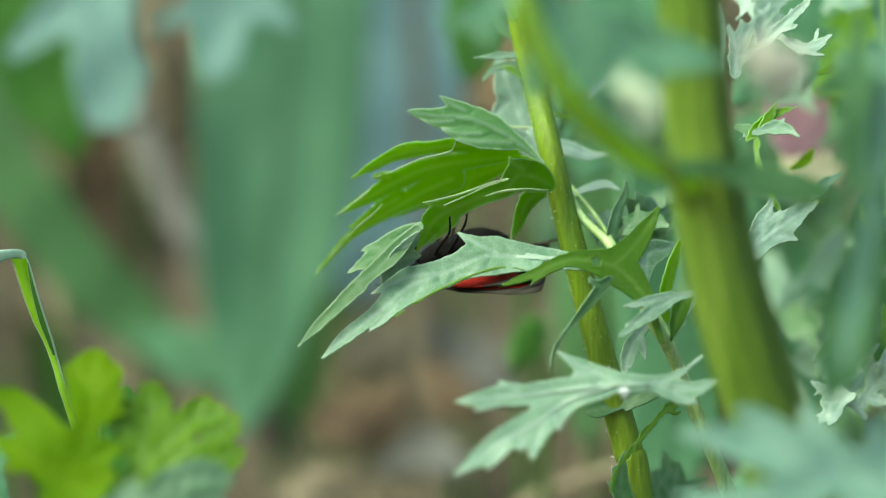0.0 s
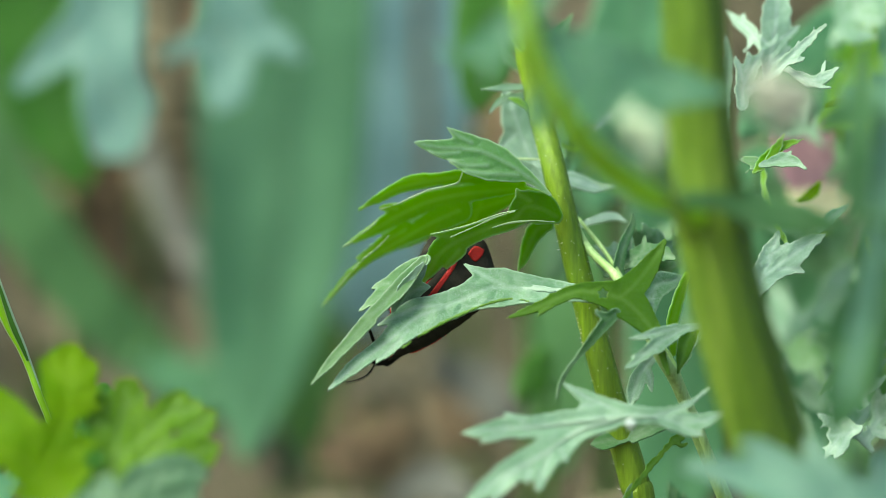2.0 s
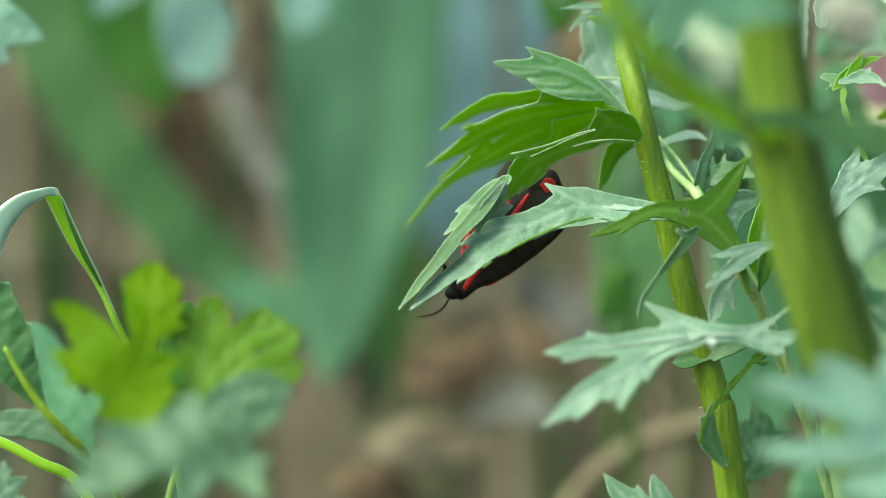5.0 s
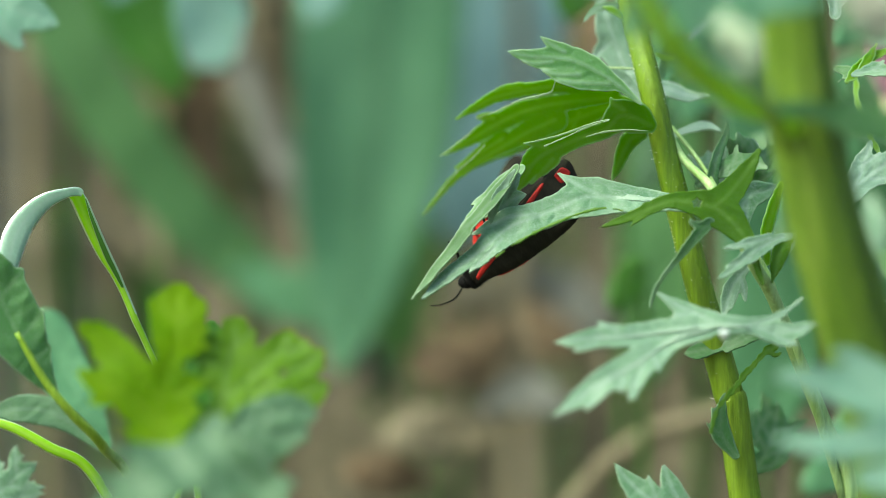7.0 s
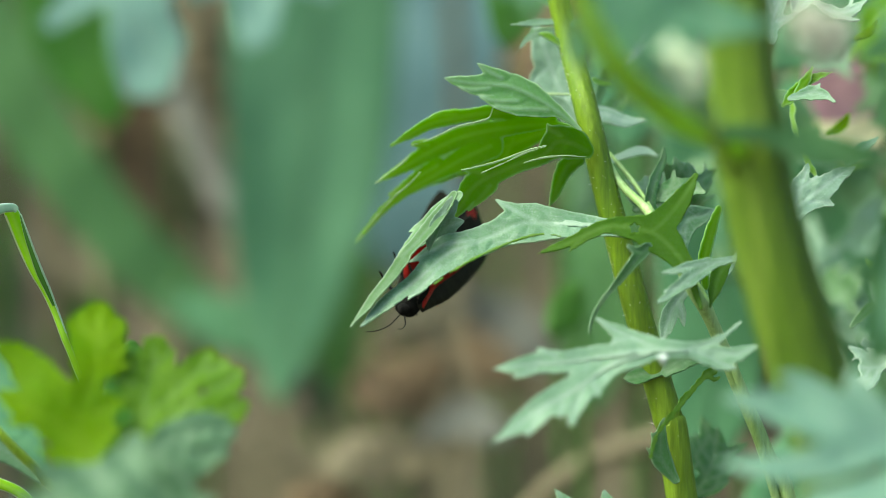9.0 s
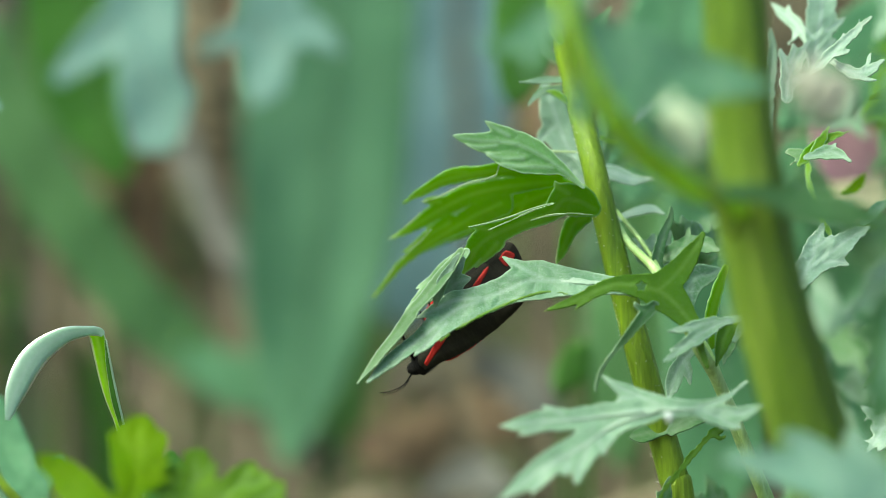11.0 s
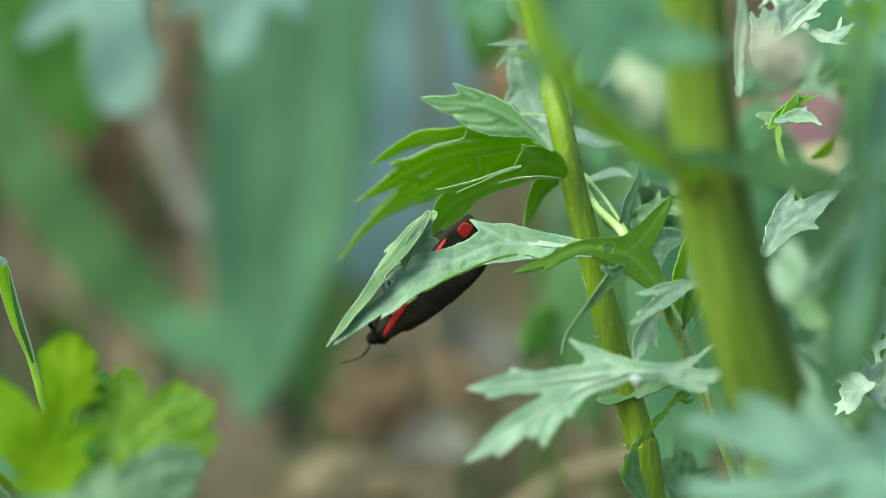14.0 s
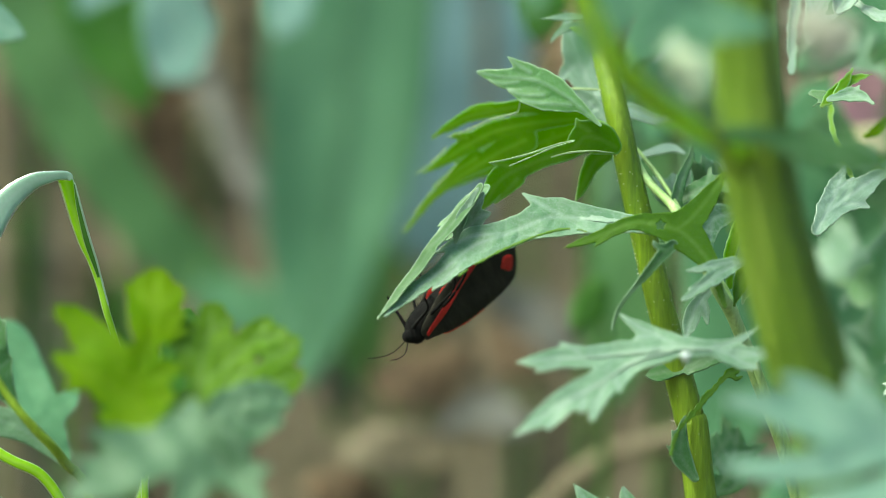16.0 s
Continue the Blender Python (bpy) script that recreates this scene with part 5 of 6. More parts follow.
ribbon("blade", [(-4.089, -18.147, 0.052, 0.6), (-4.384, -4.863, 0.052, 0.6), (-4.679, -2.871, 0.044, 0.6), (-4.878, -2.133, 0.044, 0.55), (-4.974, -1.838, 0.048, 0.5), (-5.063, -1.506, 0.052, 0.5), (-5.166, -1.21, 0.059, 0.48), (-5.284, -0.952, 0.074, 0.45), (-5.373, -0.694, 0.089, 0.42), (-5.454, -0.435, 0.096, 0.38), (-5.513, -0.229, 0.103, 0.33), (-5.557, -0.125, 0.096, 0.3), (-5.624, -0.081, 0.059, 0.28)], GRASS, grass, crease=0.3)
# the fold's shade is painted as a narrow dark strip
ribbon("blade_fold", [(-5.424, -0.184, 0.011, 0.26), (-5.373, -0.435, 0.03, 0.28), (-5.306, -0.694, 0.041, 0.32), (-5.232, -0.952, 0.048, 0.36), (-5.151, -1.173, 0.041, 0.4), (-5.077, -1.395, 0.022, 0.44)], GRASSD, grass, "half of the folded blade with shade put into its dark green", crease=0.1)
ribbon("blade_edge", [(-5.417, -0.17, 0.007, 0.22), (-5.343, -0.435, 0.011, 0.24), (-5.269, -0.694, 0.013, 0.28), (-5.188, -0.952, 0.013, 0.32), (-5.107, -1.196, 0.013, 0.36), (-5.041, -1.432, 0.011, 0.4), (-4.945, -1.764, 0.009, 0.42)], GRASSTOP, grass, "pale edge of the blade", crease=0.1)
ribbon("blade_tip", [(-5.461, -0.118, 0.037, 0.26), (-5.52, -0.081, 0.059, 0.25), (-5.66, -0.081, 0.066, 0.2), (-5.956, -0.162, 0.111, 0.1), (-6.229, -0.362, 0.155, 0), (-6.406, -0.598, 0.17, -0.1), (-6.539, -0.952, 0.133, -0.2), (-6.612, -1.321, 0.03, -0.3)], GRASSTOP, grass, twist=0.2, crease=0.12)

low = thing("low_plant", rooted(-6.08, -5.601, 1.5), "green low weed with toothed leaves", "plant")
leaf("leaf", [[(-6.391, -2.694, 0.059), (-6.583, -2.428, 0.177), (-6.782, -2.096, 0.31), (-7.004, -1.69, 0.413), (-7.188, -1.247, 0.339), (-7.299, -0.841, 0.103), (-7.336, -0.657, 0.007)],
      [(-6.819, -1.948, 0.266), (-6.612, -1.705, 0.089), (-6.553, -1.579, 0.015)],
      [(-7.114, -1.469, 0.251), (-6.893, -1.173, 0.103), (-6.834, -1.063, 0.015)],
      [(-6.672, -2.28, 0.192), (-6.487, -2.118, 0.059)]], -0.8, RAGM, low, tilt=(0.2, 0.3), cell=0.045, seed=42, fold=0.15)
stalk("leaf_stalk", [(-6.893, -1.911, 0.03, -0.95), (-6.524, -2.539, 0.052, -0.95), (-6.155, -2.982, 0.059, -0.9), (-5.749, -3.41, 0.066, -0.6), (-5.343, -4.125, 0.066, 0.5), (-5.122, -7.077, 0.074, 1.5), (-5.048, -15.933, 0.074, 1.5)], YSTEM, low, sides=10)
leaf("leaf", [[(-5.712, -3.387, 0.089), (-6.007, -2.871, 0.251), (-6.303, -2.354, 0.339), (-6.45, -1.911, 0.266), (-6.524, -1.616, 0.03)],
      [(-6.081, -2.945, 0.221), (-5.712, -2.649, 0.133), (-5.565, -2.428, 0.022)]], 2.4, DOCK, low, tilt=(0.2, 0.6), cell=0.06, seed=43)
leaf("leaf", [[(-5.786, -3.387, 0.074), (-6.155, -3.092, 0.148), (-6.524, -2.93, 0.192), (-6.893, -2.908, 0.162), (-7.262, -2.982, 0.044)]], 1.2, SAGEP, low, tilt=(0.2, 0.6), cell=0.05, seed=48)
leaf("leaf", cut_leaf((-7.409, -4.568), (-6.597, -3.608), 0.5, 3, 0.1, 5), 1.0, RAG, low, tilt=(0.2, 0.5), cell=0.04, seed=44)
ribbon("grass", [(-5.342, -4.715, 0.066, 0.5), (-5.933, -3.719, 0.074, 0.5), (-6.449, -3.424, 0.074, 0.5), (-7.106, -3.107, 0.066, 0.6), (-7.999, -3.018, 0.022, 0.8)], GRASS, low)
ribbon("grass", [(-4.973, -4.715, 0.044, 1.5), (-4.568, -3.239, 0.037, 1.5), (-4.457, -2.797, 0.015, 1.5)], GRASS, low)

# ---- behind ----
def backleaf(label, blades, d, mat, tilt, seed, fold=0.04, bow=0.0):
    x, z, w = blades[0][0]
    t = thing("broad_leaf", rooted(x, z, d + 3), label, "leaf", "broad leaves behind")
    blade = leaf("leaf_blade", blades, d, mat, t, tilt=tilt, cell=0.14, thick=0.05, rag=0.01, seed=seed, wave=0.03, fold=fold, curl=0.0, bow=bow)
    span = max(max(q[k] + q[2] for q in blades[0]) - min(q[k] - q[2] for q in blades[0]) for k in (0, 1))
    at = [(bx, bz, max(0.025 * bw, 0.01), d + tilt[0] * (bx - x) + tilt[1] * (bz - z) + bow * ((bx - x) ** 2 + (bz - z) ** 2) / span - 0.03) for bx, bz, bw in blades[0]]
    stalk("midrib", at, mat, t, sides=8)
    low_z = (ground_height(0, (d + 3) * CM) / CM - 1) / (1 + (d + 3) / 50)
    stalk("leaf_stalk", [(x, z, 0.08, d), (x + 0.2, z + 0.5, 0.07, d + 1), (x + 0.4, z - 0.5, 0.07, d + 2), (x + 0.4, 0.5 * (z + low_z), 0.07, d + 3), (x + 0.3, low_z, 0.08, d + 3)], SHADE, t, sides=8)
    return blade


big_leaf = backleaf("large broad blue-green leaf hanging down", [[(-1.948, 5.469, 1.033), (-2.022, 3.993, 1.092), (-2.118, 2.295, 1.107), (-2.184, 0.967, 1.048), (-2.34, -0.14, 0.84), (-2.45, -1.1, 0.6), (-2.56, -1.838, 0.33), (-2.613, -2.465, 0.044)]], 17, DOCKBIG, (0.2, 0.3), 50, 0.03, -0.2)
backleaf("long green leaf leaning over", [[(-6.598, 2.812, 0.517), (-6.081, 1.705, 0.487), (-5.491, 0.745, 0.458), (-4.959, 0.037, 0.443), (-4.428, -0.568, 0.413), (-3.852, -1.085, 0.354), (-3.277, -1.469, 0.251), (-2.613, -1.838, 0.074)]], 15.5, DOCKL, (0.2, 0.2), 51)
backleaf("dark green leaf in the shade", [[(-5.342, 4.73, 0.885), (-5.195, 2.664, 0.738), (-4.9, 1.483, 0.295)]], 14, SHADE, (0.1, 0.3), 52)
backleaf("dark green leaf tip", [[(-1.542, 0.303, 0.443), (-1.764, -1.173, 0.354), (-1.985, -2.059, 0.295), (-2.096, -2.649, 0.192), (-2.155, -3.018, 0.044)]], 19, DOCKY, (0.1, 0.3), 53)
backleaf("pale blue-grey leaf hanging behind", [[(-0.14, 4.731, 0.886), (-0.288, 3.255, 0.775), (-0.472, 1.779, 0.664), (-0.694, 0.745, 0.649), (-0.989, -0.066, 0.531), (-1.21, -0.62, 0.118)]], 20, PALE, (0.1, 0.3), 54)
backleaf("soft green leaf behind the stem", [[(2.996, 1.04, 0.664), (3.07, -0.583, 0.738), (2.996, -2.059, 0.664), (2.775, -3.387, 0.295)]], 9, DOCK, (0.1, 0.3), 55)
sway_leaf = backleaf("soft green leaf swaying behind the stem", [[(2.148, 1.926, 0.332), (2.052, 0.819, 0.517), (2.022, -0.288, 0.576), (1.963, -1.469, 0.487), (1.889, -2.502, 0.103)]], 14, DOCKL, (0.1, 0.5), 73)
backleaf("small dark green leaf", [[(0.915, -1.542, 0.059), (1.041, -1.321, 0.207), (1.151, -1.114, 0.207), (1.284, -0.922, 0.059)]], 7, SHADE, (0.1, 0.3), 56)
# two dark leaves added at the back as painted shade, low on the left
backleaf("dark green leaf added to darken the low background", [[(-7.261, -4.125, 0.443), (-6.892, -2.649, 0.885), (-6.597, -1.321, 0.664), (-6.302, -0.214, 0.148)]], 20, SHADE, (0.1, 0.3), 68)
backleaf("dark green leaf added to darken the low background", [[(-5.342, -4.125, 0.443), (-5.195, -2.649, 0.664), (-5.342, -1.542, 0.443), (-5.49, -0.731, 0.103)]], 19, SHADE, (0.1, 0.3), 69)
backleaf("brown dead leaf hanging", [[(-4.383, 1.926, 0.221), (-4.494, 1.188, 0.339), (-4.531, 0.45, 0.295), (-4.309, 0.007, 0.103)]], 17, BROWNLEAF, (0.2, 0.3), 67)
def dry_stalk(line, mat, parent):
    """A dry stalk with its swollen joints as parts."""
    stalk("stalk", line, mat, parent)
    path = smooth_line(line, 41)
    for k in (9, 21, 31):
        stalk("joint", [(x, z, w * g, dd) for (x, z, w, dd), g in zip(path[k - 1:k + 2], (1.0, 1.25, 1.0))], mat, parent, n=8)


st = thing("dry_stalk", rooted(-3.94, 1.778, 16), "grey dry stalk leaning behind the leaves", "stalk")
dry_stalk([(-4.383, 2.811, 0.148, 17), (-3.977, 1.631, 0.192, 16.5), (-3.535, 0.598, 0.207, 16), (-3.092, -0.288, 0.177, 15.5), (-2.096, -2.649, 0.162, 18)], GREYSTALK, st)
st = thing("dry_stalk", rooted(-3.645, 2.516, 18), "tan dry stalk behind the leaves", "stalk")
dry_stalk([(-3.83, 3.992, 0.221, 18), (-3.645, 2.516, 0.266, 18), (-3.35, 1.04, 0.266, 18), (-2.834, -1.911, 0.251, 17)], STRAW, st)

st = thing("dry_stalk", rooted(-0.28, 0, 18), "tan dry stalk before the blue-grey leaf", "stalk")
dry_stalk([(-0.399, 4.731, 0.074, 18), (-0.339, 2.959, 0.096, 18), (-0.28, 1.926, 0.111, 18), (-0.236, 0.819, 0.089, 18), (-0.103, -1.911, 0.089, 18), (0.044, -7.077, 0.089, 18)], STRAW, st)

backleaf("soft green leaf in the thicket", [[(2.479, 3.992, 0.443), (2.332, 2.811, 0.664), (2.037, 1.778, 0.59), (1.889, 1.04, 0.148)]], 8, DOCK, (0.1, 0.3), 57)
backleaf("soft green leaf in the thicket", [[(5.283, -0.435, 0.443), (4.841, -1.321, 0.812), (4.546, -2.354, 0.664), (4.398, -3.092, 0.148)]], 7, DOCK, (0.1, 0.3), 58)
backleaf("soft green leaf in the thicket", [[(5.726, 3.697, 0.443), (5.505, 2.664, 0.664), (5.726, 1.631, 0.443), (5.948, 1.04, 0.148)]], 7, LIME, (0.1, 0.3), 59)
backleaf("soft green leaf in the thicket", [[(4.029, 1.409, 0.369), (3.734, 0.598, 0.517), (3.512, -0.288, 0.443), (3.439, -0.878, 0.103)]], 7, DOCK, (0.1, 0.3), 60)
backleaf("dark green leaf in the shade", [[(1.594, 1.041, 0.148), (1.483, 0.524, 0.251), (1.373, 0.155, 0.177), (1.262, -0.103, 0.03)]], 10, SAGEP, (0.1, 0.3), 61)
backleaf("dark teal leaf low down", [[(-4.015, -1.063, 0.133), (-3.498, -1.336, 0.325), (-2.945, -1.469, 0.384), (-2.465, -1.358, 0.177), (-2.17, -1.173, 0.044)]], 15, DOCK, (0.1, 0.5), 62)
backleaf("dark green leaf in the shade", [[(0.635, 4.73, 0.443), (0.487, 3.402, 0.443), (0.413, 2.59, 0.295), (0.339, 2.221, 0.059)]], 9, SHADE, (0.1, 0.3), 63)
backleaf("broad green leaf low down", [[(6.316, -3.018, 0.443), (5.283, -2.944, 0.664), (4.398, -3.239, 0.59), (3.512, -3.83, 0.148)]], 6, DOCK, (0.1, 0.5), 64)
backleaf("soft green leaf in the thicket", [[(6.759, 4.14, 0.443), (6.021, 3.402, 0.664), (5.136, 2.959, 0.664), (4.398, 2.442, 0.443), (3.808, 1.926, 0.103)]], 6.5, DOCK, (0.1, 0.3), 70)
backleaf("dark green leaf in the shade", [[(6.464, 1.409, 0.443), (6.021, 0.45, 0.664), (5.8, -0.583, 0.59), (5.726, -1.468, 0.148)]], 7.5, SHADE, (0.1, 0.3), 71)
backleaf("soft green leaf in the thicket", [[(4.693, 1.04, 0.369), (4.546, 0.303, 0.517), (4.25, -0.583, 0.517), (4.029, -1.468, 0.118)]], 8.5, DOCK, (0.1, 0.3), 72)
st = thing("dry_stalk", rooted(0.347, -4.125, 10), "arched tan dry stalk on the soil", "stalk")
dry_stalk([(0.044, -4.568, 0.118, 10), (0.635, -3.83, 0.133, 10), (1.299, -3.276, 0.14, 10), (2.184, -2.981, 0.14, 10), (3.07, -2.944, 0.133, 10), (4.029, -3.387, 0.118, 10), (4.546, -4.494, 0.103, 10)], STRAW, st)
for x, w_, dd, mt, lb in ((-170, 20, 19, GREYSTALK, "grey dry stalk standing behind"), (-110, 26, 18, STRAW, "tan dry stalk standing behind"), (-40, 18, 20, GREYSTALK, "grey dry stalk standing behind"), (30, 24, 19, STRAW, "tan dry stalk standing behind"), (-230, 30, 19, STRAW, "tan dry stalk standing behind")):
    st = thing("dry_stalk", rooted((x - 784) * 0.00738, 0, dd), lb, "stalk", "dry stalks behind")
    dry_stalk([((x + 30 * k - 784) * 0.00738, (441 - y) * 0.00738, w_ * 0.00738, dd) for k, y in ((-1.5, -250), (-0.5, 150), (0, 500), (1, 1100), (1.5, 2000))], mt, st)
for blades, dd, mt, sd in (([[(-1.948, -3.239, 0.148), (-1.579, -3.18, 0.339), (-1.063, -3.151, 0.295), (-0.694, -3.239, 0.074)]], 11, STRAW, 140), ([[(-2.465, -3.682, 0.148), (-2.022, -3.741, 0.295), (-1.579, -3.83, 0.103)]], 11, BROWNLEAF, 141), ([[(-1.653, -2.206, 0.148), (-1.21, -2.28, 0.369), (-0.694, -2.059, 0.266), (-0.472, -1.837, 0.059)]], 14, BROWNLEAF, 142),
                           ([[(-0.177, -1.616, 0.148), (0.118, -1.911, 0.295), (0.487, -2.059, 0.118)]], 14, BROWNLEAF, 143), ([[(-0.694, -2.87, 0.118), (-0.177, -2.649, 0.266), (0.266, -2.87, 0.103)]], 12, GREYSTALK, 144), ([[(0.856, -1.911, 0.103), (0.487, -1.468, 0.295), (-0.03, -1.173, 0.192), (-0.325, -1.173, 0.059)]], 16, GREYSTALK, 145), ([[(-1.21, -1.542, 0.118), (-0.915, -1.321, 0.295), (-0.472, -1.468, 0.089)]], 15, STRAW, 146)):
    x, z, _ = blades[0][0]
    t = thing("dead_leaf", rooted(x, z, dd), "dry curled dead leaf against the bank", "leaf", "dead leaves on the bank")
    leaf("leaf_blade", blades, dd, mt, t, tilt=(0.1, 0.6), cell=0.14, thick=0.05, seed=sd, wave=0.2, curl=0.0)
    stalk("midrib", [(bx, bz, 0.03, dd + 0.1 * (bx - x) + 0.6 * (bz - z) - 0.12) for bx, bz, _ in blades[0]], mt, t, sides=6, n=16)
fl = thing("pink_flower", rooted(4.767, -1.173, 12), "blurred pink flower with a cream edge", "flower")
leaf("petal", [[(4.914, 1.1, 0.15), (4.73, 1.41, 0.36), (4.55, 1.74, 0.33), (4.42, 2.03, 0.09)]], 6.2, PINK, fl, tilt=(0.1, 0.4), cell=0.1, seed=120)
leaf("petal", [[(4.914, 1.1, 0.15), (4.99, 1.48, 0.33), (5.12, 1.85, 0.27), (5.2, 2.07, 0.07)]], 6.5, PINK, fl, tilt=(0.1, 0.4), cell=0.1, seed=121)
leaf("petal", [[(4.35, 1.08, 0.12), (4.55, 0.98, 0.2), (4.85, 0.98, 0.24), (5.2, 1.1, 0.2), (5.42, 1.3, 0.06)]], 6.0, CREAM, fl, tilt=(0.1, 0.4), cell=0.1, seed=122)
leaf("petal", [[(5.3, 1.2, 0.1), (5.45, 1.6, 0.16), (5.42, 2.0, 0.12), (5.3, 2.25, 0.03)]], 6.8, CREAM, fl, tilt=(0.1, 0.4), cell=0.1, seed=123)
stalk("stem", [(4.914, 1.04, 0.044, 6.5), (4.988, -0.435, 0.059, 8), (4.914, -7.077, 0.066, 12.2), (4.914, -13.5, 0.066, 12.2)], STEM, fl)
fm = thing("foam_drop", spot(2.361, -1.896, -1.8), "white foam drop on the leaf stalk", "foam")
ball_cluster("bubble", (2.361, -1.882), -1.8, 0.04, fm, 14, 0.04, FOAM, "")


def build_litter():
    """Dry bits strewn over the bank, one mesh each of straws and of dead leaves."""
    rnd = random.Random(4)
    for name, mat, count, label in (("straw_litter", STRAW, 260, "dry tan straw strewn over the soil bank"), ("leaf_litter", BROWNLEAF, 200, "dead brown leaves strewn over the soil bank")):
        V, F = [], []
        for _ in range(count):
            x, y, g = rnd.uniform(-0.28, 0.28), rnd.uniform(0.1, 0.55), rnd.uniform(0, math.pi)
            long, w = (rnd.uniform(0.03, 0.09), rnd.uniform(0.001, 0.0025)) if mat is STRAW else (rnd.uniform(0.012, 0.03), rnd.uniform(0.006, 0.012))
            arch, n0 = rnd.uniform(0, 0.015), len(V)
            for i in range(7):
                s = i / 6 - 0.5
                cx, cy = x + math.cos(g) * long * s, y + math.sin(g) * long * s
                cz = ground_height(cx, cy) + 0.003 + arch * (1 - 4 * s * s)
                ww = w * (1 - (2 * s) ** 2 * (0.9 if mat is not STRAW else 0.3))
                for k in range(4):
                    h = k * math.pi / 2 + 0.4
                    flat = 1.0 if mat is STRAW else 0.12
                    V.append((cx - math.sin(g) * ww * math.cos(h), cy + math.cos(g) * ww * math.cos(h), cz + ww * flat * math.sin(h) + (0 if mat is STRAW else 0.5 * ww * math.cos(h) ** 2)))
            F += [(n0 + i * 4 + k, n0 + i * 4 + (k + 1) % 4, n0 + (i + 1) * 4 + (k + 1) % 4, n0 + (i + 1) * 4 + k) for i in range(6) for k in range(4)]
        tagged(mesh_object(name, V, F, mat), label, "litter", kind="stuff")


build_litter()

# ---- the moth ----
def ball_chain(name, rings, mat, parent, label="", sides=16, n=None):
    """A round body along x; rings: (x, z, radius), in centimetres."""
    rings = smooth_line([(x - 0.13, z, rad) for x, z, rad in rings], n or 5 * len(rings))
    V, faces = [], []
    for x, z, rad in rings:
        for k in range(sides):
            g = 2 * math.pi * k / sides
            V.append((x, max(rad, 0.004) * math.sin(g), z + max(rad, 0.004) * math.cos(g)))
    m = len(rings)
    faces = [(i * sides + k, (i + 1) * sides + k, (i + 1) * sides + (k + 1) % sides, i * sides + (k + 1) % sides) for i in range(m - 1) for k in range(sides)]
    faces += [tuple(range(sides)), tuple((m - 1) * sides + k for k in range(sides))[::-1]]
    return mesh_object(name, np.array(V) * CM, faces, mat, parent, label, pivot=(0, 0, 0))


def limb(name, pts, w0, w1, mat, parent, sides=7, n=18):
    """A thin jointed limb through pts, in centimetres."""
    C = np.array(smooth_line([(x - 0.13, y, z) for x, y, z in pts], n))
    T = np.gradient(C, axis=0)
    V = []
    for i, (c, t) in enumerate(zip(C, T)):
        t = Vector(t).normalized()
        a2 = t.orthogonal().normalized()
        b2 = t.cross(a2)
        w = w0 + (w1 - w0) * i / (n - 1)
        V += [Vector(c) + w * (math.cos(2 * math.pi * k / sides) * a2 + math.sin(2 * math.pi * k / sides) * b2) for k in range(sides)]
    faces = [(i * sides + k, i * sides + (k + 1) % sides, (i + 1) * sides + (k + 1) % sides, (i + 1) * sides + k) for i in range(n - 1) for k in range(sides)]
    return mesh_object(name, np.array(V) * CM, faces, mat, parent, pivot=(0, 0, 0))


def plate(name, outline, mat, parent, lift=0.0, camber=0.05, thick=0.012, label="", frill=0.0):
    """A thin wing or marking in the wing's plane (x along, y across), cambered; outline in centimetres, filled as a fan of rows."""
    o = np.array(smooth_line(outline + outline[:1], 14 * len(outline))[:-1])
    if frill:
        o = o + frill * np.random.RandomState(3).uniform(-1, 1, o.shape)
    o[:, 0] *= 0.98
    c = o.mean(0)
    rows = (1.0, 0.75, 0.5, 0.25)
    P = np.vstack([c + (o - c) * s for s in rows] + [c[None]])
    m = len(o)

    def up(q):
        return -camber * ((q[:, 0] + 0.6) ** 2 * 0.5 + (q[:, 1] - 0.35) ** 2 * 1.2) + lift + 0.008 * np.sin(q[:, 1] * 16 + q[:, 0] * 3)
    zt = up(P)
    V = np.vstack([np.column_stack([P, zt]), np.column_stack([P, zt - thick])])
    h = len(P)
    faces = []
    for rr in range(len(rows) - 1):
        for k in range(m):
            a, b = rr * m + k, rr * m + (k + 1) % m
            faces += [(a, b, b + m, a + m), (a + h + m, b + h + m, b + h, a + h)]
    last = (len(rows) - 1) * m
    for k in range(m):
        a, b = last + k, last + (k + 1) % m
        faces += [(a, b, h - 1), (b + h, a + h, 2 * h - 1), (k + h, (k + 1) % m + h, (k + 1) % m, k)]
    return mesh_object(name, V * CM, faces, mat, parent, label, pivot=(0, 0, 0))


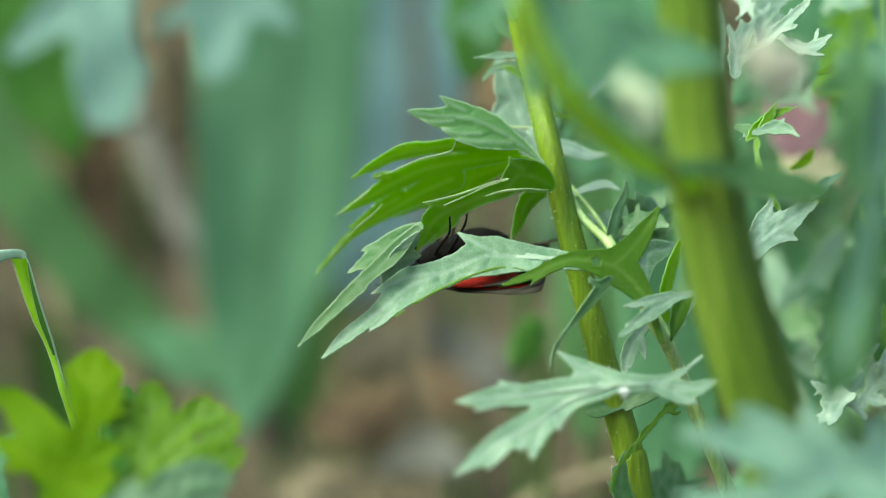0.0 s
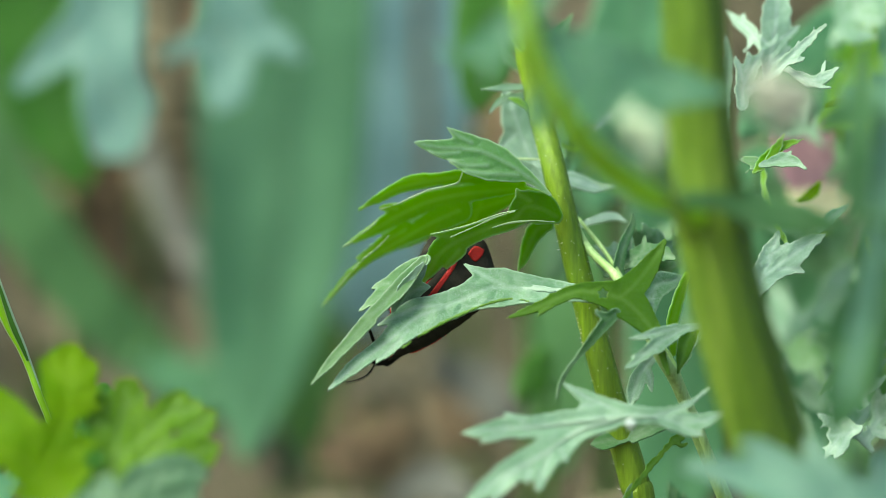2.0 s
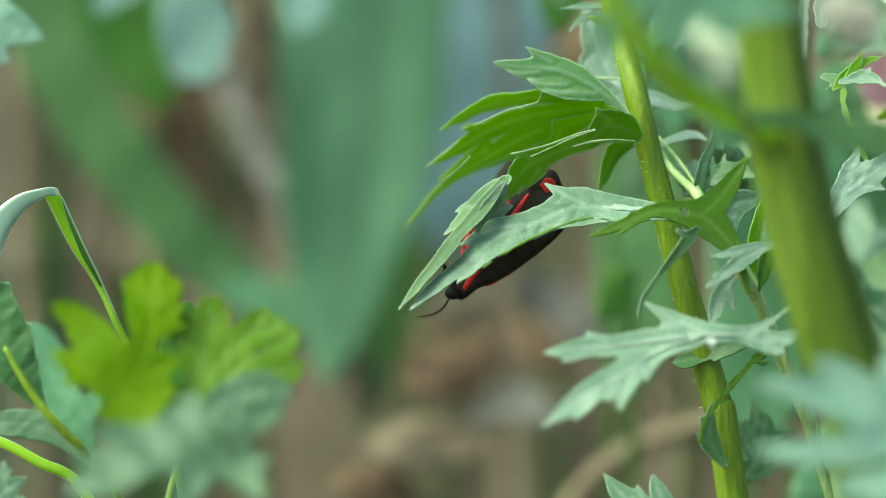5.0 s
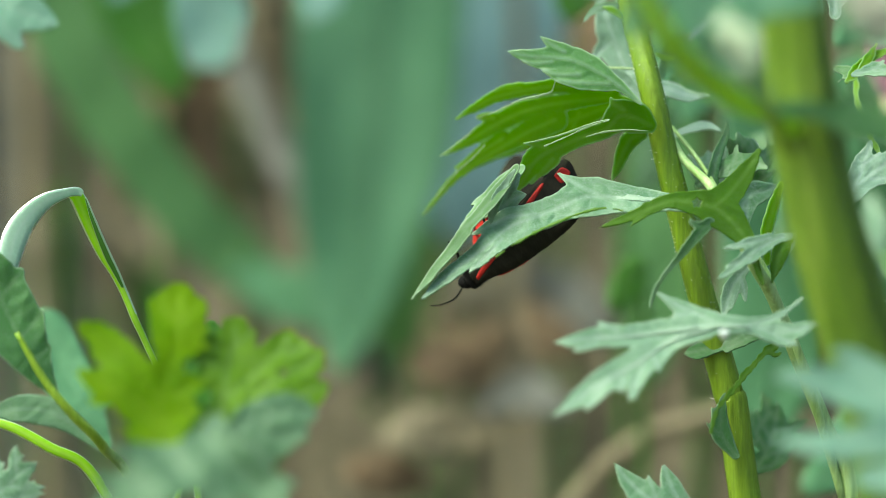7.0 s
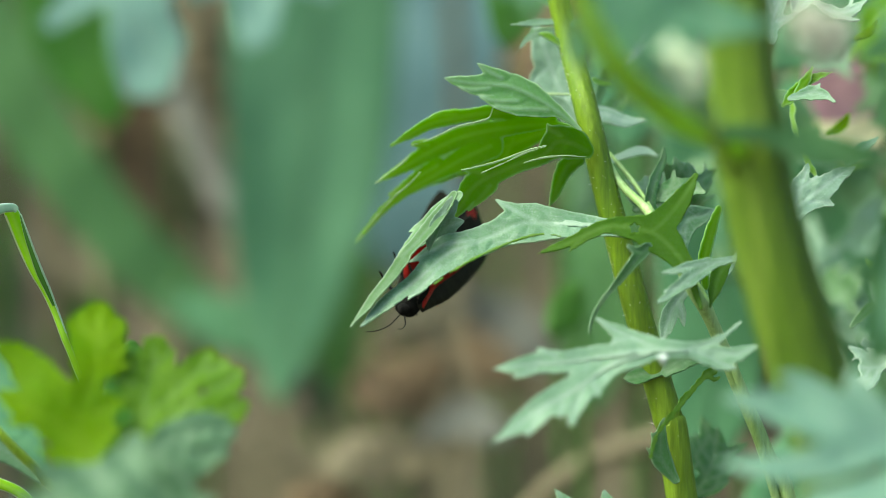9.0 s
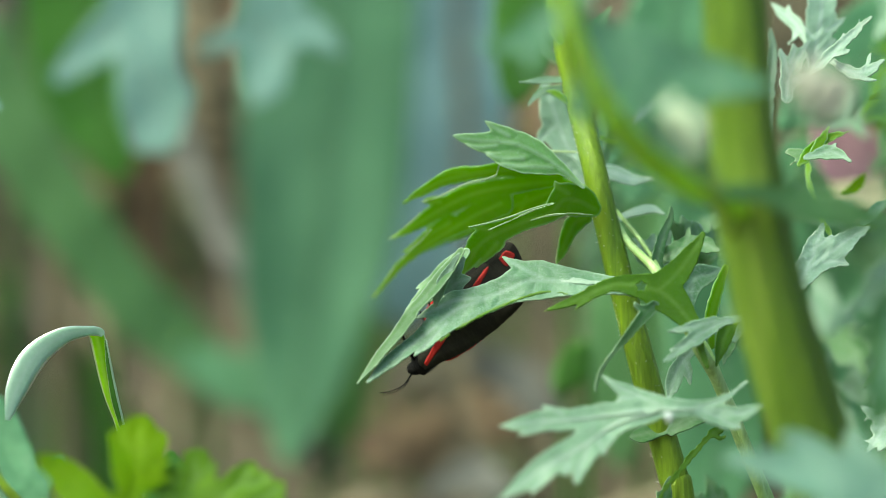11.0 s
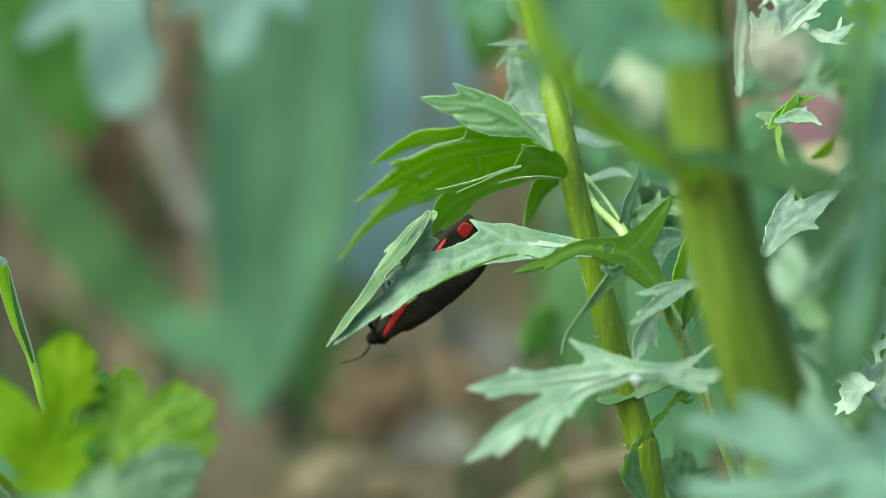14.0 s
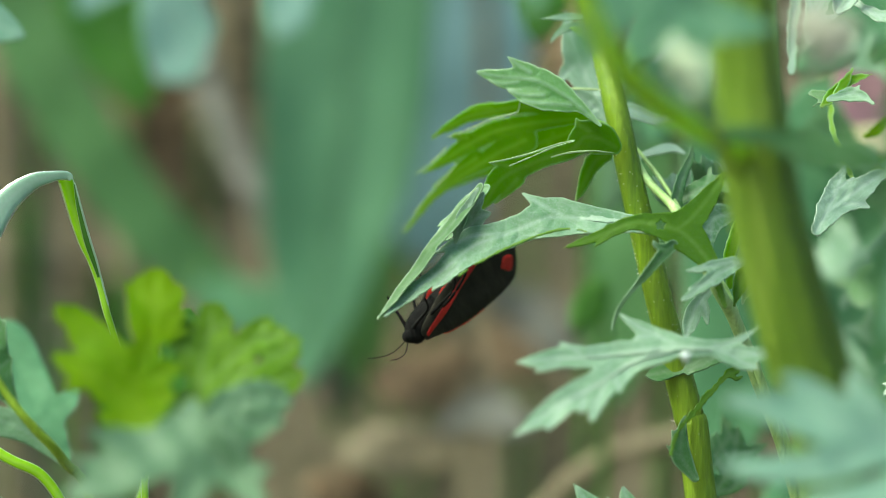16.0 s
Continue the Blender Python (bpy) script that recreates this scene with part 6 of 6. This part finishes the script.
def build_moth():
    """Head towards +x, back towards +z, left side +y; the origin is the wing hinge."""
    moth = thing("moth", (0, 0, 0), "black moth with crimson-striped charcoal wings clinging under the leaf", "moth")
    ball_chain("thorax", [(0.36, -0.09, 0.08), (0.29, -0.1, 0.16), (0.12, -0.16, 0.19), (-0.1, -0.2, 0.19), (-0.24, -0.21, 0.16)], BLACK, moth, "furry black thorax")
    ball_chain("abdomen", [(-0.12, -0.2, 0.16), (-0.25, -0.23, 0.19), (-0.5, -0.25, 0.19), (-0.75, -0.22, 0.15), (-0.95, -0.18, 0.05)], BLACK, moth)
    head = ball_chain("head", [(0.46, -0.1, 0.02), (0.43, -0.1, 0.065), (0.37, -0.09, 0.095), (0.30, -0.08, 0.09)], BLACK, moth)
    for s in (-1, 1):
        limb("antenna", [(0.44, 0.04 * s, -0.05), (0.6, 0.14 * s, 0.02), (0.78, 0.22 * s, 0.0), (0.92, 0.27 * s, -0.06)], 0.0085, 0.005, BLACK, head)
        # the legs grip the leaves above, those of one side stretched further out
        out, back = (0.6, 1.0) if s < 0 else (0.25, 0.5)
        for x0, x1, x2, knee, foot in ((0.30, 0.24, 0.26, 0.48, 0.64), (0.08, -0.24, -0.31, 0.51, 0.73), (-0.12, -0.47, -0.54, 0.57, 0.71)):
            x1, x2 = x0 + (x1 - x0) * back, x0 + (x2 - x0) * back
            limb("leg", [(x0, 0.08 * s, -0.2), (x0 + 0.4 * (x1 - x0), 0.55 * out * s, -0.34), (x1, 0.9 * out * s, -knee), (x2, out * s, -foot)], 0.027, 0.012, BLACK, moth)
    coat = [((0.32, -0.1), 0.14), ((0.12, -0.16), 0.18), ((-0.08, -0.2), 0.18), ((-0.35, -0.24), 0.18), ((-0.65, -0.235), 0.16), ((-0.88, -0.19), 0.08)]
    rnd, V, F = random.Random(21), [], []
    for _ in range(1300):
        k = rnd.uniform(0, len(coat) - 1.001)
        i, f = int(k), k - int(k)
        x, z, rad = (a + (b - a) * f for a, b in zip((*coat[i][0], coat[i][1]), (*coat[i + 1][0], coat[i + 1][1])))
        g = rnd.uniform(0, 2 * math.pi)
        out = Vector((rnd.uniform(-0.9, -0.1), math.sin(g), math.cos(g))).normalized()
        c = Vector((x - 0.13, 0.95 * rad * math.sin(g), z + 0.95 * rad * math.cos(g)))
        side = out.orthogonal().normalized() * 0.006
        up = out.cross(side).normalized() * 0.006
        n = len(V)
        V += [c + side, c - 0.5 * side + 0.87 * up, c - 0.5 * side - 0.87 * up, c + out * rnd.uniform(0.03, 0.07)]
        F += [(n, n + 1, n + 3), (n + 1, n + 2, n + 3), (n + 2, n, n + 3)]
    mesh_object("fur", np.array([v[:] for v in V]) * CM, F, BLACK, moth, "short black fur", pivot=(0, 0, 0), smooth=False)
    wings = {}
    for s, side in ((-1, "right"), (1, "left")):
        hind = plate("hindwing", [(-0.12, 0.02 * s), (-0.22, 0.30 * s), (-0.5, 0.55 * s), (-1.05, 0.70 * s), (-1.5, 0.62 * s), (-1.38, 0.18 * s), (-0.95, -0.045 * s), (-0.3, -0.075 * s)], HIND, moth, lift=-0.035, label="crimson hindwing with a dark rim", frill=0.005)
        plate("rim", [(-0.9, 0.69 * s), (-1.25, 0.72 * s), (-1.55, 0.63 * s), (-1.41, 0.16 * s), (-1.36, 0.28 * s), (-1.40, 0.57 * s)], WING, hind, lift=-0.030, thick=0.022)
        fore = plate("forewing", [(0.12, 0.02 * s), (0.11, 0.2 * s), (-0.35, 0.46 * s), (-1.0, 0.68 * s), (-1.6, 0.82 * s), (-1.82, 0.76 * s), (-1.78, 0.45 * s), (-1.66, 0.15 * s), (-1.46, 0.03 * s), (-1.08, -0.04 * s), (-0.5, -0.07 * s)], WING, moth, frill=0.006)
        plate("stripe", [(0.07, 0.05 * s), (0.05, 0.12 * s), (-0.3, 0.29 * s), (-0.8, 0.50 * s), (-1.3, 0.69 * s), (-1.31, 0.64 * s), (-0.8, 0.42 * s), (-0.3, 0.19 * s)], RED, fore, lift=0.005, thick=0.009, label="crimson stripe")
        plate("stripe", [(-0.25, 0.24 * s), (-0.6, 0.42 * s), (-1.1, 0.58 * s), (-1.5, 0.62 * s), (-1.5, 0.5 * s), (-1.0, 0.40 * s), (-0.5, 0.26 * s)], HIND, fore, lift=-0.010, thick=0.007, label="dull red streak underneath")
        plate("spot", [(-1.54, 0.70 * s), (-1.68, 0.74 * s), (-1.75, 0.62 * s), (-1.58, 0.56 * s)], RED, fore, lift=0.005, thick=0.009, label="crimson spot")
        plate("spot", [(-1.42, 0.29 * s), (-1.54, 0.40 * s), (-1.67, 0.33 * s), (-1.56, 0.18 * s)], RED, fore, lift=0.005, thick=0.009, label="crimson spot")
        wings[side] = (fore, hind)
    return moth, wings


moth, wings = build_moth()


def moth_pose(x, z, d, pitch, roll=0.0, turn=0.0):
    """Hinge at (x, z, d); the body hangs back down with its tail raised by pitch degrees; roll shows more of the back (+)."""
    head = Vector((-math.cos(radians(pitch)), 0, -math.sin(radians(pitch))))
    back = Vector((math.sin(radians(pitch)), 0, -math.cos(radians(pitch))))
    m = Matrix((head, back.cross(head), back)).transposed().to_4x4()
    return Matrix.Translation(spot(x, z, d)) @ Matrix.Rotation(radians(turn), 4, "Z") @ m @ Matrix.Rotation(radians(roll), 4, "X")


def wing_pose(side, droop, sweep=0.0, splay=0.0):
    """A wing folded roof-like: droop degrees down from level, swept outwards by sweep and its tip lifted off the body by splay degrees."""
    s = 1 if side == "left" else -1
    return pose(0, 0.21 * CM * s, 0.04 * CM, -droop * s) @ pose(0, 0, 0, 0, 0, -sweep * s) @ pose(0, 0, 0, 0, splay, 0)


def motions():
    # seconds, hinge, depth, pitch, roll, turn
    rows = [(0.0, (-0.12, -0.30), 1.25, 14, -8, -5), (0.5, (-0.12, -0.30), 1.25, 15, -8, -5), (1.0, (-0.46, -0.38), 1.25, 19, -10, -8), (1.3, (-0.66, -0.76), 1.25, 22, -10, 32), (1.5, (-0.738, -0.981), 1.4, 17, -5, 63), (1.65, (-0.738, -0.996), 1.3, 18, -2, 60), (2.0, (-0.694, -0.996), 0.95, 31, 4, 0),
            (3.0, (-0.708, -1.085), 0.95, 32, 4, 0), (4.7, (-0.782, -1.173), 0.95, 32, 4, 0), (7.0, (-0.77, -1.173), 0.95, 32, 3, 0), (8.0, (-0.826, -1.188), 0.95, 32, 3, 0), (8.4, (-0.86, -1.2), 0.95, 26, 5, 48), (9.0, (-0.86, -1.2), 0.95, 25, 5, 54), (9.6, (-0.84, -1.2), 0.95, 26, 5, 46), (10.0, (-0.79, -1.195), 0.95, 32, 5, 8), (10.2, (-0.775, -1.195), 0.95, 33, 5, 0),
            (12.3, (-0.67, -1.22), 0.95, 35, 4, 0), (13.8, (-0.68, -1.232), 0.95, 35, 4, 0), (14.2, (-0.98, -1.365), 1.6, 31, -6, -12), (14.6, (-1.0, -1.38), 1.6, 29, -6, -14), (15.1, (-1.18, -1.6), 0.95, 28, 0, 24), (15.5, (-1.2, -1.66), 0.95, 27, 0, 36), (16.0, (-1.05, -1.66), 0.95, 29, 0, 36)]
    walk(moth, [(t, moth_pose(*at, d, pitch, roll, turn)) for t, at, d, pitch, roll, turn in rows])
    # seconds, droop and outward sweep of each side's wings
    near_wing = [(0.0, -20, 20), (0.3, -24, 20), (0.6, -19, 18), (1.0, -20, 18), (1.3, -12, 10), (1.42, -10, 4), (1.5, -7, -14), (1.68, -4, -14), (1.75, 0, -10), (1.85, 40, 0), (2.0, 80, 0), (8.0, 80, 0), (8.4, 92, 0), (9.6, 92, 0), (10.0, 80, 0), (14.05, 80, 0), (14.2, 8, 4), (14.6, 6, 4), (14.8, 44, 2), (15.0, 80, 2), (15.3, 84, 0), (16.0, 86, 0)]
    near_hind = [(0.0, -18, 16), (0.3, -22, 16), (0.6, -17, 14), (1.0, -18, 14), (1.3, 26, 0), (1.6, 38, 0), (1.75, 40, 0), (1.85, 42, 0), (2.0, 81, 0), (14.05, 81, 0), (14.2, 38, 0), (14.6, 36, 0), (14.8, 60, 0), (15.0, 81, -2), (15.3, 85, -2), (16.0, 87, -2)]
    far_wing = [(0.0, -8, 4, 0), (0.3, 36, 6, 0), (0.5, 0, 2, 0), (0.7, 20, 8, 0), (0.9, 0, 4, 0), (1.0, 10, 4, 0), (1.1, 20, 10, 0), (1.2, 10, 8, 0), (1.3, 40, 0, 0), (1.5, 98, -8, 0), (1.68, 98, -8, 0), (1.8, 66, 12, 4), (2.0, 76, 20, 6), (4.7, 76, 21, 8), (7.0, 80, 24, 20), (8.4, 84, 8, 0), (9.6, 84, 8, 0), (10.0, 78, 18, 12), (10.2, 78, 20, 20), (12.5, 76, 20, 2), (13.8, 76, 20, 4), (14.2, 80, -3, 0), (14.8, 80, -2, 0), (15.3, 94, 0, 0), (16.0, 96, 0, 0)]
    far_hind = [(t, dr - 10, sw - 6, sp) if t < 1.7 else (t, dr + 2, sw + 1, sp) for t, dr, sw, sp in far_wing]
    for side, which, rows in (("right", 0, near_wing), ("right", 1, near_hind), ("left", 0, far_wing), ("left", 1, far_hind)):
        walk(wings[side][which], [(t, wing_pose(side, *turn)) for t, *turn in rows])
    # leaves stirred by the wind and by the moth
    def swing(ob, axis, rows):
        base = ob.matrix_basis.copy()
        walk(ob, [(t, base @ Matrix.Rotation(radians(a), 4, axis)) for t, a in rows])

    def drift(ob, rows):
        base = ob.matrix_basis.copy()
        walk(ob, [(t, Matrix.Translation((x * CM, 0, z * CM)) @ base) for t, x, z in rows])

    gust = [(0, 0), (4.5, 1), (7, 2.5), (8, 0.5), (9.5, 1), (10.2, 2), (12.3, 6), (13, 5), (14, 3.5), (14.5, 5), (15, 2), (15.5, 1.5), (16, 7)]
    for ob in (B_main, B_back, *B_fringe):
        swing(ob, "Z", [(t, -2 * a) for t, a in gust])
    swing(B_top, "Z", [(t, -1.8 * a) for t, a in gust])
    # the other two plants lean in the wind
    swing(near, "Y", [(0.0, 0.04), (0.5, -0.14), (1.0, -0.01), (1.5, 0.09), (2.0, -0.04), (2.5, 0.09), (3.0, 0.29), (3.5, 0.17), (4.0, 0.12), (4.5, -0.0), (4.7, -0.3), (7.0, -0.02), (7.5, 0.17), (8.0, 0.23), (8.5, 0.17), (9.0, 0.27), (9.5, 0.25), (10.0, 0.04), (10.2, 0.1), (12.3, -0.29), (12.5, -0.35), (13.0, -0.08), (13.5, -0.2), (14.0, -0.27), (14.5, -0.15), (15.0, -0.14), (15.5, -0.23), (16.0, -0.52)])
    swing(far, "Y", [(0.0, 0.02), (0.5, 0.08), (1.0, 0.01), (1.5, -0.06), (2.0, 0.02), (2.5, -0.05), (3.0, -0.04), (3.5, 0.03), (4.0, -0.01), (4.5, 0.04), (4.7, -0.01), (6.8, -0.05), (7.0, -0.07), (7.5, -0.0), (8.0, -0.17), (8.5, -0.06), (9.0, -0.06), (9.5, -0.05), (10.0, 0.28), (10.2, 0.09), (12.3, 0.72), (12.5, 0.76), (13.0, 0.66), (13.5, 0.62), (14.0, 0.34), (14.5, 0.37), (15.0, 0.28), (16.0, 0.28)])
    # the moth's weight bends the low lobe, and its end leaf hangs and turns edge on
    sag = [(0, 0, 0, 0), (1.0, 0, 2, 2), (1.5, 0, 3, 4), (2, 0, 3.5, 6), (4.7, 0, 6, 8), (7, 0, 7.3, 16), (10.2, 0, 7.3, 16), (12.3, 0, 8.4, 16), (14.5, 0, 8.4, 16), (15.5, 0, 8.6, 18), (16, 0, 9, 20)]
    away = Vector(spot(-0.214, 0.413, 0.6)) - Vector(B_pivot)
    base = B_low.matrix_basis.copy()
    for ob in (B_low, B_rim, B_vein):
        walk(ob, [(t, base @ Matrix.Rotation(radians(-a), 4, "Y")) for t, a, _, _ in sag])
    for ob in (C_leaf, C_flap, C_fold, C_tongue):
        base = ob.matrix_basis.copy()
        walk(ob, [(t, Matrix.Translation(Matrix.Rotation(radians(-a), 4, "Y") @ away - away + Vector((0.0001, 0, -0.00008)) * a) @ base @ Matrix.Rotation(radians(-b2), 4, "Y") @ Matrix.Rotation(radians(turn), 4, Vector((-0.68, -0.28, -0.68)))) for t, a, b2, turn in sag])
    sway = [(0, 0.06, -0.17), (0.5, -0.12, -0.29), (1, -0.07, -0.03), (1.5, -0.2, 0.06), (2, -0.32, 0.27), (2.5, -0.31, 0.23), (3, -0.66, 0.62), (3.5, -0.55, 0.42), (4, -0.74, 0.43), (4.5, -0.62, 0.37), (4.7, -0.38, 0.35), (7, -0.14, -0.11), (7.5, -0.22, -0.11), (8, -0.57, -0.22), (8.5, -0.41, 0.56), (9, -0.38, 0.02), (9.5, 0.22, -0.5), (10, 0.05, -0.78), (12.5, 0.21, -0.57), (13, 0.33, -1.16), (13.5, 0.06, -0.3), (14, -0.4, -0.17), (14.5, -0.35, -0.03), (15, -0.09, -0.58), (15.5, -0.39, 0.28), (16, 0.04, 0.24)]
    drift(lime, [(t, x, z) for t, x, z in sway])
    grass_rows = [(0, 0.00, 0.00), (0.5, 0.06, -0.2), (1, -0.22, 0.15), (1.5, -0.39, 0.20), (2, -0.52, 0.30), (2.5, -0.55, 0.33), (3, -0.89, 0.52), (3.5, -0.84, 0.38), (4, -1.03, 0.44), (4.5, -0.98, 0.37), (4.7, -0.74, 0.30), (6.8, -0.63, 0.04), (7, -0.58, 0.03), (7.5, -0.46, 0.10), (8, -0.87, -0.11), (8.5, -0.69, 0.28), (9, -0.61, 0.22), (9.5, -0.28, -0.19), (10, -0.15, -0.52), (10.2, -0.04, -0.60), (12.3, 0.80, -0.74), (12.5, 0.52, -0.66), (13, 0.38, -0.80), (13.5, 0.13, -0.07), (14, -0.41, -0.30), (14.5, -0.55, 0.03), (15, -0.33, -0.20), (15.5, -0.49, 0.44), (16, -0.25, 0.39)]
    # the blade also nods about its bend
    nod = [(0, 0), (0.5, 0), (1.5, 3), (3, 6), (4.7, 8), (7, 7), (9, 4), (9.5, 0), (10.2, -2), (12.3, -8), (13, -8), (13.5, -3), (14.5, 1), (16, 0)]
    base = grass.matrix_basis.copy()
    bend = spot(-5.454, -0.103, 0.28)
    walk(grass, [(t, Matrix.Translation((x * CM, 0, z * CM)) @ Matrix.Translation(bend) @ Matrix.Rotation(radians(-float(np.interp(t, *zip(*nod)))), 4, "Y") @ Matrix.Translation(-bend) @ base) for t, x, z in grass_rows])
    drift(sway_leaf.parent, [(0, 0, 0), (1.5, -0.3, 0), (3, -0.95, 0), (4.7, -0.75, 0), (7, -0.6, 0), (9, -0.5, 0), (10.2, -0.3, 0), (12.5, -0.2, 0), (14, -0.3, 0), (16, -0.5, 0)])
    drift(big_leaf.parent, [(t, 0.2 * x, 0.2 * z) for t, x, z in sway])


motions()
